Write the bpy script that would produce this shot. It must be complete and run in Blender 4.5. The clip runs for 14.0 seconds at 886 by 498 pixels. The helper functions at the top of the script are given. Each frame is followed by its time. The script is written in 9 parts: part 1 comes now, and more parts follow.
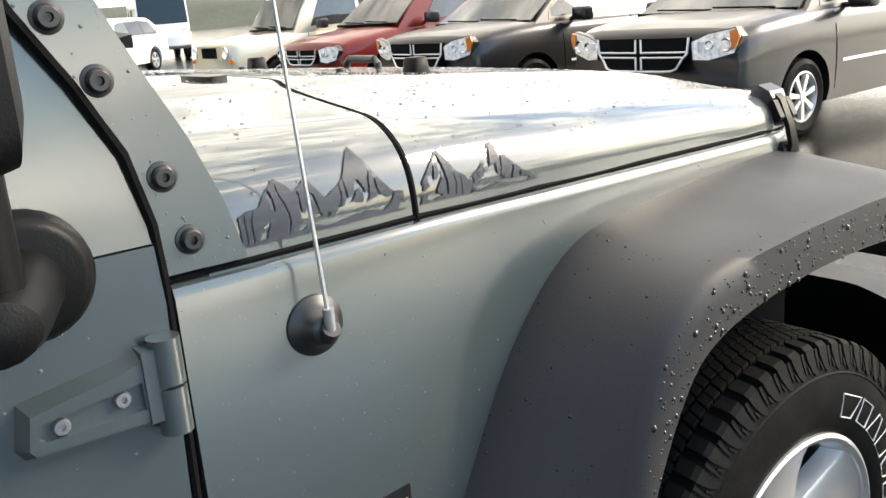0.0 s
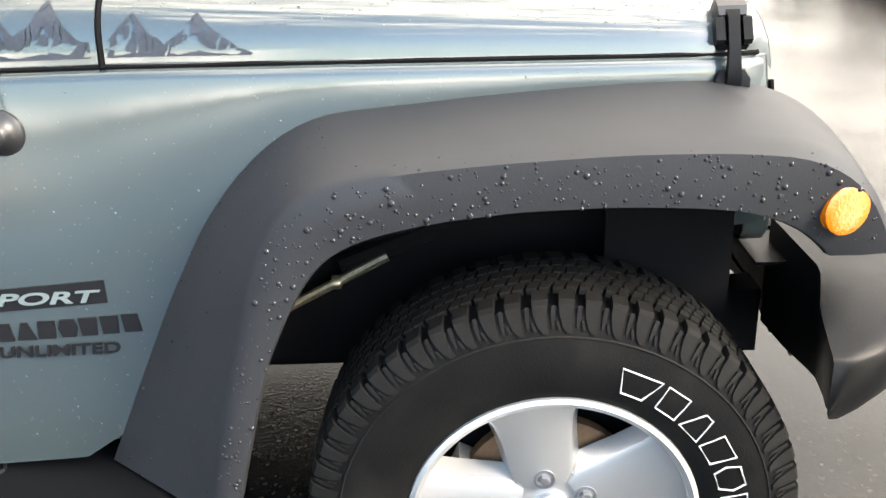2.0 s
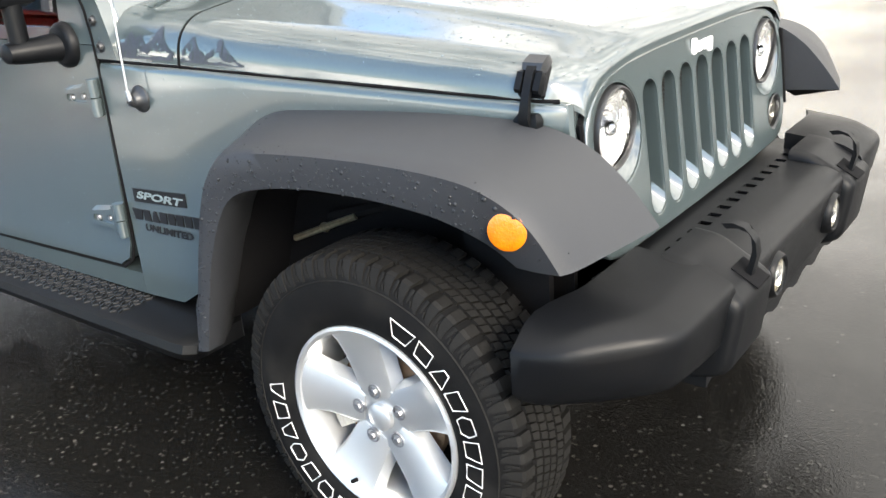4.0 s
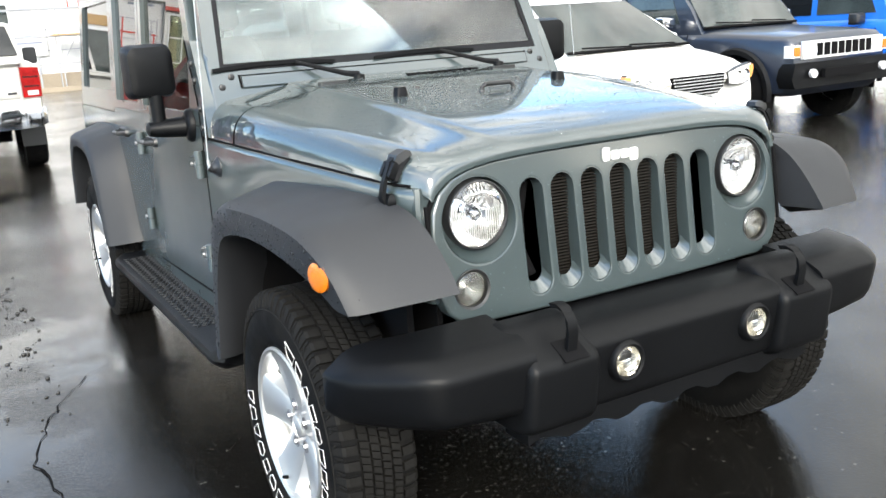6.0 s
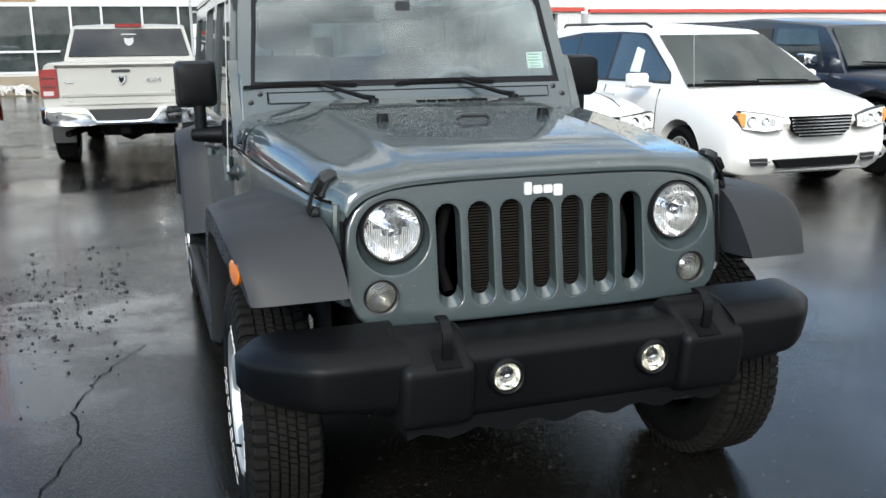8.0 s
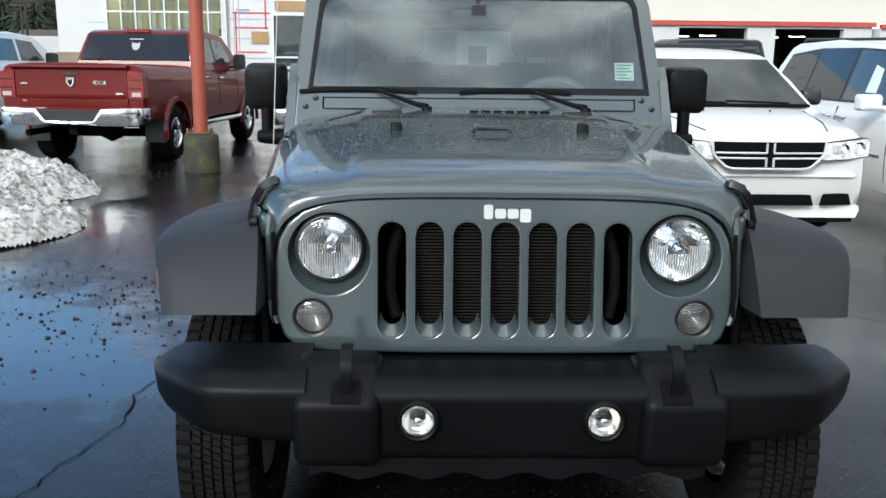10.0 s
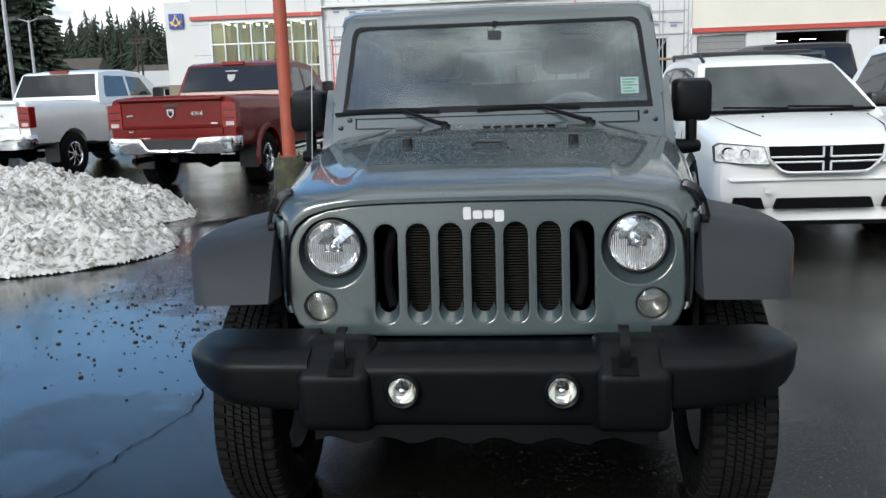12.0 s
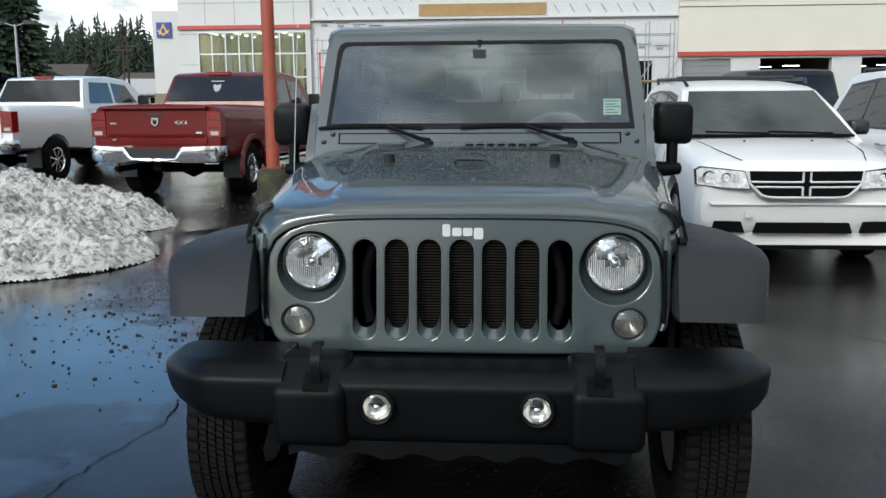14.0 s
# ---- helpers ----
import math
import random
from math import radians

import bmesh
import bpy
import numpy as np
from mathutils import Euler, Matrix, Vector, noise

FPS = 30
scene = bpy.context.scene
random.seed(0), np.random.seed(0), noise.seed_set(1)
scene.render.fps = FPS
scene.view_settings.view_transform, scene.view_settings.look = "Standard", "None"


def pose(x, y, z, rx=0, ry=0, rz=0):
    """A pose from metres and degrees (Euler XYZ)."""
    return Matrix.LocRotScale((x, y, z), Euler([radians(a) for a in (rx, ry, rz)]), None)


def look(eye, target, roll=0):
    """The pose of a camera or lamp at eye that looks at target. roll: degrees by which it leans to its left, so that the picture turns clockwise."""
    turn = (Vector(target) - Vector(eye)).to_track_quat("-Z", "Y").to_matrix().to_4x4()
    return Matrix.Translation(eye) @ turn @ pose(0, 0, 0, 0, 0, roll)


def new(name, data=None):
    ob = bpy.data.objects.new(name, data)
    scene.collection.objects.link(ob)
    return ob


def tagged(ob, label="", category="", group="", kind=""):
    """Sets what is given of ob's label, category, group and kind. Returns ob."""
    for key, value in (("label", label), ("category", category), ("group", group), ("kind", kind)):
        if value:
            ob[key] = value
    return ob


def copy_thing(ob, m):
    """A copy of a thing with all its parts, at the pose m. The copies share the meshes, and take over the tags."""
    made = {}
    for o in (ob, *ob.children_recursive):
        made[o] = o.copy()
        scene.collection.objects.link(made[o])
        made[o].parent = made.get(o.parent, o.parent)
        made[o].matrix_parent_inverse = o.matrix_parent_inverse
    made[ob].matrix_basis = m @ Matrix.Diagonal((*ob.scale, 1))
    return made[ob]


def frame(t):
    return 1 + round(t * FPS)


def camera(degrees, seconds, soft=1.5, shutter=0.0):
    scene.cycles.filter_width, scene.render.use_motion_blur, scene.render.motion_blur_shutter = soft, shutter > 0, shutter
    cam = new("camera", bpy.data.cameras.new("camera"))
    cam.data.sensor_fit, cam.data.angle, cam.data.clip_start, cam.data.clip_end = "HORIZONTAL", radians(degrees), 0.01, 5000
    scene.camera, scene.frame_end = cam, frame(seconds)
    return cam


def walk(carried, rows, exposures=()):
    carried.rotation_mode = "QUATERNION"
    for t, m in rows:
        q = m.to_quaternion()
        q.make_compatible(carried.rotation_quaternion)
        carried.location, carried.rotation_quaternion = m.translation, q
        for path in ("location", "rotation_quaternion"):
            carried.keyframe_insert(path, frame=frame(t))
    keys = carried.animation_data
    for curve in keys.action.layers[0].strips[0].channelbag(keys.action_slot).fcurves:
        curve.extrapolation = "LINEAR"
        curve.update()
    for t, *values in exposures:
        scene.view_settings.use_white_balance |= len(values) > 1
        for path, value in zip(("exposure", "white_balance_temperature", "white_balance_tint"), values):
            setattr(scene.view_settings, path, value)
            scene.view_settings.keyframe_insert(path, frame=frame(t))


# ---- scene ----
cam = camera(52.6, 14.0)

PATH = [
    (0, (-1.625, 1.269, 1.366), (-0.083, 0.111, 0.836), -4.6),
    (0.5, (-1.801, 0.988, 1.378), (-0.128, 0.022, 0.859), -3.1),
    (1, (-1.812, 0.658, 1.329), (-0.025, 0.026, 0.693), -2.6),
    (1.5, (-1.89, 0.348, 1.293), (-0.049, 0.088, 0.557), -2.3),
    (2, (-2.066, 0.144, 1.356), (-0.22, 0.184, 0.588), -2.4),
    (2.5, (-2.08, -0.172, 1.386), (-0.268, 0.282, 0.672), -2.3),
    (3, (-2.271, -0.502, 1.447), (-0.548, 0.243, 0.757), -2.9),
    (3.5, (-2.301, -0.841, 1.465), (-0.694, 0.153, 0.81), -2.0),
    (3.7, (-2.242, -0.988, 1.476), (-0.698, 0.07, 0.77), -2.8),
    (5.8, (-1.711, -2.166, 1.454), (-0.701, -0.512, 0.959), -4.1),
    (6, (-1.627, -2.258, 1.456), (-0.681, -0.563, 0.973), -3.8),
    (6.5, (-1.449, -2.559, 1.481), (-0.556, -0.84, 0.981), -2.0),
    (7, (-1.374, -2.8, 1.501), (-0.613, -1.01, 1.038), -1.4),
    (7.2, (-1.361, -2.824, 1.501), (-0.616, -1.027, 1.038), -1.5),
    (9.3, (-0.486, -2.592, 1.496), (-0.222, -0.65, 1.096), 0.5),
    (9.5, (-0.415, -2.558, 1.494), (-0.196, -0.611, 1.089), 0.3),
    (10, (-0.21, -2.694, 1.476), (-0.172, -0.737, 1.065), 0.6),
    (10.5, (-0.112, -2.825, 1.488), (-0.108, -0.868, 1.073), -0.5),
    (11, (0.0, -2.956, 1.476), (-0.128, -1.001, 1.076), -1.2),
    (11.5, (0.116, -3.066, 1.491), (-0.059, -1.108, 1.121), -1.6),
    (12, (0.143, -3.065, 1.489), (-0.05, -1.11, 1.119), -2.0),
    (12.5, (0.152, -3.058, 1.491), (-0.027, -1.099, 1.127), -1.4),
    (13, (0.16, -3.053, 1.492), (-0.015, -1.093, 1.13), -0.9),
    (13.5, (0.158, -3.058, 1.491), (-0.015, -1.097, 1.139), -0.7),
    (14, (0.156, -3.067, 1.493), (0.001, -1.101, 1.156), -0.4),
]
EXPOSURES = [(0, 1.97, 7800, 11), (0.5, 1.5, 7750, 11), (1.0, 1.72, 7750, 11), (1.5, 2.65, 7800, 12), (2.2, 2.84, 7650, 12), (3.0, 2.5, 7350, 12), (3.7, 2.52, 7250, 11), (6, 2.05, 6850, 8), (7.2, 1.5, 6750, 7), (9.3, 0.86, 6250, 6), (11, 0.92, 6250, 6), (12, 0.66, 6330, 6), (14, 0.45, 6400, 6)]
walk(cam, [(t, look(eye, target, roll)) for t, eye, target, roll in PATH], EXPOSURES)

# ---- sky, sun ----
world = bpy.data.worlds.new("sky")
scene.world = world
world.use_nodes = True
wn, wl = world.node_tree.nodes, world.node_tree.links
wn.clear()
SUN_EL, SUN_ROT = 29.0, 208.0
sky = wn.new("ShaderNodeTexSky")
sky.sky_type, sky.sun_disc = "NISHITA", False
sky.sun_elevation, sky.sun_rotation = radians(SUN_EL), radians(SUN_ROT)
sky.air_density, sky.dust_density, sky.ozone_density = 1.0, 0.7, 2.5
geo = wn.new("ShaderNodeTexCoord")
squash = wn.new("ShaderNodeMapping")
squash.inputs["Scale"].default_value = (1.0, 1.0, 2.6)
clouds = wn.new("ShaderNodeTexNoise")
clouds.inputs["Scale"].default_value, clouds.inputs["Detail"].default_value, clouds.inputs["Roughness"].default_value = 2.3, 8.0, 0.60
ramp = wn.new("ShaderNodeValToRGB")
ramp.color_ramp.elements[0].position, ramp.color_ramp.elements[1].position = 0.42, 0.56
shade = wn.new("ShaderNodeTexNoise")
shade.inputs["Scale"].default_value, shade.inputs["Detail"].default_value, shade.inputs["Roughness"].default_value = 8.5, 7.0, 0.55
cl_col = wn.new("ShaderNodeValToRGB")
cl_col.color_ramp.elements[0].position, cl_col.color_ramp.elements[1].position = 0.38, 0.62
cl_col.color_ramp.elements[0].color, cl_col.color_ramp.elements[1].color = (3.4, 3.6, 3.8, 1), (10.0, 10.1, 10.1, 1)
mixw = wn.new("ShaderNodeMixRGB")
bg = wn.new("ShaderNodeBackground")
bg.inputs["Strength"].default_value = 0.108
wo = wn.new("ShaderNodeOutputWorld")
wl.new(geo.outputs["Generated"], squash.inputs["Vector"])
for n in (clouds, shade):
    wl.new(squash.outputs["Vector"], n.inputs["Vector"])
sep = wn.new("ShaderNodeSeparateXYZ")
wl.new(geo.outputs["Generated"], sep.inputs[0])
low = wn.new("ShaderNodeMapRange")
low.inputs["From Min"].default_value, low.inputs["From Max"].default_value = 0.02, 0.17
low.inputs["To Min"].default_value, low.inputs["To Max"].default_value = 0.22, -0.03
wl.new(sep.outputs["Z"], low.inputs["Value"])
cover = wn.new("ShaderNodeMath")
wl.new(clouds.outputs["Fac"], cover.inputs[0])
high = wn.new("ShaderNodeMapRange")
high.inputs["From Min"].default_value, high.inputs["From Max"].default_value = 0.52, 0.80
high.inputs["To Min"].default_value, high.inputs["To Max"].default_value = 0.0, 0.11
wl.new(sep.outputs["Z"], high.inputs["Value"])
lift_ = wn.new("ShaderNodeMath")
wl.new(low.outputs[0], lift_.inputs[0])
wl.new(high.outputs[0], lift_.inputs[1])
wl.new(lift_.outputs[0], cover.inputs[1])
# the cloud sheet thins out towards the far side and brightens round the veiled sun
lean_ = wn.new("ShaderNodeVectorMath")
lean_.operation = "DOT_PRODUCT"
lean_.inputs[1].default_value = (0.99, 0.05, 0.0)
wl.new(geo.outputs["Generated"], lean_.inputs[0])
tilt_ = wn.new("ShaderNodeMath")
tilt_.operation = "MULTIPLY_ADD"
tilt_.inputs[1].default_value = 0.19
wl.new(lean_.outputs["Value"], tilt_.inputs[0])
wl.new(cover.outputs[0], tilt_.inputs[2])
wl.new(tilt_.outputs[0], ramp.inputs["Fac"])
wl.new(shade.outputs["Fac"], cl_col.inputs["Fac"])
wl.new(ramp.outputs["Color"], mixw.inputs["Fac"])
clear_ = wn.new("ShaderNodeHueSaturation")
clear_.inputs["Saturation"].default_value, clear_.inputs["Value"].default_value = 1.14, 1.42
wl.new(sky.outputs["Color"], clear_.inputs["Color"])
wl.new(clear_.outputs["Color"], mixw.inputs["Color1"])
near_ = wn.new("ShaderNodeVectorMath")
near_.operation = "DOT_PRODUCT"
near_.inputs[1].default_value = (math.sin(radians(SUN_ROT)) * math.cos(radians(SUN_EL)), math.cos(radians(SUN_ROT)) * math.cos(radians(SUN_EL)), math.sin(radians(SUN_EL)))
wl.new(geo.outputs["Generated"], near_.inputs[0])
glow_ = wn.new("ShaderNodeMapRange")
glow_.interpolation_type = "SMOOTHSTEP"
glow_.inputs["From Min"].default_value, glow_.inputs["From Max"].default_value = -0.2, 1.0
glow_.inputs["To Min"].default_value, glow_.inputs["To Max"].default_value = 0.54, 1.90
wl.new(near_.outputs["Value"], glow_.inputs["Value"])
lit_ = wn.new("ShaderNodeVectorMath")
lit_.operation = "SCALE"
wl.new(cl_col.outputs["Color"], lit_.inputs[0])
rim_ = wn.new("ShaderNodeMapRange")
rim_.inputs["From Min"].default_value, rim_.inputs["From Max"].default_value = 0.05, 0.17
rim_.inputs["To Min"].default_value, rim_.inputs["To Max"].default_value = 1.0, 0.0
wl.new(sep.outputs["Z"], rim_.inputs["Value"])
side_ = wn.new("ShaderNodeMath")
side_.operation = "MULTIPLY_ADD"
side_.inputs[1].default_value, side_.inputs[2].default_value = 1.5, 0.9
wl.new(sep.outputs["Y"], side_.inputs[0])
band_ = wn.new("ShaderNodeMath")
band_.operation = "MULTIPLY_ADD"
band_.inputs[2].default_value = 1.0
wl.new(side_.outputs[0], band_.inputs[0])
wl.new(rim_.outputs[0], band_.inputs[1])
both_ = wn.new("ShaderNodeMath")
both_.operation = "MULTIPLY"
wl.new(glow_.outputs[0], both_.inputs[0])
wl.new(band_.outputs[0], both_.inputs[1])
wl.new(both_.outputs[0], lit_.inputs["Scale"])
wl.new(lit_.outputs[0], mixw.inputs["Color2"])
wl.new(mixw.outputs["Color"], bg.inputs["Color"])
wl.new(bg.outputs["Background"], wo.inputs["Surface"])

sun_data = bpy.data.lights.new("sun", "SUN")
sun_data.energy, sun_data.angle, sun_data.color = 1.5, radians(20), (1.0, 0.95, 0.86)
sun = new("sun", sun_data)
az = radians(SUN_ROT)
SUN_DIR = Vector((math.sin(az) * math.cos(radians(SUN_EL)), math.cos(az) * math.cos(radians(SUN_EL)), math.sin(radians(SUN_EL))))
sun.matrix_basis = look(SUN_DIR * 50, (0, 0, 0))


# ---- materials ----
def mat(name, color, rough=0.5, metal=0.0, var=0.12, scale=6.0, bump=0.0, bscale=120.0, coat=0.0, rvar=0.0, spec=0.5, crough=0.04, dirt=None, dscale=3.0, dlo=0.5, dhi=0.72):
    """A surface with colour variation at two scales, optional fine relief, a clear coat and dirt patches."""
    m = bpy.data.materials.new(name)
    m.use_nodes = True
    nt = m.node_tree
    n, l = nt.nodes, nt.links
    b = n["Principled BSDF"]
    b.inputs["Roughness"].default_value, b.inputs["Metallic"].default_value = rough, metal
    b.inputs["Coat Weight"].default_value, b.inputs["Coat Roughness"].default_value = coat, crough
    b.inputs["Specular IOR Level"].default_value = spec
    tc = n.new("ShaderNodeTexCoord")
    big, fine = n.new("ShaderNodeTexNoise"), n.new("ShaderNodeTexNoise")
    big.inputs["Scale"].default_value, big.inputs["Detail"].default_value = scale, 5
    fine.inputs["Scale"].default_value, fine.inputs["Detail"].default_value = bscale, 3
    for t in (big, fine):
        l.new(tc.outputs["Object"], t.inputs["Vector"])
    add = n.new("ShaderNodeMath")
    add.operation = "ADD"
    l.new(big.outputs["Fac"], add.inputs[0])
    l.new(fine.outputs["Fac"], add.inputs[1])
    mr = n.new("ShaderNodeMapRange")
    mr.inputs["From Min"].default_value, mr.inputs["From Max"].default_value = 0.6, 1.4
    mr.inputs["To Min"].default_value, mr.inputs["To Max"].default_value = 1 - var, 1 + var
    l.new(add.outputs[0], mr.inputs["Value"])
    vm = n.new("ShaderNodeVectorMath")
    vm.operation = "SCALE"
    vm.inputs[0].default_value = color
    l.new(mr.outputs[0], vm.inputs["Scale"])
    out = vm.outputs[0]
    if dirt:
        dn = n.new("ShaderNodeTexNoise")
        dn.inputs["Scale"].default_value, dn.inputs["Detail"].default_value = dscale, 8
        l.new(tc.outputs["Object"], dn.inputs["Vector"])
        dr = n.new("ShaderNodeValToRGB")
        dr.color_ramp.elements[0].position, dr.color_ramp.elements[1].position = dlo, dhi
        l.new(dn.outputs["Fac"], dr.inputs["Fac"])
        mx = n.new("ShaderNodeMixRGB")
        mx.inputs["Color2"].default_value = (*dirt, 1)
        l.new(dr.outputs["Color"], mx.inputs["Fac"])
        l.new(out, mx.inputs["Color1"])
        out = mx.outputs[0]
    l.new(out, b.inputs["Base Color"])
    if rvar:
        rr = n.new("ShaderNodeMapRange")
        rr.inputs["To Min"].default_value, rr.inputs["To Max"].default_value = max(rough - rvar, 0.02), min(rough + rvar, 1)
        rr.inputs["From Min"].default_value, rr.inputs["From Max"].default_value = 0.3, 0.7
        l.new(big.outputs["Fac"], rr.inputs["Value"])
        l.new(rr.outputs[0], b.inputs["Roughness"])
    if bump:
        bp = n.new("ShaderNodeBump")
        bp.inputs["Strength"].default_value, bp.inputs["Distance"].default_value = bump, 0.002
        l.new(fine.outputs["Fac"], bp.inputs["Height"])
        l.new(bp.outputs[0], b.inputs["Normal"])
        if coat:
            l.new(bp.outputs[0], b.inputs["Coat Normal"])
    return m


def glass(name, tint=(0.75, 0.8, 0.8), dark=0.5, rough=0.0, ior=1.5, haze=0.0):
    """Thin glass: a tinted see-through pane with a mirror gloss by Fresnel."""
    m = bpy.data.materials.new(name)
    m.use_nodes = True
    n, l = m.node_tree.nodes, m.node_tree.links
    n.clear()
    tr, gl, fr, mx, o = (n.new("ShaderNode" + k) for k in ("BsdfTransparent", "BsdfGlossy", "Fresnel", "MixShader", "OutputMaterial"))
    tr.inputs["Color"].default_value = tuple(c * dark for c in tint) + (1,)
    gl.inputs["Roughness"].default_value = rough
    fr.inputs["IOR"].default_value = ior
    l.new(fr.outputs[0], mx.inputs[0])
    l.new(tr.outputs[0], mx.inputs[1])
    l.new(gl.outputs[0], mx.inputs[2])
    l.new(mx.outputs[0], o.inputs["Surface"])
    if haze:
        # faint blue-grey diffuse haze, uneven by noise, mixed in to lift the pane's tone
        film, veil, tx = n.new("ShaderNodeBsdfDiffuse"), n.new("ShaderNodeMixShader"), n.new("ShaderNodeTexNoise")
        film.inputs["Color"].default_value = (0.45, 0.53, 0.56, 1)
        tx.inputs["Scale"].default_value, tx.inputs["Detail"].default_value = 5.0, 6.0
        tc, rg = n.new("ShaderNodeTexCoord"), n.new("ShaderNodeMapRange")
        l.new(tc.outputs["Object"], tx.inputs["Vector"])
        rg.inputs["From Min"].default_value, rg.inputs["From Max"].default_value = 0.3, 0.7
        rg.inputs["To Min"].default_value, rg.inputs["To Max"].default_value = haze * 0.5, haze * 1.5
        l.new(tx.outputs["Fac"], rg.inputs["Value"])
        l.new(rg.outputs[0], veil.inputs[0])
        l.new(mx.outputs[0], veil.inputs[1])
        l.new(film.outputs[0], veil.inputs[2])
        l.new(veil.outputs[0], o.inputs["Surface"])
    return m


PAINT = mat("grey_green_paint", (0.0335, 0.0458, 0.0480), 0.40, 0.0, var=0.05, scale=2, bscale=900, coat=1.0, rvar=0.05, spec=0.22, crough=0.13)
HOOD_PAINT = mat("beaded_wet_paint", (0.0335, 0.0458, 0.0480), 0.40, 0.0, var=0.06, scale=2, bump=0.018, bscale=130, coat=1.0, crough=0.035, rvar=0.06, spec=0.22)
for paint_ in (PAINT, HOOD_PAINT):
    paint_.node_tree.nodes["Principled BSDF"].inputs["Coat IOR"].default_value = 1.70
# one black plastic in two tones: darker for shaded bumper, lighter for lit flares
PLASTIC = mat("grained_black_plastic", (0.0036, 0.0039, 0.0045), 0.40, var=0.2, scale=3, bump=0.2, bscale=420, rvar=0.08, spec=0.12)
FLARE = mat("lightened_flare_plastic", (0.0170, 0.0182, 0.0208), 0.56, var=0.16, scale=3, bump=0.14, bscale=420, rvar=0.08, spec=0.30)
PLASTIC_SMOOTH = mat("smooth_black_plastic", (0.012, 0.0125, 0.0135), 0.38, var=0.1, scale=5, bump=0.1, bscale=300)
# near black for black parts, and for shade in openings, recesses and undersides
BLACK = mat("black_part_and_shade", (0.004, 0.004, 0.0045), 0.9, var=0.3, scale=8, spec=0.08)
RUBBER = mat("tyre_rubber", (0.0055, 0.0055, 0.0056), 0.6, var=0.3, scale=12, bump=0.3, bscale=260, rvar=0.14, spec=0.05, dirt=(0.011, 0.0104, 0.0096), dscale=9)
# tread rubber, a little lighter than the side wall
TREAD = mat("tread_rubber", (0.0095, 0.0092, 0.0087), 0.7, var=0.35, scale=25, bump=0.2, bscale=260, spec=0.08)
GAP = mat("seal_rubber", (0.004, 0.004, 0.0045), 0.9, var=0.2, spec=0.08)
ALLOY = mat("silver_alloy", (0.43, 0.44, 0.445), 0.33, 0.7, var=0.06, scale=4, bscale=500, coat=0.4)
CHROME = mat("chrome", (0.62, 0.63, 0.65), 0.08, 1.0, var=0.03)
STEEL = mat("dull_steel", (0.30, 0.30, 0.31), 0.4, 0.9, var=0.15, scale=20)
DISC = mat("rusty_disc", (0.16, 0.095, 0.055), 0.55, 0.6, var=0.3, scale=18)
CALIPER = mat("cast_caliper", (0.35, 0.33, 0.29), 0.6, 0.4, var=0.25, scale=20)
LENS = glass("clear_lens", (0.95, 0.96, 0.97), 0.97)
FACETS = mat("polished_reflector", (0.98, 0.98, 0.98), 0.05, 1.0, var=0.02, scale=30)
# uneven tone stands in for dark reflection streaks in the headlamp lens
FLUTES = mat("lens_flutes", (0.92, 0.93, 0.93), 0.12, 0.7, var=0.40, scale=38)
REFLECTOR = mat("lamp_reflector", (0.96, 0.96, 0.97), 0.16, 0.5, var=0.05, scale=30, bump=1.0, bscale=55)
LAMP_HOUSING = mat("lamp_housing", (0.78, 0.78, 0.77), 0.25, 0.15, var=0.45, scale=22, bump=1.0, bscale=40, coat=0.5)
FOG_BOWL = mat("fog_reflector", (0.88, 0.85, 0.76), 0.10, 0.9, var=0.2, scale=40, bump=0.10, bscale=60)
AMBER = mat("amber_lens", (0.50, 0.125, 0.002), 0.12, var=0.2, scale=60, bump=0.5, bscale=200, coat=0.6)
RED_LENS = mat("red_lens", (0.19, 0.005, 0.005), 0.15, var=0.45, scale=24, coat=0.5)
DARK_RED = mat("dark_red_lens", (0.05, 0.003, 0.003), 0.2, var=0.2, coat=0.4)
EMBLEM_WHITE = mat("bright_emblem", (0.56, 0.56, 0.55), 0.4, var=0.06)
PALE_AMBER = mat("pale_amber_lens", (0.72, 0.30, 0.08), 0.12, var=0.2, scale=60, bump=0.4, bscale=200, coat=0.6)
BRIGHT_TRIM = mat("satin_chrome", (0.70, 0.71, 0.72), 0.3, 0.35, var=0.05, coat=0.6)
WINDOW_PRINT = mat("pale_window_print", (0.36, 0.36, 0.36), 0.6, var=0.1)
WHITE_PRINT = mat("white_lettering", (0.55, 0.55, 0.54), 0.5, var=0.06)
BLACK_PRINT = mat("black_print", (0.007, 0.0075, 0.009), 0.6, var=0.1, spec=0.15)
RADIATOR = mat("radiator_fins", (0.011, 0.0098, 0.0085), 0.7, var=0.25, scale=8, spec=0.1)
DECAL_DARK = mat("grey_vinyl_print", (0.028, 0.033, 0.043), 0.42, var=0.25, scale=40, spec=0.25)
WINDSHIELD = glass("tinted_windshield", (0.80, 0.90, 0.92), 0.85, ior=1.78, haze=0.008)
SIDE_GLASS = glass("side_glass", (0.7, 0.76, 0.76), 0.6)
CABIN = mat("cabin_plastic", (0.035, 0.036, 0.038), 0.7, var=0.12, scale=5, bump=0.2, bscale=200)
SEAT_CLOTH = mat("seat_cloth", (0.05, 0.05, 0.052), 0.95, var=0.15, scale=8, bump=0.5, bscale=300)
PAPER = mat("paper_label", (0.72, 0.80, 0.72), 0.6, var=0.05)
GREEN_PRINT = mat("green_print", (0.12, 0.35, 0.16), 0.6, var=0.1)
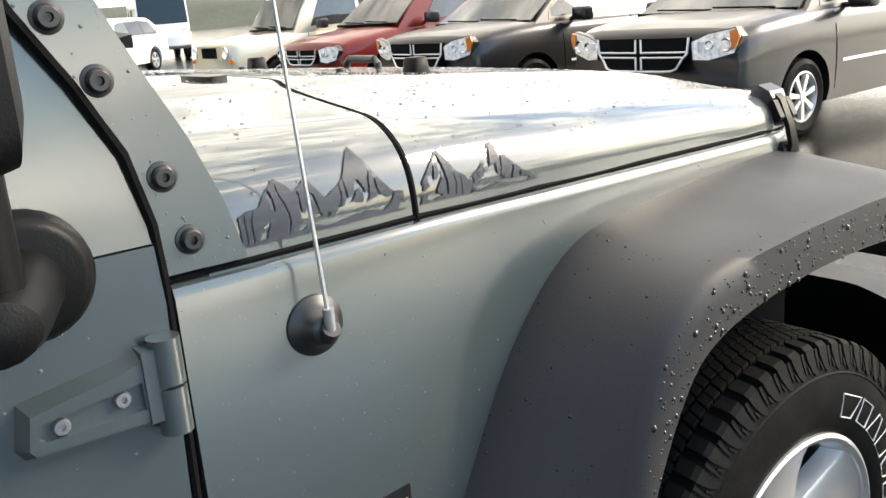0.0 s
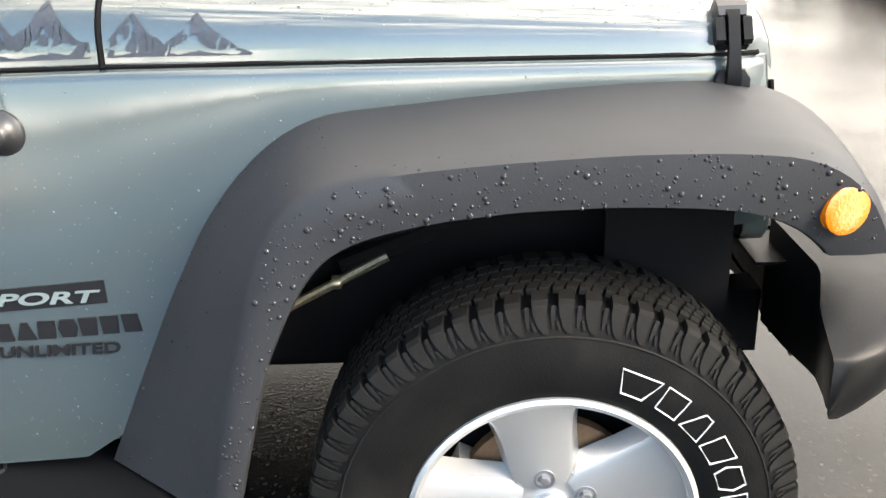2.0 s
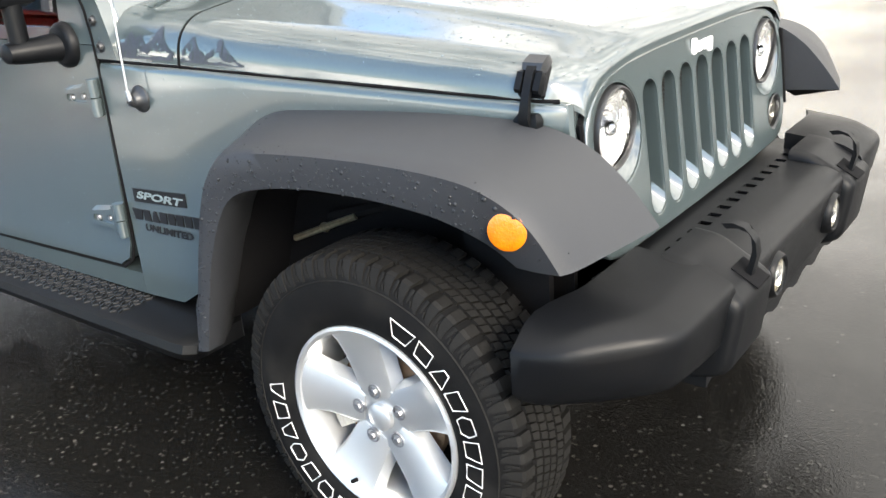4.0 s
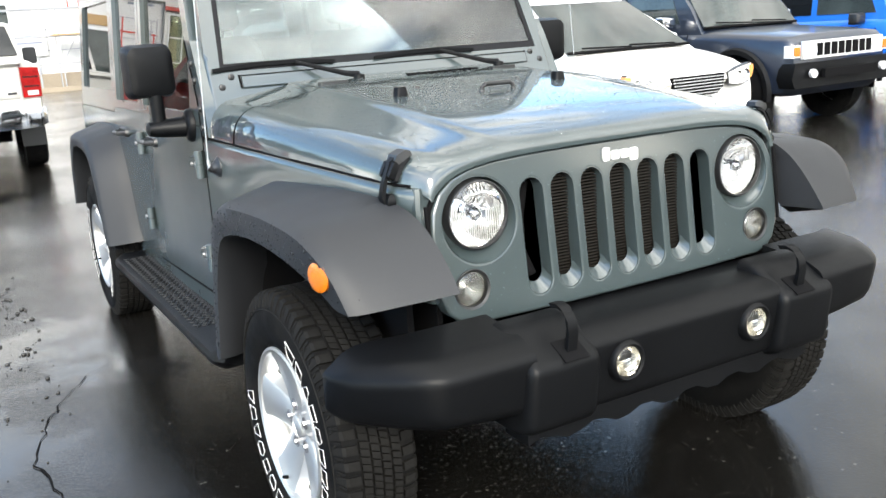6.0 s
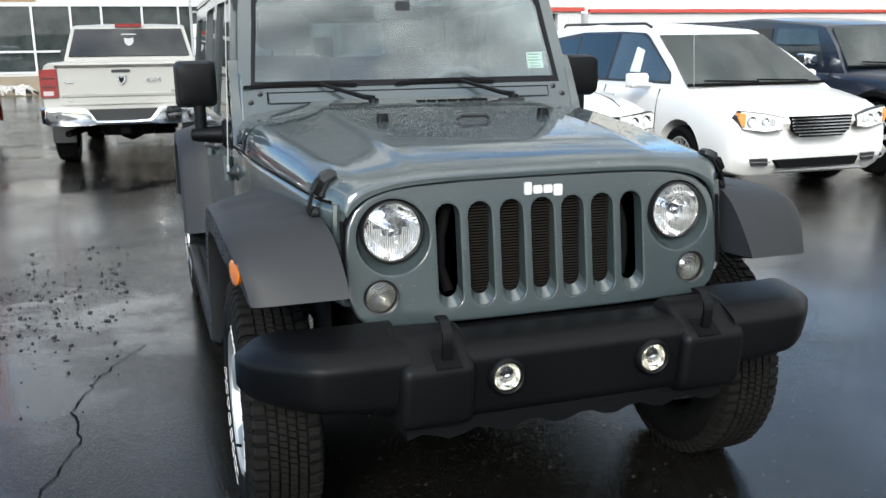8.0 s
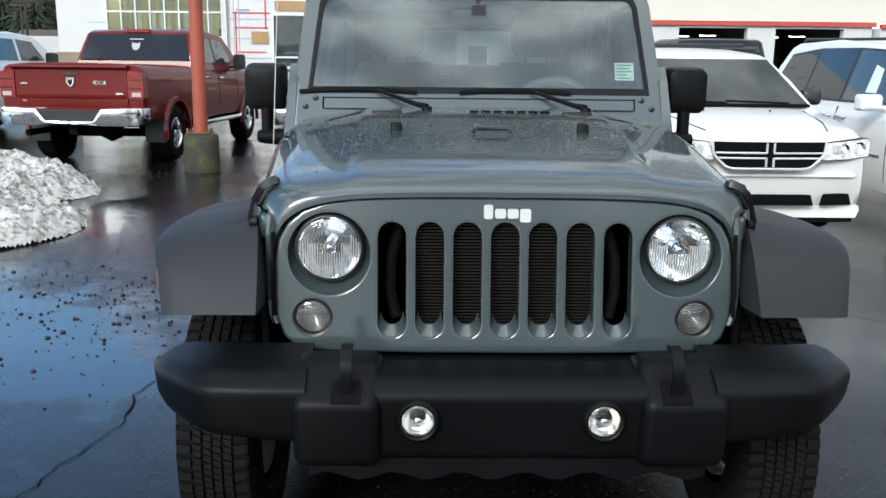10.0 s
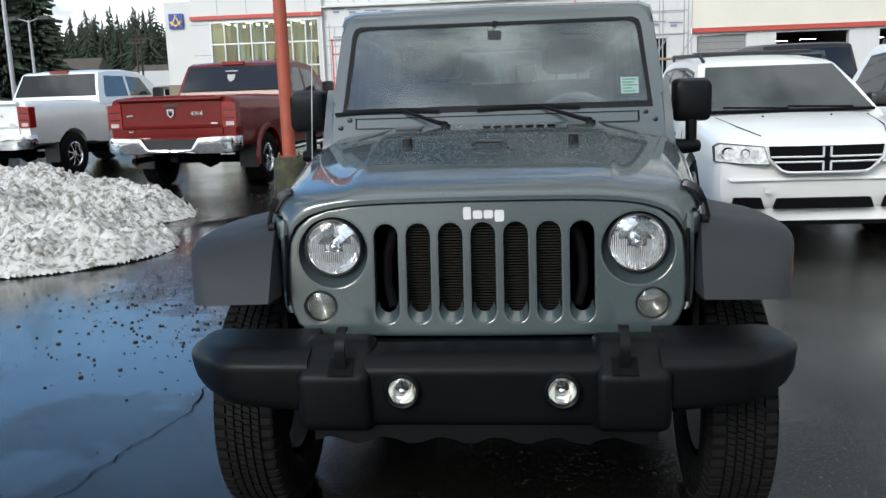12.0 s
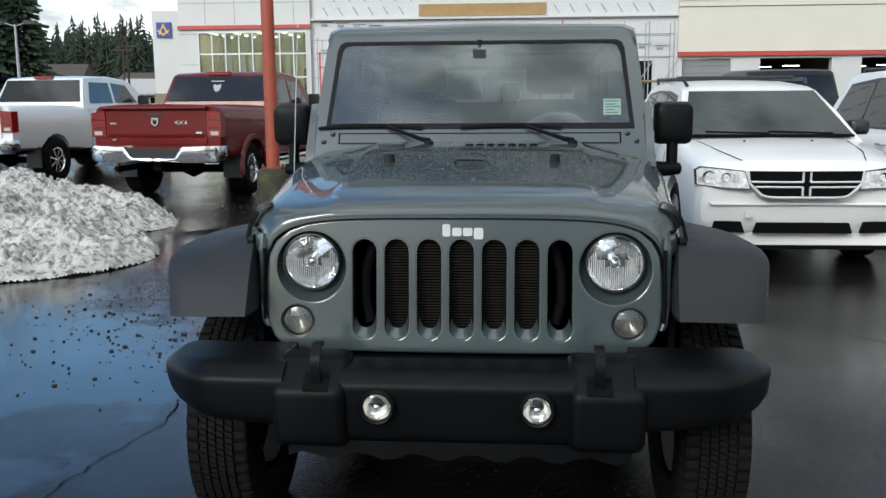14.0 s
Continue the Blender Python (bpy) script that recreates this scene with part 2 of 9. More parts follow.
WHITE_PAINT = mat("white_paint", (0.74, 0.735, 0.715), 0.35, var=0.03, scale=2, coat=0.5)
# white paint darkened in its colour so the sunlit tailgate does not clip
DIMMED_WHITE = mat("dimmed_white_paint", (0.34, 0.333, 0.310), 0.4, var=0.03, scale=2, coat=0.3)
SILVER_PAINT = mat("silver_white_paint", (0.68, 0.69, 0.70), 0.28, 0.1, var=0.04, coat=1.0)
RED_PAINT = mat("deep_red_paint", (0.115, 0.0055, 0.004), 0.45, 0.0, var=0.06, coat=0.5, spec=0.1)
NAVY_PAINT = mat("navy_paint", (0.010, 0.015, 0.027), 0.30, 0.0, var=0.06, coat=0.5)
BLUE_PAINT = mat("bright_blue_paint", (0.012, 0.13, 0.55), 0.25, var=0.05, coat=0.5)
DARK_PAINT = mat("charcoal_paint", (0.011, 0.0105, 0.012), 0.34, 0.0, var=0.06, coat=0.25, spec=0.3)
BLACK_PAINT = mat("black_paint", (0.006, 0.006, 0.0065), 0.3, var=0.05, coat=0.25, spec=0.3)
BEIGE_PAINT = mat("light_gold_paint", (0.50, 0.46, 0.36), 0.3, 0.2, var=0.05, coat=1.0)
DARK_GLASS = mat("dark_tinted_glass", (0.006, 0.007, 0.008), 0.02, var=0.1, spec=0.5)
# uneven colour stands in for reflections and dim cabins in car windows
CAR_GLASS = mat("car_window_glass", (0.030, 0.038, 0.037), 0.02, var=0.7, scale=2, spec=0.85)


# ---- mesh helpers ----
def part(name, bm, material, parent=None, label="", smooth=38, mats=(), weigh=False):
    """Links a bmesh as one mesh object under a thing or a part."""
    bmesh.ops.recalc_face_normals(bm, faces=bm.faces)
    me = bpy.data.meshes.new(name)
    bm.to_mesh(me)
    bm.free()
    for m in (material, *mats):
        me.materials.append(m)
    if smooth:
        me.shade_smooth()
        me.set_sharp_from_angle(angle=radians(smooth))
    ob = new(name, me)
    if parent:
        ob.parent = parent
    if weigh:
        ob.modifiers.new("weighted", "WEIGHTED_NORMAL").keep_sharp = True
    return tagged(ob, label)


def thing(name, label, category, m=None, group="", kind=""):
    e = new(name)
    e.empty_display_size = 0.2
    if m is not None:
        e.matrix_basis = m
    return tagged(e, label, category, group, kind)


def B():
    return bmesh.new()


def box(bm, x0, x1, y0, y1, z0, z1):
    v = [bm.verts.new((x, y, z)) for x in (x0, x1) for y in (y0, y1) for z in (z0, z1)]
    for f in ((0, 1, 3, 2), (4, 6, 7, 5), (0, 4, 5, 1), (2, 3, 7, 6), (0, 2, 6, 4), (1, 5, 7, 3)):
        bm.faces.new([v[i] for i in f])
    return v


def bevel(bm, w, seg=2, angle=35):
    es = [e for e in bm.edges if len(e.link_faces) == 2 and e.calc_face_angle(0) > radians(angle)]
    if es:
        bmesh.ops.bevel(bm, geom=es, offset=w, segments=seg, profile=0.5, affect="EDGES", clamp_overlap=True)
    return bm


AX = {"x": lambda a, u, v: (a, u, v), "y": lambda a, u, v: (u, a, v), "z": lambda a, u, v: (u, v, a)}


def prism(bm, pts, axis, lo, hi):
    """A polygon in the plane across an axis, drawn out from lo to hi. lo and hi may be functions of the point."""
    f = AX[axis]
    A = [bm.verts.new(f(lo(*p) if callable(lo) else lo, *p)) for p in pts]
    C = [bm.verts.new(f(hi(*p) if callable(hi) else hi, *p)) for p in pts]
    n = len(pts)
    bm.faces.new(A)
    bm.faces.new(C[::-1])
    for i in range(n):
        bm.faces.new((A[i], C[i], C[(i + 1) % n], A[(i + 1) % n]))
    return A + C


def loft(bm, rings, closed=True, caps=True):
    """Skin over rings of points, each with the same count."""
    V = [[bm.verts.new(p) for p in r] for r in rings]
    n = len(V[0])
    for a, b in zip(V, V[1:]):
        for i in range(n if closed else n - 1):
            j = (i + 1) % n
            bm.faces.new((a[i], a[j], b[j], b[i]))
    if closed and caps:
        bm.faces.new(V[0][::-1])
        bm.faces.new(V[-1])
    return V


def lathe(bm, prof, centre, axis="x", n=32, closed=False, start=0.0):
    """Turns a profile of (radius, distance along the axis) round an axis through centre."""
    rings = []
    c = Vector(centre)
    for i in range(n):
        a = start + 2 * math.pi * i / n
        u, v = math.cos(a), math.sin(a)
        rings.append([c + Vector(AX[axis](d, r * u, r * v)) for r, d in prof])
    V = [[bm.verts.new(p) for p in r] for r in rings]
    m = len(prof)
    for i in range(n):
        a, b = V[i], V[(i + 1) % n]
        for j in range(m if closed else m - 1):
            k = (j + 1) % m
            if (a[j].co - b[j].co).length < 1e-7 and (a[k].co - b[k].co).length < 1e-7:
                continue
            bm.faces.new((a[j], a[k], b[k], b[j]))
    bmesh.ops.remove_doubles(bm, verts=bm.verts, dist=1e-6)
    return bm


def tube(bm, pts, r, n=8, closed=False):
    """A round bar along points. r may be a list."""
    P = [Vector(p) for p in pts]
    rings = []
    up = Vector((0.13, 0.21, 0.97))
    for i, p in enumerate(P):
        a, b = P[max(i - 1, 0)], P[min(i + 1, len(P) - 1)]
        if closed:
            a, b = P[i - 1], P[(i + 1) % len(P)]
        t = (b - a).normalized()
        if abs(t.dot(up)) > 0.95:
            up = Vector((0.9, 0.3, 0.1))
        s = t.cross(up).normalized()
        q = s.cross(t)
        rr = r[i] if isinstance(r, (list, tuple)) else r
        rings.append([p + rr * (math.cos(2 * math.pi * k / n) * s + math.sin(2 * math.pi * k / n) * q) for k in range(n)])
    if closed:
        rings.append(rings[0])
        loft(bm, rings, True, False)
        bmesh.ops.remove_doubles(bm, verts=bm.verts, dist=1e-6)
    else:
        loft(bm, rings)
    return bm


def lerp_table(tab):
    """A smooth function through rows of (position, value)."""
    xs, ys = [a for a, _ in tab], [b for _, b in tab]
    return lambda t: float(np.interp(t, xs, ys))


def smooth_table(tab):
    """A curve without kinks through rows of (position, value), never overshooting them."""
    xs, ys = np.array([a for a, _ in tab]), np.array([b for _, b in tab])
    d = np.diff(ys) / np.diff(xs)
    m = np.concatenate([[d[0]], [0.0 if p * q <= 0 else 2 * p * q / (p + q) for p, q in zip(d, d[1:])], [d[-1]]])

    def at(t):
        t = min(max(t, xs[0]), xs[-1])
        i = min(int(np.searchsorted(xs, t, "right")) - 1, len(d) - 1)
        h = xs[i + 1] - xs[i]
        q = (t - xs[i]) / h
        return float((2 * q ** 3 - 3 * q ** 2 + 1) * ys[i] + (q ** 3 - 2 * q ** 2 + q) * h * m[i] + (3 * q ** 2 - 2 * q ** 3) * ys[i + 1] + (q ** 3 - q ** 2) * h * m[i + 1])
    return at


def rounded_rect(cx, cy, hw, hh, r, n=5):
    pts = []
    for sx, sy, a0 in ((1, 1, 0), (-1, 1, 90), (-1, -1, 180), (1, -1, 270)):
        for i in range(n + 1):
            a = radians(a0 + 90 * i / n)
            pts.append((cx + sx * (hw - r) + r * math.cos(a), cy + sy * (hh - r) + r * math.sin(a)))
    return pts


def slab_with_holes(bm, outline, holes, axis, lo, hi):
    """A plate with holes: outline and holes are closed polygons across the axis."""
    f = AX[axis]
    sheets = []
    for a in (lo, hi):
        loops, es = [], []
        for poly in (outline, *holes):
            vs = [bm.verts.new(f(a(*p) if callable(a) else a, *p)) for p in poly]
            es += [bm.edges.new((vs[i], vs[(i + 1) % len(vs)])) for i in range(len(vs))]
            loops.append(vs)
        bmesh.ops.triangle_fill(bm, edges=es, use_beauty=True, use_dissolve=False)
        sheets.append(loops)
    for A, C in zip(*sheets):
        for i in range(len(A)):
            j = (i + 1) % len(A)
            bm.faces.new((A[i], A[j], C[j], C[i]))
    return bm


def chaikin(pts, k=2):
    """Rounds the corners of an open line, keeping its ends."""
    for _ in range(k):
        out = [pts[0]]
        for (x0, z0), (x1, z1) in zip(pts, pts[1:]):
            out += [(0.75 * x0 + 0.25 * x1, 0.75 * z0 + 0.25 * z1), (0.25 * x0 + 0.75 * x1, 0.25 * z0 + 0.75 * z1)]
        pts = out + [pts[-1]]
    return pts


def shrink(pts, d):
    """A closed polygon moved inwards by d along its corner normals."""
    n = len(pts)
    area = sum(pts[i][0] * pts[(i + 1) % n][1] - pts[(i + 1) % n][0] * pts[i][1] for i in range(n))
    sg = 1 if area > 0 else -1
    out = []
    for i in range(n):
        (x0, y0), (x1, y1) = pts[i - 1], pts[(i + 1) % n]
        tx, ty = x1 - x0, y1 - y0
        k = math.hypot(tx, ty) or 1
        out.append((pts[i][0] - sg * ty / k * d, pts[i][1] + sg * tx / k * d))
    return out


def cut(ob, cutter_bm):
    """Takes the solid cutter away from the mesh of ob, for good."""
    me = bpy.data.meshes.new("cutter")
    bmesh.ops.recalc_face_normals(cutter_bm, faces=cutter_bm.faces)
    cutter_bm.to_mesh(me)
    cutter_bm.free()
    c = new("cutter", me)
    c.parent = ob.parent
    bpy.context.view_layer.update()
    mod = ob.modifiers.new("cut", "BOOLEAN")
    mod.operation, mod.object, mod.solver = "DIFFERENCE", c, "EXACT"
    dg = bpy.context.evaluated_depsgraph_get()
    res = bpy.data.meshes.new_from_object(ob.evaluated_get(dg))
    ob.modifiers.clear()
    old = ob.data
    ob.data = res
    bpy.data.objects.remove(c)
    bpy.data.meshes.remove(me)
    res.name = old.name
    bpy.data.meshes.remove(old)
    ob.data.shade_smooth()
    ob.data.set_sharp_from_angle(angle=radians(48))
    return ob


# ---- the grey off-road vehicle: x across, front axle at y = 0, nose towards -y ----
jeep = thing("off_road_vehicle", "wet grey-green four-door off-road vehicle with black fender flares on the asphalt", "car")

side_x = smooth_table([(-0.40, 0.612), (-0.352, 0.630), (-0.33, 0.648), (-0.287, 0.668), (0.0, 0.706), (0.444, 0.756), (0.66, 0.770), (0.82, 0.777), (1.0, 0.780), (3.6, 0.775)])
seam_z = smooth_table([(-0.42, 1.072), (-0.287, 1.083), (0.0, 1.095), (0.44, 1.112), (0.66, 1.118), (0.98, 1.120)])
crown_z = smooth_table([(-0.385, 1.128), (-0.372, 1.150), (-0.345, 1.165), (-0.30, 1.175), (-0.2, 1.190), (0.0, 1.213), (0.31, 1.242), (0.655, 1.272), (0.93, 1.285)])


def hood_ring(y, w, zs, zc, front=1.0):
    """Half of a cross-section of hood or cowl, from the centre to the lower edge of its side."""
    h = zc - zs
    xc = 0.40 + 0.05 * min(max((y + 0.3) / 0.9, 0), 1)
    lift = 0.010 * front
    return chaikin([(0, zc + lift), (0.2, zc + lift - 0.001), (xc - 0.02, zc + lift - 0.004), (xc, zc + lift - 0.007), (xc + 0.025, zc - 0.008),
            (w - 0.13, zc - 0.16 * h - 0.006), (w - 0.085, zc - 0.24 * h), (w - 0.05, zc - 0.36 * h), (w - 0.026, zc - 0.52 * h), (w - 0.013, zc - 0.72 * h), (w - 0.008, zs)])


NOSE = [(0, 1.139), (0.13, 1.139), (0.24, 1.138), (0.33, 1.136), (0.40, 1.132), (0.455, 1.126), (0.505, 1.115), (0.545, 1.100), (0.578, 1.075), (0.588, 1.062), (0.596, 1.050)]
NOSE = chaikin(NOSE)


def hood_shell(name, ys, label):
    bm = B()
    rings = []
    for y in ys:
        f = min(max((y + 0.36) / 0.22, 0), 1)
        half = hood_ring(y, side_x(y), seam_z(y) + 0.003, max(crown_z(y), 1.170), f)
        k = min(max((-0.30 - y) / 0.072, 0), 1)
        k = 1 - math.sqrt(max(1 - k * k, 0))
        half = [(a + (c - a) * k, b + (d - b) * k) for (a, b), (c, d) in zip(half, NOSE)]
        rings.append([(-x, y, z) for x, z in reversed(half)] + [(x, y, z) for x, z in half[1:]])
    V = loft(bm, rings, closed=False)
    r = bmesh.ops.extrude_face_region(bm, geom=list(bm.faces))
    bmesh.ops.translate(bm, verts=[v for v in r["geom"] if isinstance(v, bmesh.types.BMVert)], vec=(0, 0, -0.012))
    return part(name, bm, HOOD_PAINT, jeep, label, smooth=50)


hood = hood_shell("hood", [-0.372, -0.3712, -0.369, -0.364, -0.357, -0.347, -0.336, -0.32, -0.30, -0.25, -0.2, -0.12, -0.06, 0, 0.075, 0.15, 0.23, 0.31, 0.38, 0.45, 0.50, 0.55, 0.60, 0.652], "beaded wet grey-green hood")
cowl = hood_shell("cowl_panel", [0.662, 0.72, 0.80, 0.88, 0.93], "grey-green cowl panel")

# near-black boxes added under hood and body for the shade seen through gaps
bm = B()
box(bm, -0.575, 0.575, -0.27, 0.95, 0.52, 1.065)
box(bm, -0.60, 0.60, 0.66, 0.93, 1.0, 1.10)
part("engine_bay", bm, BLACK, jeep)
bm = B()
box(bm, -0.42, -0.34, -0.46, 3.9, 0.42, 0.56)
box(bm, 0.34, 0.42, -0.46, 3.9, 0.42, 0.56)
box(bm, -0.40, 0.40, -0.42, -0.34, 0.44, 0.56)
part("chassis_frame", bevel(bm, 0.01), BLACK, jeep)
bm = B()
tube(bm, [(-0.70, 0.01, 0.385), (0.70, 0.01, 0.385)], 0.045, 12)
lathe(bm, [(0.0, -0.13), (0.09, -0.11), (0.13, 0), (0.09, 0.11), (0.0, 0.13)], (0.22, 0.01, 0.40), "y", 16)
part("axle", bm, BLACK, jeep)
bm = B()
tube(bm, [(-0.70, 2.95, 0.385), (0.70, 2.95, 0.385)], 0.045, 12)
part("axle", bm, BLACK, jeep)
bm = B()
tube(bm, [(-0.645, 0.455, 0.662), (-0.60, 0.275, 0.736)], 0.009, 8)
lathe(bm, [(0.012, -0.008), (0.013, 0.0), (0.012, 0.008)], (-0.6225, 0.366, 0.699), "y", 10)
part("steel_rod", bm, mat("worn_steel", (0.42, 0.36, 0.24), 0.35, 0.9, var=0.3, scale=15), jeep, "bare steel rod in the wheel arch")
bm = B()
tube(bm, [(-0.60, 0.36, 0.72), (-0.52, -0.05, 0.84)], 0.018, 8)
part("shock_absorber", bm, BLACK, jeep)


for s in (-1, 1):
    # front fender side, from the door gap to the nose
    bm = B()
    rings = []
    zb = lerp_table([(-0.40, 0.99), (-0.34, 1.01), (-0.05, 1.025), (0.30, 1.0), (0.40, 0.96), (0.50, 0.87), (0.59, 0.76), (0.70, 0.56), (0.75, 0.455), (0.98, 0.445)])
    for y in (-0.352, -0.34, -0.32, -0.285, -0.25, -0.2, -0.15, -0.075, 0, 0.075, 0.15, 0.225, 0.3, 0.35, 0.4, 0.45, 0.5, 0.54, 0.58, 0.63, 0.68, 0.73, 0.80, 0.88, 0.972):
        x, zt, z0 = side_x(y), seam_z(y) - 0.004, zb(y)
        rings.append([(s * (x - 0.05), y, z0), (s * x, y, z0), (s * (x + 0.001), y, 0.5 * (z0 + zt)), (s * x, y, zt - 0.016), (s * (x - 0.004), y, zt - 0.005), (s * (x - 0.012), y, zt), (s * (x - 0.05), y, zt)])
    loft(bm, rings)
    part("front_fender", bm, PAINT, jeep, "grey-green front fender beaded with rain")
    # upright edge of the fender beside the grille
    bm = B()
    loft(bm, [[(s * (a - d), b, z) for a, b in ((0.613, -0.352 - 0.10 * (1.07 - z)), (0.624, -0.356 - 0.10 * (1.07 - z)), (0.634, -0.350 - 0.10 * (1.07 - z)), (0.646, -0.32), (0.655, -0.24), (0.60, -0.24), (0.604, -0.33))] for z, d in ((1.074, 0.004), (1.03, 0.0), (0.95, 0.0), (0.86, 0.002), (0.80, 0.008), (0.785, 0.016))])
    part("fender_edge", bm, PAINT, jeep)
    # rocker and rear body side
    bm = B()
    prism(bm, [(0.974, 0.445), (0.974, 0.508), (2.42, 0.485), (2.42, 0.43)], "x", s * 0.70, s * 0.779)
    part("rocker_panel", bevel(bm, 0.006), PAINT, jeep)
    bm = B()
    prism(bm, [(2.36, 0.50), (2.30, 1.13), (3.72, 1.13), (3.74, 0.56), (3.38, 0.56), (3.30, 0.80), (3.15, 0.93), (2.75, 0.93), (2.60, 0.80), (2.48, 0.50)], "x", s * 0.72, s * 0.776)
    part("rear_quarter_panel", bevel(bm, 0.008), PAINT, jeep)
    # doors with a cut line all round
    for k, (poly, nm) in enumerate((
        ([(1.0, 0.60), (1.02, 0.55), (1.07, 0.52), (1.95, 0.492), (1.975, 0.52), (1.975, 1.16), (1.075, 1.16), (0.985, 1.16), (0.982, 1.10)], "front_door"),
        ([(1.985, 0.52), (2.0, 0.492), (2.33, 0.485), (2.42, 0.56), (2.55, 0.80), (2.60, 1.16), (1.985, 1.16)], "rear_door"))):
        bm = B()
        prism(bm, poly, "x", s * 0.70, s * 0.781)
        door = part(nm, bevel(bm, 0.007), PAINT, jeep, "grey-green door with outside hinges")
        # upper frame
        bm = B()
        if k == 0:
            ring = [(0.984, 1.162), (0.99, 1.24), (1.03, 1.32), (1.085, 1.42), (1.235, 1.73), (1.27, 1.765), (1.975, 1.775), (1.975, 1.162)]
            hole = [(1.13, 1.20), (1.13, 1.36), (1.28, 1.69), (1.31, 1.715), (1.92, 1.722), (1.92, 1.20)]
        else:
            ring = [(1.985, 1.162), (1.985, 1.775), (2.62, 1.765), (2.66, 1.74), (2.60, 1.162)]
            hole = [(2.03, 1.20), (2.03, 1.722), (2.58, 1.715), (2.55, 1.20)]
        tilt = lambda y, z: s * (0.779 - 0.10 * (z - 1.16))
        tilt_in = lambda y, z: s * (0.745 - 0.10 * (z - 1.16))
        slab_with_holes(bm, ring, [hole], "x", tilt_in, tilt)
        part("window_frame", bm, PAINT, door)
        bm = B()
        prism(bm, hole, "x", lambda y, z: s * (0.757 - 0.10 * (z - 1.16)), lambda y, z: s * (0.761 - 0.10 * (z - 1.16)))
        pane = part("window_pane", bm, SIDE_GLASS, door, "side window glass")
        pane.visible_shadow = False
        # pull handle with a button
        yb = 1.80 if k == 0 else 2.42
        bm = B()
        loft(bm, [[(s * 0.78, yb + a, 1.045 + b) for a, b in rounded_rect(0, 0, 0.085, 0.022, 0.02, 3)], [(s * 0.795, yb + a, 1.045 + b) for a, b in rounded_rect(0, 0, 0.08, 0.018, 0.017, 3)]])
        tube(bm, [(s * 0.79, yb - 0.06, 1.045), (s * 0.825, yb - 0.045, 1.045), (s * 0.825, yb + 0.045, 1.045), (s * 0.79, yb + 0.06, 1.045)], 0.011, 8)
        part("door_handle", bm, PLASTIC_SMOOTH, door, "black door handle")
        # two forged hinges on the leading edge
        yh = 0.985 if k == 0 else 1.98
        for zh in (1.022, 0.672):
            x0 = 0.781
            bm = B()
            rise = 0.022
            poly = [(yh + 0.032, zh + 0.046), (yh + 0.058, zh + 0.036), (yh + 0.150, zh + 0.022), (yh + 0.158, zh - 0.022), (yh + 0.150, zh - 0.034), (yh + 0.032, zh - 0.036)]
            top = [(yh + 0.034, zh + 0.036), (yh + 0.056, zh + 0.028), (yh + 0.143, zh + 0.014), (yh + 0.149, zh - 0.018), (yh + 0.144, zh - 0.025), (yh + 0.034, zh - 0.028)]
            inn = [(yh + 0.040, zh + 0.014), (yh + 0.056, zh + 0.012), (yh + 0.136, zh + 0.004), (yh + 0.139, zh - 0.010), (yh + 0.134, zh - 0.014), (yh + 0.040, zh - 0.014)]
            loft(bm, [[(s * x0, *p) for p in poly], [(s * (x0 + rise), *p) for p in top], [(s * (x0 + rise), *p) for p in inn], [(s * (x0 + rise - 0.007), *p) for p in inn]])
            hinge = part("hinge", bevel(bm, 0.003), PAINT, door, "body-colour bolted hinge")
            bm = B()
            tube(bm, [(s * (x0 + 0.016), yh + 0.012, zh + 0.052), (s * (x0 + 0.016), yh + 0.012, zh + 0.004)], 0.0165, 14)
            tube(bm, [(s * (x0 + 0.016), yh + 0.012, zh + 0.001), (s * (x0 + 0.016), yh + 0.012, zh - 0.048)], 0.0165, 14)
            box(bm, *sorted((s * (x0 - 0.002), s * (x0 + 0.025))), yh + 0.018, yh + 0.038, zh - 0.030, zh + 0.044)
            part("hinge_knuckle", bm, PAINT, hinge)
            for dy, dz in ((0.060, 0.002), (0.118, -0.005)):
                bm = B()
                c = (s * (x0 + rise - 0.007), yh + dy, zh + dz)
                lathe(bm, [(0.0085, 0), (0.0085, s * 0.004), (0.007, s * 0.0065), (0.0035, s * 0.0065), (0.003, s * 0.003), (0, s * 0.003)], c, "x", 12)
                part("hinge_screw", bm, STEEL, hinge, "steel screw in the hinge")
    # windscreen bracket with four bolts
    bm = B()
    lean = lambda y, z: s * (0.779 - 0.045 * max(z - 1.16, 0))
    poly = [(0.980, 1.126), (0.978, 1.18), (0.992, 1.253), (1.026, 1.32), (1.066, 1.387), (1.10, 1.46), (1.04, 1.46), (0.997, 1.392), (0.970, 1.334), (0.932, 1.259), (0.905, 1.19), (0.888, 1.126)]
    prism(bm, poly, "x", s * 0.70, lean)
    bracket = part("windscreen_bracket", bevel(bm, 0.009, 3), PAINT, jeep, "grey-green bracket held by black bolts")
    for yb, zb_ in ((0.947, 1.158), (0.964, 1.224), (1.008, 1.321), (1.041, 1.380)):
        bm = B()
        xb = s * (0.779 - 0.045 * max(zb_ - 1.16, 0) - 0.001)
        lathe(bm, [(0.0155, 0), (0.0155, s * 0.002), (0.012, s * 0.003), (0.0115, s * 0.007), (0.009, s * 0.010), (0.0045, s * 0.010), (0.004, s * 0.005), (0, s * 0.005)], (xb, yb, zb_), "x", 18)
        part("bolt", bm, PLASTIC_SMOOTH, bracket, "black recessed-head bolt")
    # door mirror
    bm = B()
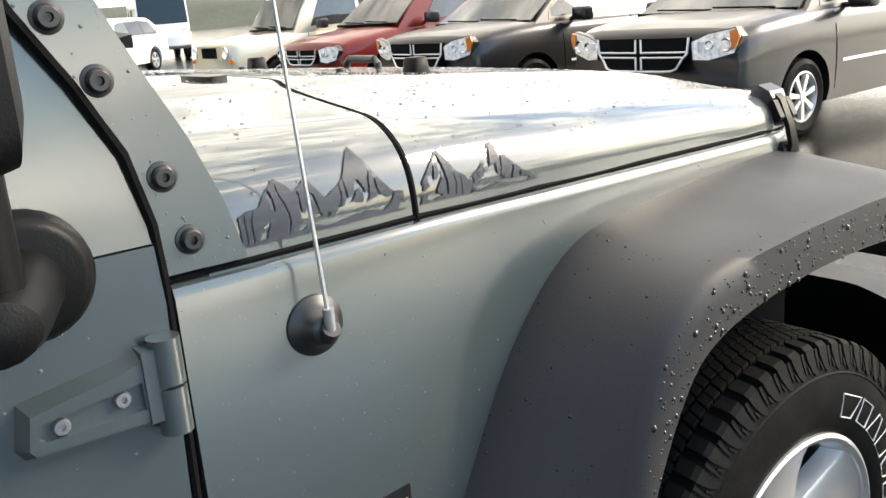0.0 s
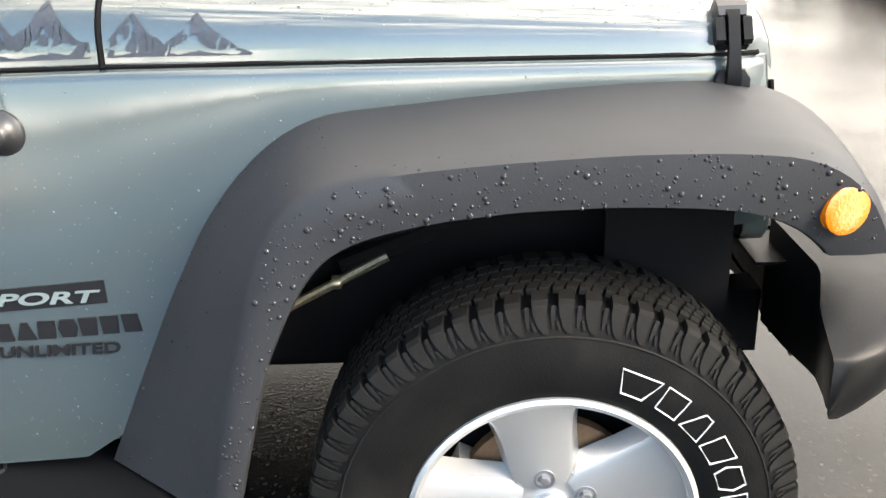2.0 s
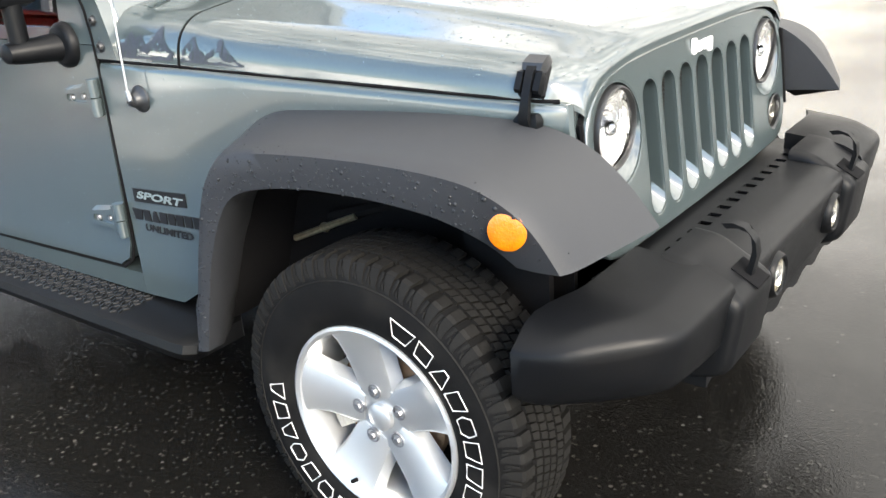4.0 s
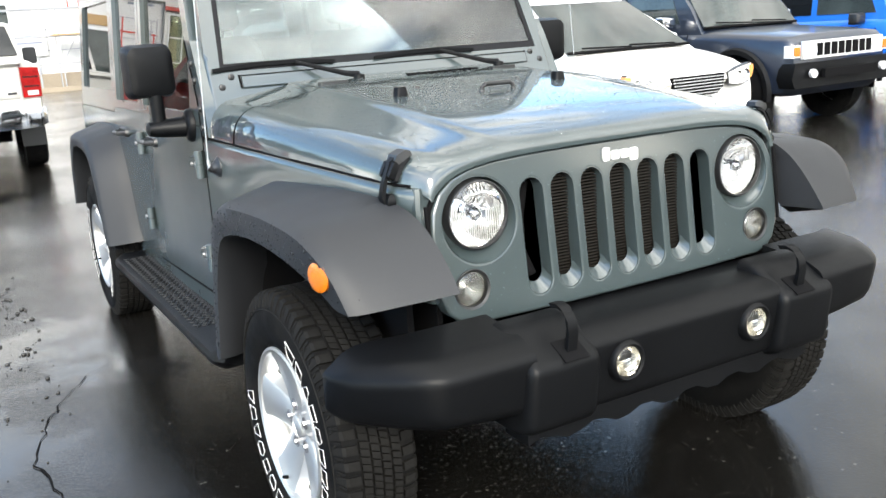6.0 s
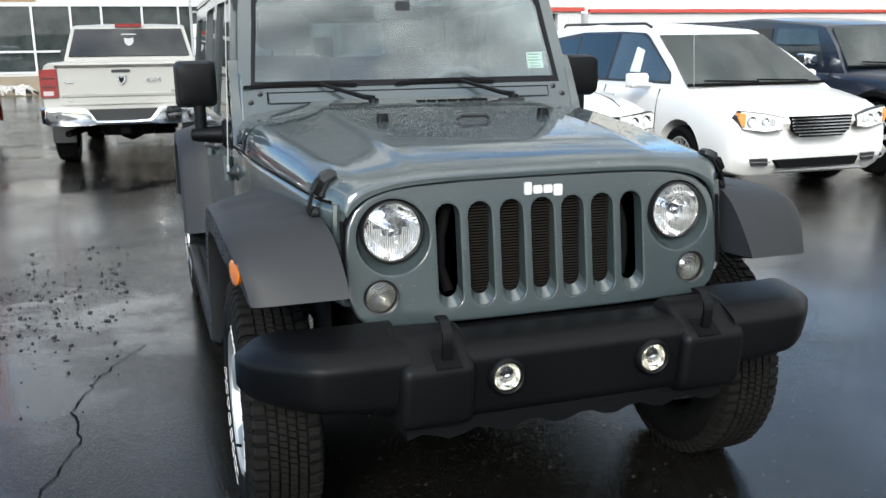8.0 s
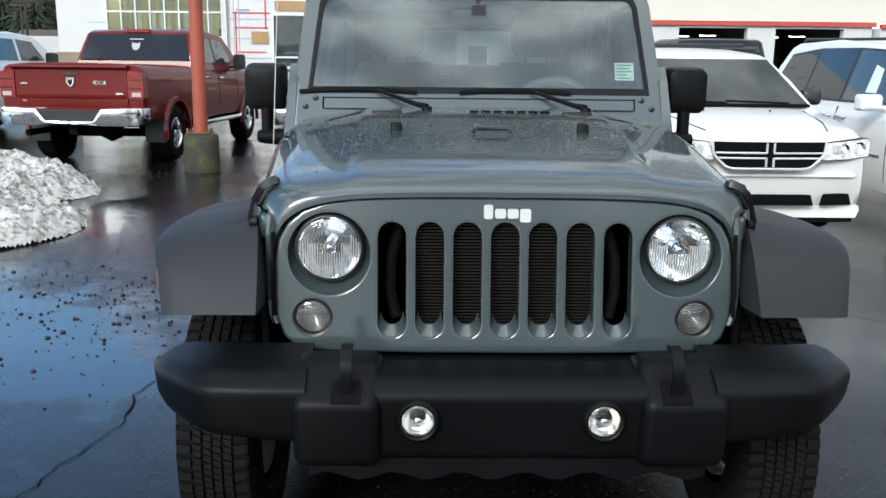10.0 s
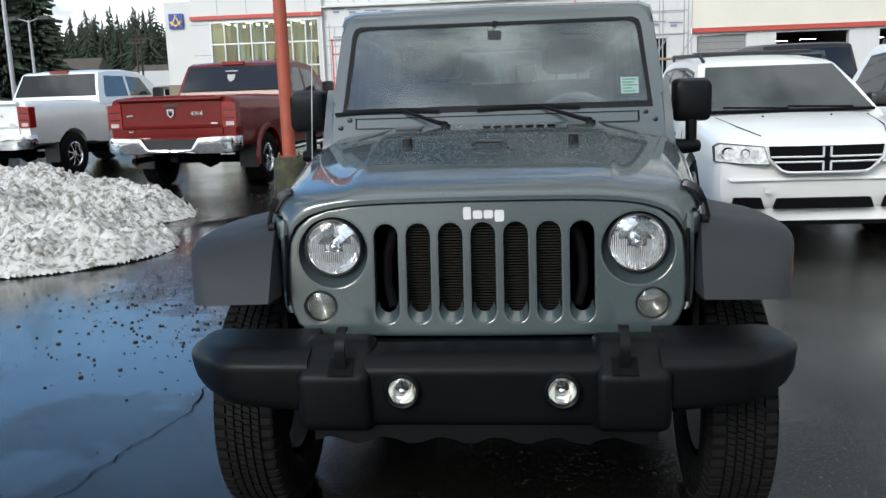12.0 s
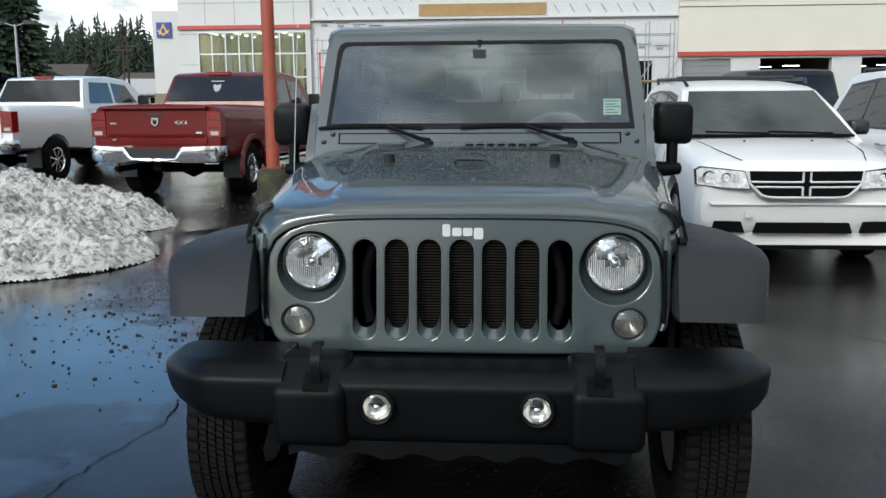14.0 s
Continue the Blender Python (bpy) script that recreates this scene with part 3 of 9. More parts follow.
    lathe(bm, [(0.062, 0), (0.060, s * 0.014), (0.050, s * 0.026), (0, s * 0.028)], (s * 0.779, 1.105, 1.158), "x", 28)
    bevel(bm, 0.004)
    mirror = part("door_mirror", bm, PLASTIC, jeep, "black plastic door mirror speckled with drops")
    bm = B()
    loft(bm, [[(s * x, 1.115 + r * math.cos(a) * 1.25 + (x - 0.78) * 0.3, 1.160 - 0.006 + r * math.sin(a)) for a in [2 * math.pi * i / 16 for i in range(16)]] for x, r in ((0.78, 0.040), (0.83, 0.036), (0.90, 0.031), (0.925, 0.026), (0.932, 0.012))])
    tube(bm, [(s * 0.885, 1.150, 1.165), (s * 0.885, 1.150, 1.30)], 0.026, 14)
    part("mirror_arm", bm, PLASTIC, mirror)
    bm = B()
    rr = lambda hw, hh, r, y: [(s * (0.892 + a), y + 0.085, 1.362 + b) for a, b in rounded_rect(0, 0, hw, hh, r, 5)]
    loft(bm, [rr(0.058, 0.064, 0.03, 1.030), rr(0.078, 0.086, 0.03, 1.040), rr(0.083, 0.095, 0.03, 1.075), rr(0.086, 0.098, 0.028, 1.13), rr(0.084, 0.096, 0.026, 1.15)])
    part("mirror_housing", bm, PLASTIC, mirror)
    bm = B()
    loft(bm, [rr(0.080, 0.088, 0.024, 1.1495), rr(0.080, 0.088, 0.024, 1.152)])
    part("mirror_glass", bm, CHROME, mirror, "mirror glass")
    # side step with a ribbed tread
    bm = B()
    ring = lambda y, x0, x1, z0, z1: [(s * x0, y, z1), (s * (x1 - 0.03), y, z1), (s * (x1 - 0.008), y, z1 - 0.008), (s * x1, y, z1 - 0.03), (s * (x1 - 0.01), y, z0 + 0.02), (s * (x1 - 0.04), y, z0), (s * x0, y, z0)]
    loft(bm, [ring(0.612, 0.74, 0.90, 0.378, 0.428), ring(0.635, 0.72, 0.928, 0.366, 0.433), ring(0.67, 0.70, 0.935, 0.362, 0.436), ring(2.36, 0.70, 0.935, 0.362, 0.436), ring(2.44, 0.72, 0.90, 0.37, 0.432)])
    step = part("side_step", bm, PLASTIC, jeep, "black side step with a diamond tread")
    bm = B()
    for i in range(62):
        for j in range(7):
            y, x = 0.95 + i * 0.0215, 0.775 + j * 0.019 + (0.009 if i % 2 else 0)
            d = 0.007 if (i + j) % 2 else -0.007
            prism(bm, [(s * (x - 0.007), y - d * 0.5 - 0.003), (s * (x + 0.007), y + d * 0.5 - 0.003), (s * (x + 0.007), y + d * 0.5 + 0.003), (s * (x - 0.007), y - d * 0.5 + 0.003)], "z", 0.4345, 0.4405)
    tagged(part("tread_pattern", bm, PLASTIC_SMOOTH, step, "raised tread bars", smooth=0), kind="stuff")


# ---- fender flares ----
def flare_mesh(s, rows):
    """Rows of inner edge (x, y, z), crease (y, z) and lip (y, z), from the rear foot to the tip."""
    bm = B()
    rings = []
    X = 0.934
    flat = np.array([[*a, *b, *c] for a, b, c in rows])
    d = np.r_[0, np.cumsum(np.linalg.norm(np.diff(flat[:, 3:5], axis=0), axis=1))]
    fine = np.linspace(0, d[-1], 64)
    sm = np.stack([np.interp(fine, d, flat[:, k]) for k in range(7)], 1)
    for _ in range(3):
        sm[1:-1] = 0.25 * sm[:-2] + 0.5 * sm[1:-1] + 0.25 * sm[2:]
    rows = [(tuple(r[:3]), tuple(r[3:5]), tuple(r[5:])) for r in sm]
    nose = lerp_table([(-0.52, 0.870), (-0.485, 0.884), (-0.436, 0.903), (-0.40, 0.917), (-0.36, 0.927), (-0.30, 0.934), (-0.22, 0.937), (0.0, 0.937), (0.5, 0.936)])
    for (xi, yi, zi), (yc, zc), (yl, zl) in rows:
        X = nose(yc)
        i, c, l = Vector((xi, yi, zi)), Vector((X - 0.006, yc, zc)), Vector((X, yl, zl))
        d = (i - c)
        e = (l - c)
        k = min(max((-0.20 - yi) / 0.15, 0.0), 1.0)
        back = Vector((0.03 * (k - 1) + 0.004 * k, 0.16 * k, -0.012 * k))
        ring = [i + back, i, c + d * 0.55 + Vector((0, 0, 0)) , c + d * 0.16, c + d * 0.05 + e * 0.03, c + e * 0.12 + Vector((0.006, 0, 0)), c + e * 0.6 + Vector((0.006, 0, 0)), l, l + Vector((-0.012, 0, 0)) + e * 0.04, Vector((X - 0.05, yl, zl)), Vector((xi - 0.03 * (1 - k) + 0.012 * k, yl * 0.5 + yi * 0.5 + 0.05 * k, zl * 0.5 + zi * 0.5 - 0.02))]
        rings.append([(s * p.x, p.y, p.z) for p in ring])
    loft(bm, rings)
    return bm


FRONT_ROWS = [
    ((0.775, 0.757, 0.445), (0.552, 0.44), (0.505, 0.452)),
    ((0.772, 0.708, 0.550), (0.533, 0.52), (0.482, 0.540)),
    ((0.77, 0.616, 0.740), (0.487, 0.7), (0.436, 0.700)),
    ((0.766, 0.538, 0.880), (0.447, 0.838), (0.390, 0.800)),
    ((0.762, 0.466, 0.965), (0.416, 0.912), (0.348, 0.865)),
    ((0.757, 0.403, 1.012), (0.375, 0.962), (0.31, 0.890)),
    ((0.752, 0.343, 1.034), (0.320, 0.99), (0.262, 0.908)),
    ((0.742, 0.250, 1.038), (0.230, 1.004), (0.18, 0.924)),
    ((0.722, 0.100, 1.046), (0.080, 1.014), (0.06, 0.936)),
    ((0.704, -0.060, 1.050), (-0.090, 1.02), (-0.07, 0.938)),
    ((0.684, -0.190, 1.050), (-0.220, 1.018), (-0.175, 0.933)),
    ((0.666, -0.300, 1.044), (-0.322, 1.008), (-0.245, 0.924)),
    ((0.650, -0.385, 1.018), (-0.378, 0.984), (-0.296, 0.906)),
    ((0.641, -0.448, 0.972), (-0.426, 0.944), (-0.334, 0.882)),
    ((0.635, -0.502, 0.912), (-0.456, 0.894), (-0.360, 0.858)),
    ((0.632, -0.538, 0.866), (-0.478, 0.848), (-0.378, 0.840)),
    ((0.632, -0.545, 0.854), (-0.484, 0.836), (-0.382, 0.834)),
]
for s in (-1, 1):
    fl = part("fender_flare", flare_mesh(s, FRONT_ROWS), FLARE, jeep, "broad black plastic front fender flare with drops", smooth=55)
    # inner liner of the wheel arch, with a near-black box added for its shade
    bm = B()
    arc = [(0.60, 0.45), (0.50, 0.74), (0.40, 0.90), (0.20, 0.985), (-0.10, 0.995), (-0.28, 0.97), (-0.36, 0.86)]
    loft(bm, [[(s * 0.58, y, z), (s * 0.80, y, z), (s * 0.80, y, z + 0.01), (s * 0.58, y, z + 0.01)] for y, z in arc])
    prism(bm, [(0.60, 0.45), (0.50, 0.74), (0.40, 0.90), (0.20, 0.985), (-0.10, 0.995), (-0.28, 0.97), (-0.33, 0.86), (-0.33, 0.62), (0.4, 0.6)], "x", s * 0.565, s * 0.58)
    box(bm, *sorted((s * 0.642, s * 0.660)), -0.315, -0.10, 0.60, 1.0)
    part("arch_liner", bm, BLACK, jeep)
    # amber side marker
    bm = B()
    lathe(bm, [(0.036, -s * 0.012), (0.036, s * 0.0), (0.033, s * 0.0015), (0.018, s * 0.0025), (0, s * 0.003)], (0, 0, 0), "x", 28)
    bmesh.ops.transform(bm, matrix=pose(s * 0.9155, -0.385, 0.914, 0, 0, -s * 17), verts=bm.verts)
    part("side_marker", bm, AMBER, fl, "round amber side marker lamp")
    # rear flare
    rows = [((0.77, 2.95 + 0.0 - y, z), (2.95 - yc, zc), (2.95 - yl, zl)) for (_, y, z), (yc, zc), (yl, zl) in FRONT_ROWS[:8]]
    rows = [((0.776, 2.385, 0.49), (2.475, 0.47), (2.53, 0.48)), ((0.776, 2.44, 0.66), (2.52, 0.63), (2.575, 0.62)), ((0.776, 2.50, 0.84), (2.565, 0.79), (2.62, 0.755)), ((0.776, 2.56, 0.97), (2.62, 0.915), (2.67, 0.86)),
            ((0.776, 2.65, 1.035), (2.70, 0.985), (2.735, 0.915)), ((0.776, 2.80, 1.055), (2.83, 1.01), (2.85, 0.94)), ((0.776, 3.05, 1.06), (3.05, 1.015), (3.05, 0.945)), ((0.776, 3.25, 1.045), (3.22, 0.995), (3.19, 0.925)),
            ((0.776, 3.36, 0.99), (3.31, 0.93), (3.26, 0.87)), ((0.776, 3.44, 0.85), (3.39, 0.80), (3.33, 0.76)), ((0.776, 3.52, 0.60), (3.46, 0.57), (3.40, 0.57))]
    part("fender_flare", flare_mesh(s, rows), FLARE, jeep, "black plastic rear fender flare", smooth=55)


# ---- grille with seven slots, lamps and emblem ----
gy = lambda x, z: -0.362 - 0.115 * (1.10 - z)
half = [(0, 1.126), (0.25, 1.125), (0.40, 1.119), (0.48, 1.108), (0.535, 1.088), (0.575, 1.055), (0.598, 1.01), (0.606, 0.96), (0.609, 0.86), (0.603, 0.80), (0.585, 0.755), (0.555, 0.728), (0.51, 0.716), (0.25, 0.711), (0, 0.710)]
outline = half + [(-x, z) for x, z in reversed(half[1:-1])]


def slot_poly(cx, grow=0.0, top=1.056, bot=0.757):
    hw = 0.0335 + grow
    n = 8
    return [(cx + hw * math.cos(math.pi * i / n), top - 0.0335 + hw * math.sin(math.pi * i / n)) for i in range(n + 1)] + [(cx + hw * math.cos(math.pi + math.pi * i / n), bot + 0.0335 + hw * math.sin(math.pi + math.pi * i / n)) for i in range(n + 1)]


circle = lambda cx, cz, r, n=36: [(cx + r * math.cos(2 * math.pi * i / n), cz + r * math.sin(2 * math.pi * i / n)) for i in range(n)]
SLOTS = [0.1 * k for k in range(-3, 4)]
HL, TL = (0.466, 0.988), (0.510, 0.805)
RC = HL[1] - 0.013
holes = [slot_poly(c, 0.0045) for c in SLOTS] + [circle(s * HL[0], RC, 0.1095) for s in (-1, 1)] + [circle(s * TL[0], TL[1], 0.052) for s in (-1, 1)]
bm = B()
slab_with_holes(bm, shrink(outline, 0.007), holes, "y", gy, lambda x, z: gy(x, z) + 0.045)
grille = part("grille", bm, PAINT, jeep, "grey-green grille with seven upright slots", smooth=0)
bm = B()
loft(bm, [[(*(p[0], gy(*p) + d), p[1]) for p in shrink(outline, k)] for k, d in ((0.0085, -0.0005), (0.005, 0.0003), (0.002, 0.002), (0.0005, 0.005), (0.0, 0.010), (0.0, 0.045))], caps=False)
part("grille_edge", bm, PAINT, grille, smooth=60)
# near-black sheet behind the slots for the shade inside
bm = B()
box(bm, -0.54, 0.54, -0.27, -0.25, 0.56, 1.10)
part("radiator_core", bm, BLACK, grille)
for k, c in enumerate(SLOTS):
    # sloped lower lip of each slot
    bm = B()
    lo, up = 0.757, 0.80
    rings = []
    for i in range(9):
        a = math.pi + math.pi * i / 8
        x, z = c + 0.0375 * math.cos(a), lo + 0.0335 + 0.0375 * math.sin(a)
        rings.append([(x, gy(x, z) + 0.002, z), (c + 0.030 * math.cos(a), gy(x, z) + 0.034, z + 0.026)])
    loft(bm, rings, closed=False)
    loft(bm, [[(x, gy(x, z) + d, z) for x, z in slot_poly(c, k)] for k, d in ((0.0095, -0.0006), (0.0072, 0.0002), (0.0052, 0.0018), (0.0042, 0.004), (0.004, 0.009), (0.004, 0.045))], caps=False)
    part("slot_lip", bm, PAINT, grille, smooth=60)
    if abs(k - 3) < 3:
        bm = B()
        for i in range(34):
            z = 0.765 + i * 0.0088
            box(bm, c - 0.042, c + 0.042, -0.345, -0.325, z, z + 0.0042)
        tagged(part("cooling_fin", bm, RADIATOR, grille, "fine dark cooling fins", smooth=0), kind="stuff")
    else:
        bm = B()
        s = 1 if c > 0 else -1
        tube(bm, [(c - s * 0.02, -0.30, 1.04), (c + s * 0.005, -0.31, 0.95), (c + s * 0.008, -0.315, 0.86), (c - s * 0.012, -0.335, 0.79)], 0.016, 8)
        part("hose", bm, BLACK, grille, "black hose behind the slot")
for s in (-1, 1):
    # headlamp: painted recess, black ring, reflector bowl, fluted lens
    cx, cz = s * HL[0], HL[1]
    y0 = gy(cx, cz)
    bm = B()
    loft(bm, [[(x, gy(x, z) + d, z) for x, z in circle(cx, zc, r, 48)] for zc, r, d in ((RC, 0.1145, -0.0006), (RC, 0.1118, 0.0002), (RC, 0.1098, 0.002), (RC, 0.1085, 0.006), (RC + 0.004, 0.102, 0.022), (RC + 0.010, 0.095, 0.032), (cz, 0.086, 0.036))], caps=False)
    part("lamp_recess", bm, PAINT, grille, "painted hollow round the headlamp", smooth=60)
    bm = B()
    lathe(bm, [(0.0915, 0.036), (0.0905, 0.004), (0.0885, -0.001), (0.086, -0.002), (0.0835, 0.002), (0.0825, 0.03)], (cx, y0, cz), "y", 48)
    hl = part("headlamp", bm, PLASTIC_SMOOTH, jeep, "round headlamp with a fluted clear lens")
    bm = B()
    lathe(bm, [(0.0835, 0.010), (0.079, 0.020), (0.073, 0.030), (0.065, 0.041), (0.056, 0.050), (0.045, 0.059), (0.033, 0.066), (0.016, 0.072)], (cx, y0, cz), "y", 40)
    fr_ = random.Random(31)
    for v in bm.verts:
        v.co += Vector((fr_.uniform(-1, 1), fr_.uniform(-1, 1), fr_.uniform(-1, 1))) * 0.0003
    part("reflector_bowl", bm, FACETS, hl, "bright reflector bowl", smooth=60)
    bm = B()
    lathe(bm, [(0.0, 0.004), (0.010, 0.006), (0.017, 0.014), (0.018, 0.03), (0.016, 0.078)], (cx, y0, cz), "y", 20)
    tube(bm, [(cx, y0 + 0.03, cz - 0.016), (cx, y0 + 0.032, cz - 0.05)], 0.006, 8)
    part("bulb_shield", bm, CHROME, hl, "chrome bulb shield")
    bm = B()
    for i in range(-12, 13):
        x = i * 0.0064
        h = math.sqrt(max(0.081 ** 2 - x * x, 0))
        if h < 0.02:
            continue
        top = -0.012 if abs(i) < 5 else (0.010 if abs(i) < 9 else h * 0.6)
        r = 0.0021
        tube(bm, [(cx + x, y0 + 0.016 - 0.0 * abs(x), cz - h), (cx + x, y0 + 0.016, cz + top)], r, 5)
    part("lens_flute", bm, FLUTES, hl, "upright flutes in the lens")
    bm = B()
    lathe(bm, [(0.0845, 0.004), (0.065, -0.005), (0.038, -0.010), (0.0, -0.012)], (cx, y0, cz), "y", 48)
    o = part("lens", bm, LENS, hl, "domed clear lens")
    o.visible_shadow = False
    # round clear turn lamp
    cx, cz = s * TL[0], TL[1]
    y0 = gy(cx, cz)
    bm = B()
    lathe(bm, [(0.054, 0.0), (0.052, -0.003), (0.046, 0.0), (0.044, 0.012)], (cx, y0, cz), "y", 36)
    tl = part("turn_lamp", bm, PLASTIC_SMOOTH, jeep, "small round clear turn lamp")
    bm = B()
    prof = [(0.046, 0.010)]
    for i in range(9):
        prof += [(0.042 - i * 0.0045, 0.014 + i * 0.0020), (0.0400 - i * 0.0045, 0.018 + i * 0.0020)]
    lathe(bm, prof + [(0, 0.034)], (cx, y0, cz), "y", 36)
    part("reflector_bowl", bm, mat("grey_reflector", (0.45, 0.45, 0.43), 0.16, 0.9, var=0.1, scale=40), tl, "ringed reflector")
    bm = B()
    lathe(bm, [(0.046, 0.002), (0.03, -0.006), (0, -0.009)], (cx, y0, cz), "y", 36)
    part("lens", bm, LENS, tl).visible_shadow = False
# white emblem as plain rounded shapes
bm = B()
y0 = gy(0, 1.09)


for cx, w, z0, z1 in ((-0.046, 0.012, 1.069, 1.107), (-0.014, 0.0145, 1.071, 1.096), (0.019, 0.0145, 1.071, 1.096), (0.052, 0.0145, 1.061, 1.096)):
    prism(bm, rounded_rect(cx, (z0 + z1) / 2, w, (z1 - z0) / 2, 0.006, 3), "y", y0 - 0.001, y0 - 0.007)
part("emblem", bm, EMBLEM_WHITE, grille, "raised white emblem")

# black rubber line between hood and grille
bm = B()
hl_pts = [(x, z + 0.009) for x, z in half[:10]]
pts = [(-x, gy(x, z) + 0.016, z) for x, z in reversed(hl_pts)] + [(x, gy(x, z) + 0.016, z) for x, z in hl_pts[1:]]
tube(bm, pts, 0.0075, 6)
part("hood_seal", bm, GAP, jeep, "black rubber seal")
for s in (-1, 1):
    bm = B()
    tube(bm, [(s * 0.6135, gy(0, z) + 0.002, z) for z in (1.03, 0.97, 0.90, 0.85, 0.81)], 0.0055, 6)
    part("grille_gap", bm, GAP, jeep, "dark gap beside the grille")

# ---- front bumper ----
def fillet(pts, radii, n=4):
    """An open line with its corners rounded."""
    out = []
    for i, (p, r) in enumerate(zip(pts, radii)):
        if not r or i in (0, len(pts) - 1):
            out.append(p)
            continue
        (ax, ay), (bx_, by_) = pts[i - 1], pts[i + 1]
        la, lb = math.hypot(ax - p[0], ay - p[1]), math.hypot(bx_ - p[0], by_ - p[1])
        ka, kb = min(r, la * 0.48) / la, min(r, lb * 0.48) / lb
        q0, q1 = (p[0] + (ax - p[0]) * ka, p[1] + (ay - p[1]) * ka), (p[0] + (bx_ - p[0]) * kb, p[1] + (by_ - p[1]) * kb)
        for k in range(n + 1):
            t = k / n
            out.append(tuple((1 - t) ** 2 * q0[j] + 2 * t * (1 - t) * p[j] + t * t * q1[j] for j in (0, 1)))
    return out


def bump_ring(x, yb, zb, ym, zm, yc, zc, yf, z0, foot=0.024, tuck=0.0):
    """Cross-section of the bumper at x: back, upper edge, crease, foot of the front face."""
    return [(x, y, z) for y, z in fillet([(yb, zb), (ym, zm), (yc, zc), (yf, z0 + foot), (min(yf + 0.05, yb - tuck - 0.004), z0), (yb - tuck, z0)], [0, 0.026, 0.024, 0.030, 0.030, 0])]


bm = B()
loft(bm, [bump_ring(x, -0.50, 0.722, -0.596, 0.716, -0.652, 0.686, -0.624, 0.487) for x in (-0.345, -0.2, 0, 0.2, 0.345)])
bumper = part("front_bumper", bm, PLASTIC, jeep, "black plastic three-piece front bumper with tow hooks", smooth=50)
for s in (-1, 1):
    bm = B()
    rings = []
    ends = [(k, 0.030 * (1 - math.sqrt(max(1 - (1 - k) ** 2, 0)))) for k in (0.0, 0.06, 0.15, 0.3, 0.5, 0.75, 1.0)]
    for x, d in [(0.318 + 0.030 * k, d) for k, d in ends] + [(0.532 - 0.030 * k, d) for k, d in reversed(ends)]:
        rings.append([(s * a, b, c) for a, b, c in bump_ring(x, -0.50, 0.747 - d * 0.7, -0.556, 0.743 - d * 0.8, -0.678 + d, 0.672 - d * 0.5, -0.656 + d, 0.482 + d * 0.4)])
    loft(bm, rings)
    part("bumper_block", bm, PLASTIC, bumper, smooth=50)
    bm = B()
    rings = []
    for x, zb, ym, zm, yc, zc, z0, foot, tuck in ((0.500, 0.748, -0.594, 0.731, -0.656, 0.699, 0.532, 0.024, 0.0), (0.62, 0.748, -0.594, 0.731, -0.656, 0.699, 0.542, 0.024, 0.0), (0.725, 0.748, -0.592, 0.731, -0.654, 0.700, 0.551, 0.028, 0.008), (0.755, 0.747, -0.584, 0.730, -0.644, 0.700, 0.553, 0.034, 0.014),
                                              (0.785, 0.745, -0.566, 0.729, -0.623, 0.698, 0.555, 0.040, 0.02), (0.815, 0.742, -0.540, 0.726, -0.594, 0.695, 0.556, 0.046, 0.026), (0.848, 0.735, -0.508, 0.720, -0.557, 0.690, 0.557, 0.050, 0.030), (0.876, 0.723, -0.484, 0.711, -0.525, 0.686, 0.560, 0.052, 0.030), (0.897, 0.708, -0.466, 0.702, -0.499, 0.683, 0.566, 0.050, 0.020), (0.911, 0.698, -0.446, 0.694, -0.474, 0.681, 0.576, 0.046, 0.012), (0.922, 0.691, -0.424, 0.688, -0.444, 0.679, 0.586, 0.042, 0.006), (0.930, 0.683, -0.405, 0.681, -0.416, 0.675, 0.598, 0.038, 0.0)):
        yb = -0.435 + 0.045 * min(max((x - 0.74) / 0.12, 0), 1)
        rings.append([(s * a, b, c) for a, b, c in bump_ring(x, yb, zb, ym, zm, yc, zc, min(yc + 0.022, yb - 0.014), z0, foot, tuck)])
    loft(bm, rings)
    part("bumper_end", bm, PLASTIC, bumper, smooth=50)
    # tow hook over a near-black plate that stands in for its shaded pocket
    bm = B()
    cx = s * 0.40
    prism(bm, [(-0.676, 0.6725), (-0.618, 0.7055), (-0.618, 0.7095), (-0.676, 0.6765)], "x", cx - 0.036, cx + 0.036)
    part("hook_pocket", bm, BLACK, bumper)
    bm = B()
    loft(bm, [[(cx - 0.014, y - 0.004, z - 0.004), (cx + 0.014, y - 0.004, z - 0.004), (cx + 0.014, y + 0.006, z + 0.006), (cx - 0.014, y + 0.006, z + 0.006)] for y, z in ((-0.648, 0.685), (-0.658, 0.740), (-0.654, 0.768), (-0.640, 0.786), (-0.616, 0.793), (-0.591, 0.789))])
    part("tow_hook", bevel(bm, 0.003), PLASTIC, bumper, "black steel tow hook")
    # fog lamp
    c = (s * 0.227, -0.659, 0.6195)
    bm = B()
    lathe(bm, [(0.058, 0.036), (0.055, 0.012), (0.051, 0.002), (0.046, -0.002), (0.041, 0.001), (0.0385, 0.010), (0.037, 0.022)], c, "y", 40)
    fog = part("fog_lamp", bm, PLASTIC, jeep, "round fog lamp in a black collar")
    bm = B()
    lathe(bm, [(0.039, 0.006), (0.032, 0.012), (0.020, 0.017), (0.010, 0.018), (0.009, 0.006), (0, 0.005)], c, "y", 32)
    part("reflector_bowl", bm, FOG_BOWL, fog, "bright reflector bowl")
    bm = B()
    lathe(bm, [(0.011, 0.012), (0.010, 0.003), (0.006, 0.0005), (0, 0.0)], c, "y", 16)
    part("bulb_cap", bm, CHROME, fog)
    bm = B()
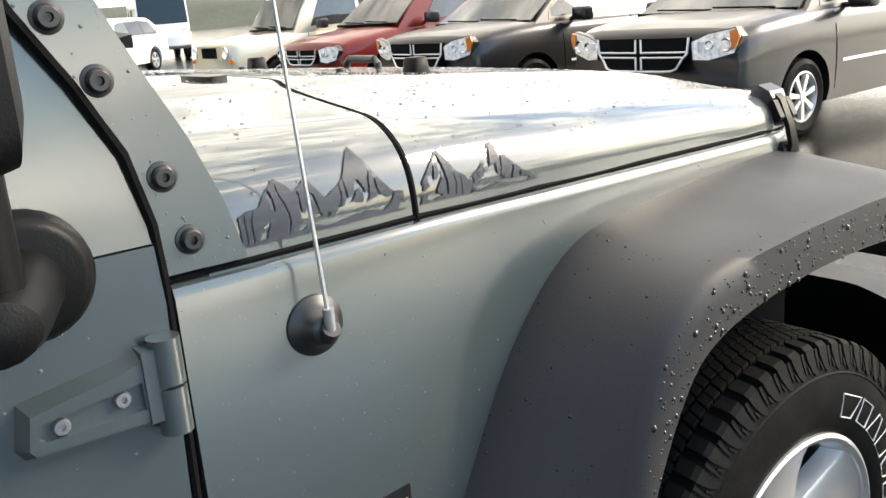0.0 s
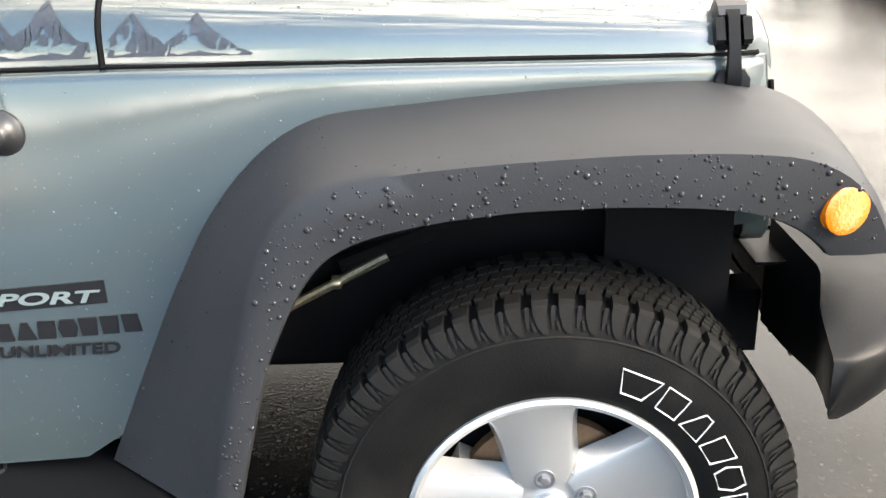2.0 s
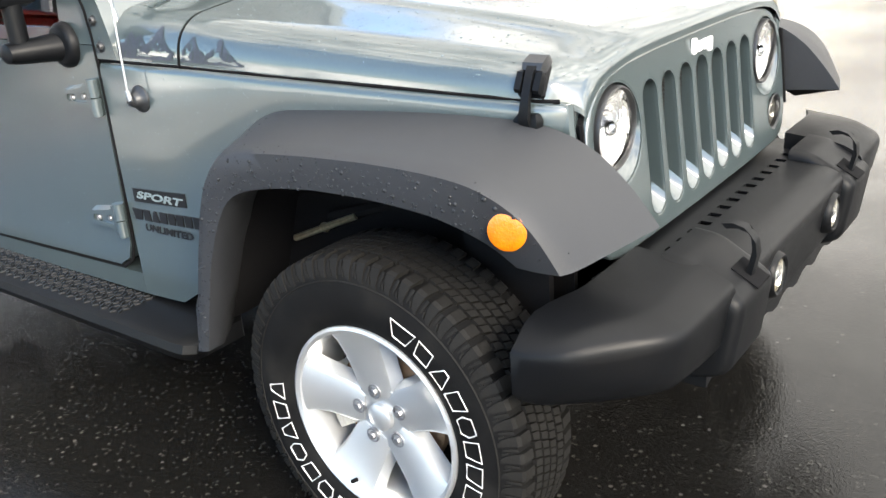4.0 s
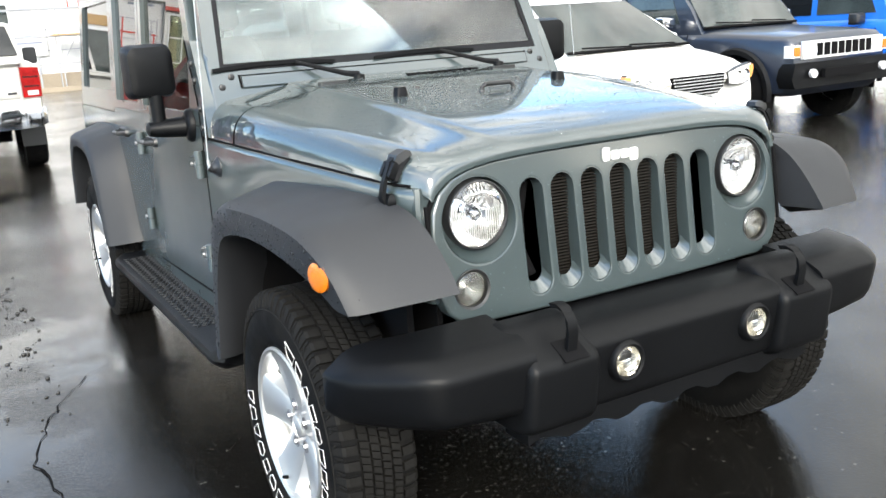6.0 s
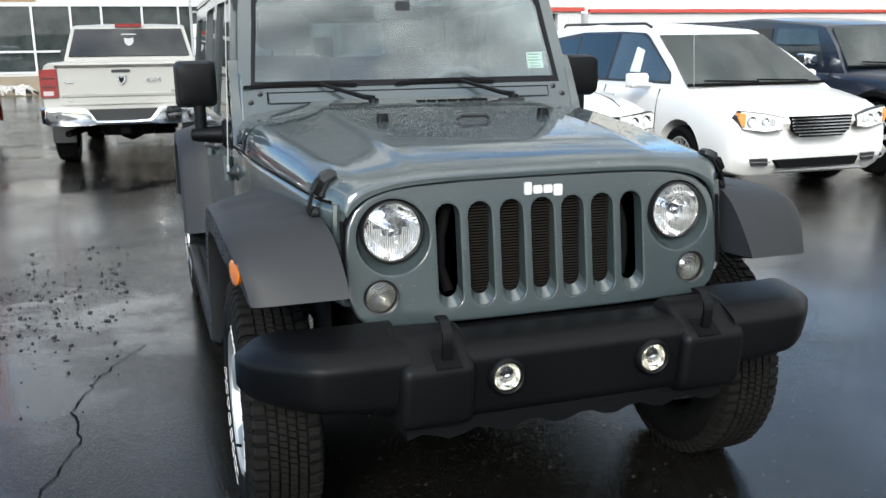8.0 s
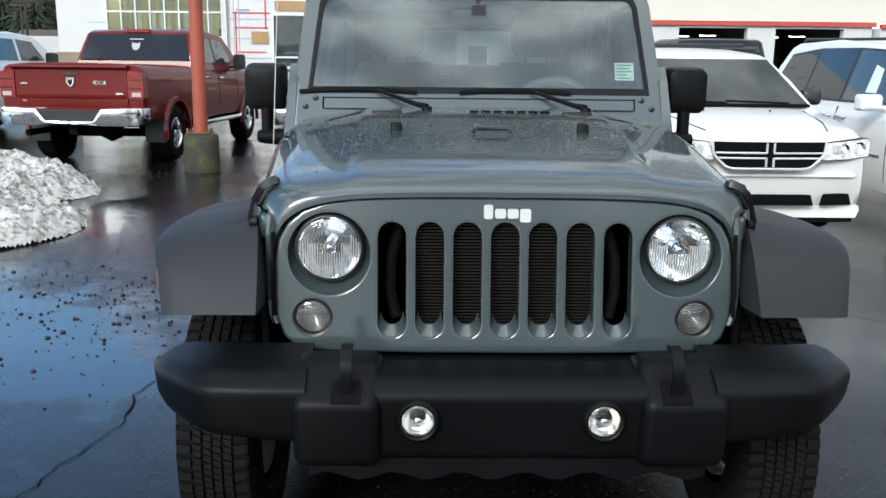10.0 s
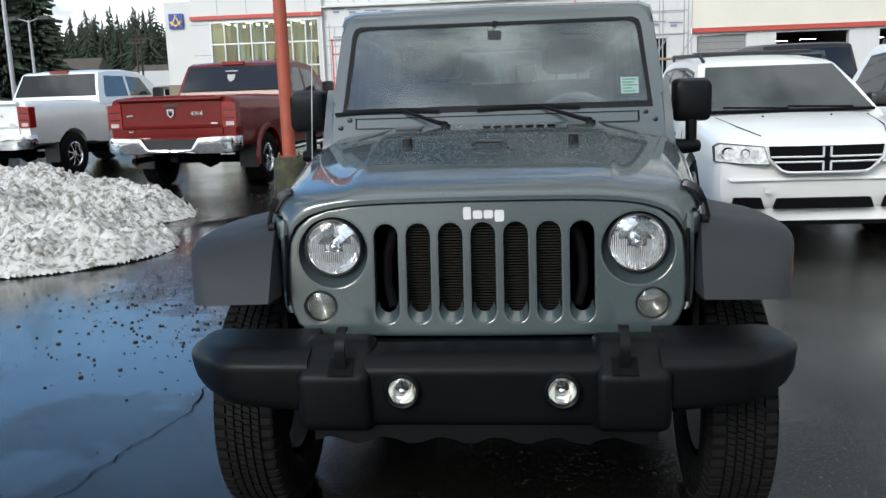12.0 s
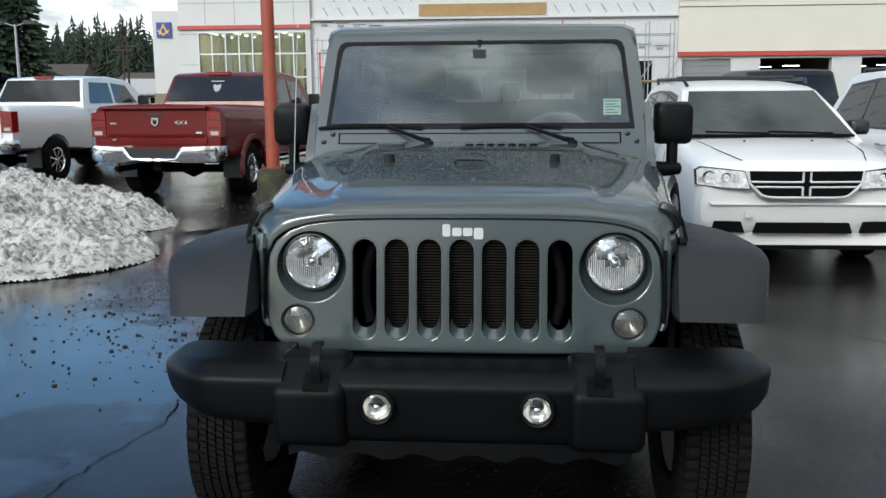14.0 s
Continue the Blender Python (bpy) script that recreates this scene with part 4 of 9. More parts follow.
    lathe(bm, [(0.0395, 0.004), (0.025, -0.003), (0, -0.006)], c, "y", 32)
    part("lens", bm, LENS, fog).visible_shadow = False
# slotted valance plate between bumper and grille
bm = B()
hs = [[(x - 0.012, -0.505), (x + 0.012, -0.505), (x + 0.012, -0.450), (x - 0.012, -0.450)] for x in [-0.50 + 0.0625 * i for i in range(17)]]
slab_with_holes(bm, [(-0.60, -0.545), (0.60, -0.545), (0.60, -0.38), (-0.60, -0.38)], hs, "z", 0.694, 0.700)
part("slotted_valance", bm, PLASTIC, jeep, "black slotted plate behind the bumper", smooth=0)
bm = B()
rings = []
for x in np.linspace(-0.5, 0.5, 26):
    z = 0.452 + 0.012 * math.sin(x * 38)
    rings.append([(x, -0.60, 0.50), (x, -0.60, z), (x, -0.50, z), (x, -0.50, 0.50)])
loft(bm, rings)
part("lower_valance", bm, PLASTIC, jeep, "black lower air deflector")

# ---- hood fittings ----
for s in (-1, 1):
    bm = B()
    z = crown_z(0.31) + 0.004
    loft(bm, [[(s * 0.311 + a, 0.31 + b, zz) for a, b in rounded_rect(0, 0, w, w * 0.95, 0.008, 3)] for zz, w in ((z, 0.022), (z + 0.008, 0.020), (z + 0.027, 0.0175), (z + 0.030, 0.015))])
    part("hood_bumper", bm, PLASTIC, jeep, "black rubber windscreen rest on the hood")
    # washer jets
    bm = B()
    lathe(bm, [(0.009, 0), (0.008, 0.006), (0, 0.009)], (s * 0.20, 0.40, crown_z(0.4) + 0.008), "z", 12)
    part("washer_jet", bm, PLASTIC_SMOOTH, jeep)
    # black rubber hood latch that follows the curve of the nose side
    y = -0.285
    xs, zt = side_x(y), seam_z(y)
    hp = hood_ring(y, xs, zt + 0.003, crown_z(y), 1.0)[::-1]
    line = [(xs, zt - 0.12), (xs, zt - 0.01)] + hp[:32]
    arc = [0.0]
    for (x0, z0), (x1, z1) in zip(line, line[1:]):
        arc.append(arc[-1] + math.hypot(x1 - x0, z1 - z0))
    zero = arc[1] + 0.012

    def on_nose(a, d):
        """Point at arc length a above the seam, lifted by d along the normal."""
        at = lambda q: (float(np.interp(q, arc, [p[0] for p in line])), float(np.interp(q, arc, [p[1] for p in line])))
        (x0, z0), (x1, z1), (x, z) = at(zero + a - 0.012), at(zero + a + 0.012), at(zero + a)
        k = math.hypot(x1 - x0, z1 - z0)
        return s * (x + (z1 - z0) / k * d), z - (x1 - x0) / k * d

    def latch_piece(name, rows, parent, y_off=0.0, label="", material=PLASTIC):
        """Rows of arc, half width, lower and upper lift."""
        bm = B()
        rings = []
        for a, w, d0, d1 in rows:
            (xa, za), (xb, zb2) = on_nose(a, d0), on_nose(a, d1)
            rings.append([(xa, y + y_off - w, za), (xb, y + y_off - w * 0.88, zb2), (xb, y + y_off + w * 0.88, zb2), (xa, y + y_off + w, za)])
        loft(bm, rings)
        return part(name, bevel(bm, 0.002), material, parent, label)

    latch = latch_piece("hood_latch", ((0.006, 0.026, -0.004, 0.004), (0.012, 0.030, -0.004, 0.007), (0.060, 0.028, -0.004, 0.007), (0.082, 0.022, -0.004, 0.004)), jeep, 0.0, "black rubber hood latch")
    latch_piece("latch_strap", ((-0.048, 0.013, 0.012, 0.020), (-0.030, 0.0125, 0.016, 0.025), (0.0, 0.010, 0.015, 0.024), (0.045, 0.010, 0.014, 0.024), (0.062, 0.014, 0.012, 0.024)), latch)
    latch_piece("latch_cap", ((0.050, 0.024, 0.006, 0.020), (0.060, 0.026, 0.005, 0.026), (0.082, 0.024, 0.004, 0.024), (0.093, 0.019, 0.002, 0.015)), latch, 0.0, "black latch cap", PLASTIC_SMOOTH)
    for q in (-1, 1):
        latch_piece("latch_guide", ((0.014, 0.0065, 0.004, 0.017), (0.020, 0.008, 0.004, 0.022), (0.046, 0.008, 0.004, 0.022), (0.050, 0.006, 0.004, 0.018)), latch, q * 0.021)
    latch_piece("latch_base", ((-0.056, 0.026, -0.003, 0.010), (-0.050, 0.030, -0.003, 0.017), (-0.036, 0.030, -0.003, 0.017), (-0.024, 0.022, -0.003, 0.008)), latch)
# hood pull loop
bm = B()
z = crown_z(0.22) + 0.008
tube(bm, [(-0.062, 0.222, z - 0.004), (-0.060, 0.222, z + 0.012), (-0.048, 0.222, z + 0.022), (0.048, 0.222, z + 0.022), (0.060, 0.222, z + 0.012), (0.062, 0.222, z - 0.004)], 0.0075, 10)
for sx in (-1, 1):
    lathe(bm, [(0.013, 0), (0.011, 0.006), (0, 0.007)], (sx * 0.062, 0.222, z - 0.002), "z", 12)
part("hood_loop", bm, PLASTIC_SMOOTH, jeep, "black metal loop on the hood")

# ---- windscreen, wipers, cowl vents ----
WS = lambda z: 0.872 + 0.40 * (z - 1.115)
bm = B()
outer = [(-0.745, 1.14), (0.745, 1.14), (0.735, 1.40), (0.70, 1.72), (0.685, 1.765), (0.65, 1.79), (-0.65, 1.79), (-0.685, 1.765), (-0.70, 1.72), (-0.735, 1.40)]
inner = [(-0.690, 1.345), (0.690, 1.345), (0.684, 1.40), (0.652, 1.70), (0.640, 1.728), (0.615, 1.740), (-0.615, 1.740), (-0.640, 1.728), (-0.652, 1.70), (-0.684, 1.40)]
slab_with_holes(bm, outer, [inner], "y", lambda x, z: WS(z), lambda x, z: WS(z) + 0.055)
rim_xz = {(round(x, 4), round(z, 4)) for x, z in outer}
es = [e for e in bm.edges if all((round(v.co.x, 4), round(v.co.z, 4)) in rim_xz for v in e.verts) and len(e.link_faces) == 2 and e.calc_face_angle(0) > radians(60)]
bmesh.ops.bevel(bm, geom=es, offset=0.012, segments=4, profile=0.5, affect="EDGES", clamp_overlap=True)
wsf = part("windscreen_frame", bm, PAINT, jeep, "grey-green windscreen frame", smooth=10)
bm = B()
prism(bm, [(x * 1.008, 1.54 + (z - 1.54) * 1.02) for x, z in inner], "y", lambda x, z: WS(z) + 0.006, lambda x, z: WS(z) + 0.011)
pane = part("windscreen", bm, WINDSHIELD, wsf, "tinted windscreen reflecting cloudy sky")
pane.visible_shadow = False
bm = B()
inb = [(x * 0.970, 1.545 + (z - 1.545) * 0.925) for x, z in inner]
inb = [(x, z + (0.012 if z < 1.5 else 0)) for x, z in inb]
slab_with_holes(bm, [(x * 0.998, 1.54 + (z - 1.54) * 0.996) for x, z in inner], [inb], "y", lambda x, z: WS(z) + 0.0020, lambda x, z: WS(z) + 0.0045)
part("glass_border", bm, BLACK_PRINT, wsf, "black printed glass border")
# lower apron of the frame, with two bolts a side and a folded seam
bm = B()
prism(bm, [(-0.62, 1.288), (0.62, 1.288), (0.62, 1.325), (-0.62, 1.325)], "y", lambda x, z: WS(z) - 0.012, lambda x, z: WS(z) + 0.01)
part("apron", bevel(bm, 0.004), PAINT, wsf)
bm = B()
prism(bm, [(-0.63, 1.327), (0.63, 1.327), (0.63, 1.330), (-0.63, 1.330)], "y", lambda x, z: WS(z) - 0.003, lambda x, z: WS(z) + 0.01)
prism(bm, [(-0.628, 1.285), (-0.622, 1.285), (-0.622, 1.331), (-0.628, 1.331)], "y", lambda x, z: WS(z) - 0.004, lambda x, z: WS(z) + 0.01)
prism(bm, [(0.628, 1.285), (0.622, 1.285), (0.622, 1.331), (0.628, 1.331)], "y", lambda x, z: WS(z) - 0.004, lambda x, z: WS(z) + 0.01)
part("apron_seam", bm, GAP, wsf)
for s in (-1, 1):
    for x, z in ((0.655, 1.325), (0.695, 1.292)):
        bm = B()
        lathe(bm, [(0.012, 0.002), (0.012, -0.004), (0.008, -0.007), (0, -0.007)], (s * x, WS(z), z), "y", 12)
        part("bolt", bm, PLASTIC_SMOOTH, wsf, "black bolt")
bm = B()
for i in range(7):
    x = -0.09 + i * 0.045 + 0.06
    box(bm, x - 0.016, x + 0.016, 0.74, 0.772, crown_z(0.755) + 0.008, crown_z(0.755) + 0.0145)
part("cowl_vent", bm, BLACK, cowl, "row of dark cowl vents", smooth=0)
bm = B()
half_c = hood_ring(0.657, side_x(0.657), seam_z(0.657) + 0.003, crown_z(0.657))
pts = [(-x, 0.657, z - 0.004) for x, z in reversed(half_c)] + [(x, 0.657, z - 0.004) for x, z in half_c[1:]]
tube(bm, pts, 0.0042, 6)
part("hood_gap", bm, GAP, jeep, "dark gap between hood and cowl")
for s in (-1, 1):
    bm = B()
    tube(bm, [(s * (side_x(y) - 0.010), y, seam_z(y)) for y in (-0.335, -0.3, -0.2, 0, 0.2, 0.44, 0.66, 0.8, 0.975)], 0.0046, 6)
    part("hood_gap", bm, GAP, jeep, "dark gap under the hood edge")
    bm = B()
    tube(bm, [(s * 0.777, y, z) for y, z in ((0.9785, 1.13), (0.979, 1.05), (0.985, 0.70), (0.990, 0.60), (1.01, 0.545), (1.06, 0.512), (1.5, 0.498), (1.96, 0.487))], 0.0048, 6)
    tube(bm, [(s * (0.777 - 0.045 * max(z - 1.16, 0)), y, z) for y, z in ((0.979, 1.12), (0.9815, 1.18), (0.9965, 1.25), (1.031, 1.32), (1.072, 1.387), (1.106, 1.46))], 0.006, 6)
    part("door_gap", bm, GAP, jeep)
for x0, x1, zt in ((-0.31, -0.62, 1.372), (0.31, 0.02, 1.374)):
    bm = B()
    p0 = (x0 + 0.10, 0.83, crown_z(0.83) + 0.02)
    tip = (x0 - 0.10, WS(1.355) - 0.022, 1.360)
    tube(bm, [p0, (x0 + 0.06, 0.865, 1.308), tip], [0.013, 0.010, 0.007], 8)
    lathe(bm, [(0.022, 0), (0.020, 0.018), (0, 0.022)], (p0[0], p0[1], p0[2] - 0.018), "z", 14)
    wiper = part("wiper", bm, PLASTIC, jeep, "black wiper resting on the windscreen")
    bm = B()
    xs = np.linspace(x1 - 0.10, x0 + 0.06, 9)
    loft(bm, [[(x, WS(z) - 0.016, z - 0.006), (x, WS(z) - 0.004, z - 0.006), (x, WS(z) - 0.004, z + 0.005), (x, WS(z) - 0.016, z + 0.007)] for x in xs for z in (1.352 + 0.012 * math.sin(math.pi * (x - xs[0]) / (xs[-1] - xs[0])),)])
    part("blade", bm, PLASTIC, wiper)
# spray jets on the cowl
for s in (-1, 1):
    bm = B()
    loft(bm, [[(s * 0.36 + a, 0.73 + b, z) for a, b in rounded_rect(0, 0, 0.055, 0.016, 0.01, 3)] for z in (crown_z(0.73) + 0.002, crown_z(0.73) + 0.012, crown_z(0.73) + 0.014)])
    part("cowl_cover", bm, PLASTIC_SMOOTH, cowl)

# ---- hard top and rear ----
bm = B()
rings = []
for y, w, z in ((1.15, 0.655, 1.768), (1.175, 0.685, 1.800), (1.25, 0.70, 1.815), (2.4, 0.70, 1.825), (3.5, 0.695, 1.82), (3.60, 0.69, 1.80)):
    rings.append([(-w - 0.025, y, z - 0.055), (-w - 0.012, y, z - 0.02), (-w + 0.04, y, z), (0, y, z + 0.012), (w - 0.04, y, z), (w + 0.012, y, z - 0.02), (w + 0.025, y, z - 0.055), (w - 0.03, y, z - 0.06), (0, y, z - 0.03), (-w + 0.03, y, z - 0.06)])
loft(bm, rings)
part("roof", bm, PAINT, jeep, "grey-green hard top")
for s in (-1, 1):
    bm = B()
    slab_with_holes(bm, [(2.605, 1.135), (2.665, 1.76), (3.60, 1.765), (3.68, 1.135)], [[(2.70, 1.24), (2.73, 1.69), (3.52, 1.69), (3.58, 1.24)]], "x", lambda y, z: s * (0.735 - 0.1 * (z - 1.16)), lambda y, z: s * (0.775 - 0.1 * (z - 1.16)))
    q = part("hard_top_side", bm, PAINT, jeep)
    bm = B()
    prism(bm, [(2.70, 1.24), (2.73, 1.69), (3.52, 1.69), (3.58, 1.24)], "x", lambda y, z: s * (0.755 - 0.1 * (z - 1.16)), lambda y, z: s * (0.759 - 0.1 * (z - 1.16)))
    part("window_pane", bm, DARK_GLASS, q, "dark rear side window")
bm = B()
slab_with_holes(bm, [(-0.77, 0.56), (0.77, 0.56), (0.77, 1.15), (0.70, 1.77), (-0.70, 1.77), (-0.77, 1.15)], [[(-0.62, 1.22), (0.62, 1.22), (0.58, 1.68), (-0.58, 1.68)]], "y", 3.66, 3.72)
tail = part("tailgate", bm, PAINT, jeep)
bm = B()
prism(bm, [(-0.62, 1.22), (0.62, 1.22), (0.58, 1.68), (-0.58, 1.68)], "y", 3.69, 3.695)
part("window_pane", bm, SIDE_GLASS, tail).visible_shadow = False
bm = B()
box(bm, -0.80, 0.80, 3.72, 3.86, 0.50, 0.66)
part("rear_bumper", bevel(bm, 0.02), PLASTIC, jeep)
bm = B()
box(bm, -0.70, 0.70, 0.95, 3.66, 0.46, 0.52)
part("floor_pan", bm, BLACK, jeep)

# ---- cabin ----
bm = B()
loft(bm, [[(-0.68, y, 1.0), (0.68, y, 1.0), (0.68, y, z - 0.03), (0.60, y, z), (-0.60, y, z), (-0.68, y, z - 0.03)] for y, z in ((0.98, 1.285), (1.10, 1.30), (1.32, 1.285), (1.40, 1.22), (1.42, 1.05))])
part("dashboard", bm, CABIN, jeep, "dark dashboard")
bm = B()
c, tiltm = Vector((0.37, 1.50, 1.23)), Euler((radians(-62), 0, 0)).to_matrix()
tube(bm, [c + tiltm @ Vector((0.19 * math.cos(a), 0.19 * math.sin(a), 0)) for a in [2 * math.pi * i / 28 for i in range(28)]], 0.016, 8, closed=True)
for a in (90, 210, 330):
    tube(bm, [c, c + tiltm @ Vector((0.185 * math.cos(radians(a)), 0.185 * math.sin(radians(a)), 0))], 0.014, 6)
lathe(bm, [(0.0, -0.02), (0.06, -0.015), (0.07, 0.0), (0.05, 0.03), (0, 0.03)], c, "y", 16)
part("steering_wheel", bm, mat("grey_leather", (0.16, 0.165, 0.17), 0.6, var=0.1), jeep, "dark steering wheel")
for sx in (-0.37, 0.37):
    bm = B()
    loft(bm, [[(sx + a, y, z0 + b) for a, b in rounded_rect(0, 0, w, h, 0.05, 3)] for y, z0, w, h in ((1.55, 0.86, 0.20, 0.08), (1.60, 0.86, 0.25, 0.10), (2.02, 0.84, 0.25, 0.09), (2.06, 0.84, 0.22, 0.07))])
    seat = part("front_seat", bm, SEAT_CLOTH, jeep, "dark cloth front seat")
    bm = B()
    loft(bm, [[(sx + a, y + b, z) for a, b in rounded_rect(0, 0, w, 0.065, 0.05, 3)] for z, y, w in ((0.86, 2.0, 0.24), (1.1, 2.06, 0.25), (1.40, 2.13, 0.23), (1.47, 2.15, 0.19))])
    part("seat_back", bm, SEAT_CLOTH, seat)
    bm = B()
    loft(bm, [[(sx + a, y + b, z) for a, b in rounded_rect(0, 0, w, 0.05, 0.04, 3)] for z, y, w in ((1.50, 2.14, 0.11), (1.53, 2.14, 0.14), (1.66, 2.17, 0.14), (1.69, 2.175, 0.11))])
    tube(bm, [(sx - 0.06, 2.15, 1.45), (sx - 0.06, 2.15, 1.52)], 0.007, 6)
    tube(bm, [(sx + 0.06, 2.15, 1.45), (sx + 0.06, 2.15, 1.52)], 0.007, 6)
    part("headrest", bm, SEAT_CLOTH, seat)
bm = B()
box(bm, -0.62, 0.62, 2.72, 3.2, 0.75, 0.92)
box(bm, -0.62, 0.62, 3.12, 3.26, 0.85, 1.45)
part("rear_seat", bevel(bm, 0.05, 3), SEAT_CLOTH, jeep)
bm = B()
for s in (-1, 1):
    tube(bm, [(s * 0.62, 2.30, 0.95), (s * 0.62, 2.30, 1.68), (s * 0.60, 1.25, 1.73)], 0.035, 10)
tube(bm, [(-0.62, 2.30, 1.70), (0.62, 2.30, 1.70)], 0.035, 10)
part("roll_bar", bm, CABIN, jeep, "padded roll bar")
bm = B()
loft(bm, [[(0.0 + a, y, 1.655 + b) for a, b in rounded_rect(0, 0, w, h, 0.025, 4)] for y, w, h in ((1.13, 0.09, 0.028), (1.145, 0.115, 0.036), (1.165, 0.115, 0.036))])
tube(bm, [(0, 1.14, 1.67), (0, 1.12, 1.745)], 0.012, 8)
box(bm, -0.03, 0.03, 1.095, 1.11, 1.66, 1.70)
part("inside_mirror", bm, PLASTIC_SMOOTH, jeep, "inside rear-view mirror")
bm = B()
loft(bm, [[(a, WS(1.73) + 0.02, 1.722 + b) for a, b in rounded_rect(0, 0, 0.055, 0.022, 0.02, 4)], [(a, WS(1.73) + 0.05, 1.73 + b) for a, b in rounded_rect(0, 0, 0.05, 0.02, 0.018, 4)]])
part("sensor_cover", bm, PLASTIC_SMOOTH, jeep, "ribbed sensor cover behind the glass")
bm = B()
prism(bm, [(0.555, 1.405), (0.632, 1.405), (0.632, 1.475), (0.555, 1.475)], "y", lambda x, z: WS(z) + 0.016, lambda x, z: WS(z) + 0.018)
sticker = part("price_sticker", bm, PAPER, jeep, "pale green sticker inside the windscreen", smooth=0)
bm = B()
for z, w in ((1.465, 0.06), (1.452, 0.05), (1.440, 0.062), (1.427, 0.04), (1.414, 0.055)):
    prism(bm, [(0.563, z - 0.003), (0.563 + w, z - 0.003), (0.563 + w, z + 0.003), (0.563, z + 0.003)], "y", lambda x, z: WS(z) + 0.0145, lambda x, z: WS(z) + 0.0155)
part("printed_lines", bm, GREEN_PRINT, sticker, smooth=0)
# pale rectangle placed and sized to fit the camera's view
bm = B()
prism(bm, [(0.072, 1.40), (0.205, 1.40), (0.205, 1.58), (0.072, 1.58)], "y", 3.66, 3.665)
part("window_card", bm, PAPER, jeep, "pale rectangle at the rear window", smooth=0)

# ---- antenna ----
bm = B()
c = (-0.776, 0.820, 1.030)
lathe(bm, [(0.036, 0.0), (0.035, -0.005), (0.030, -0.009), (0.028, -0.010), (0.024, -0.014), (0.020, -0.018), (0.018, -0.024), (0.013, -0.028), (0, -0.029)], c, "x", 32)
ant = part("antenna", bm, PLASTIC_SMOOTH, jeep, "thin whip antenna on a round black rubber base")
bm = B()
tube(bm, [(-0.800, 0.818, 1.022), (-0.812, 0.818, 1.034)], 0.011, 12)
part("antenna_ball", bm, PLASTIC_SMOOTH, ant)
bm = B()
tube(bm, [(-0.809, 0.818, 1.030), (-0.812, 0.820, 1.058)], 0.0065, 10)
part("ferrule", bm, ALLOY, ant, "metal ferrule")
bm = B()
tube(bm, [(-0.8115, 0.8205, 1.055), (-0.805, 0.826, 1.20), (-0.793, 0.834, 1.45), (-0.775, 0.848, 1.80)], [0.0026, 0.0022, 0.002, 0.0016], 8)
part("whip", bm, ALLOY, ant, "thin pale steel whip")


# ---- wheels ----
# plain slanted block shapes, as (across, up), for lettering that is not reproduced
BLOCKS = [
    [(0.08, 0), (0, 1), (0.84, 1), (0.96, 0)],
    [(0, 0), (0.34, 1), (0.66, 1), (1.0, 0)],
    [(0, 0), (0.10, 1), (1.0, 1), (0.90, 0)],
    [(0.16, 0), (0, 0.5), (0.16, 1), (0.86, 1), (1.0, 0.5), (0.86, 0)],
    [(0.06, 0), (0, 1), (0.94, 1), (0.88, 0)],
    [(0.20, 0), (0, 1), (1.0, 1), (0.80, 0)],
]


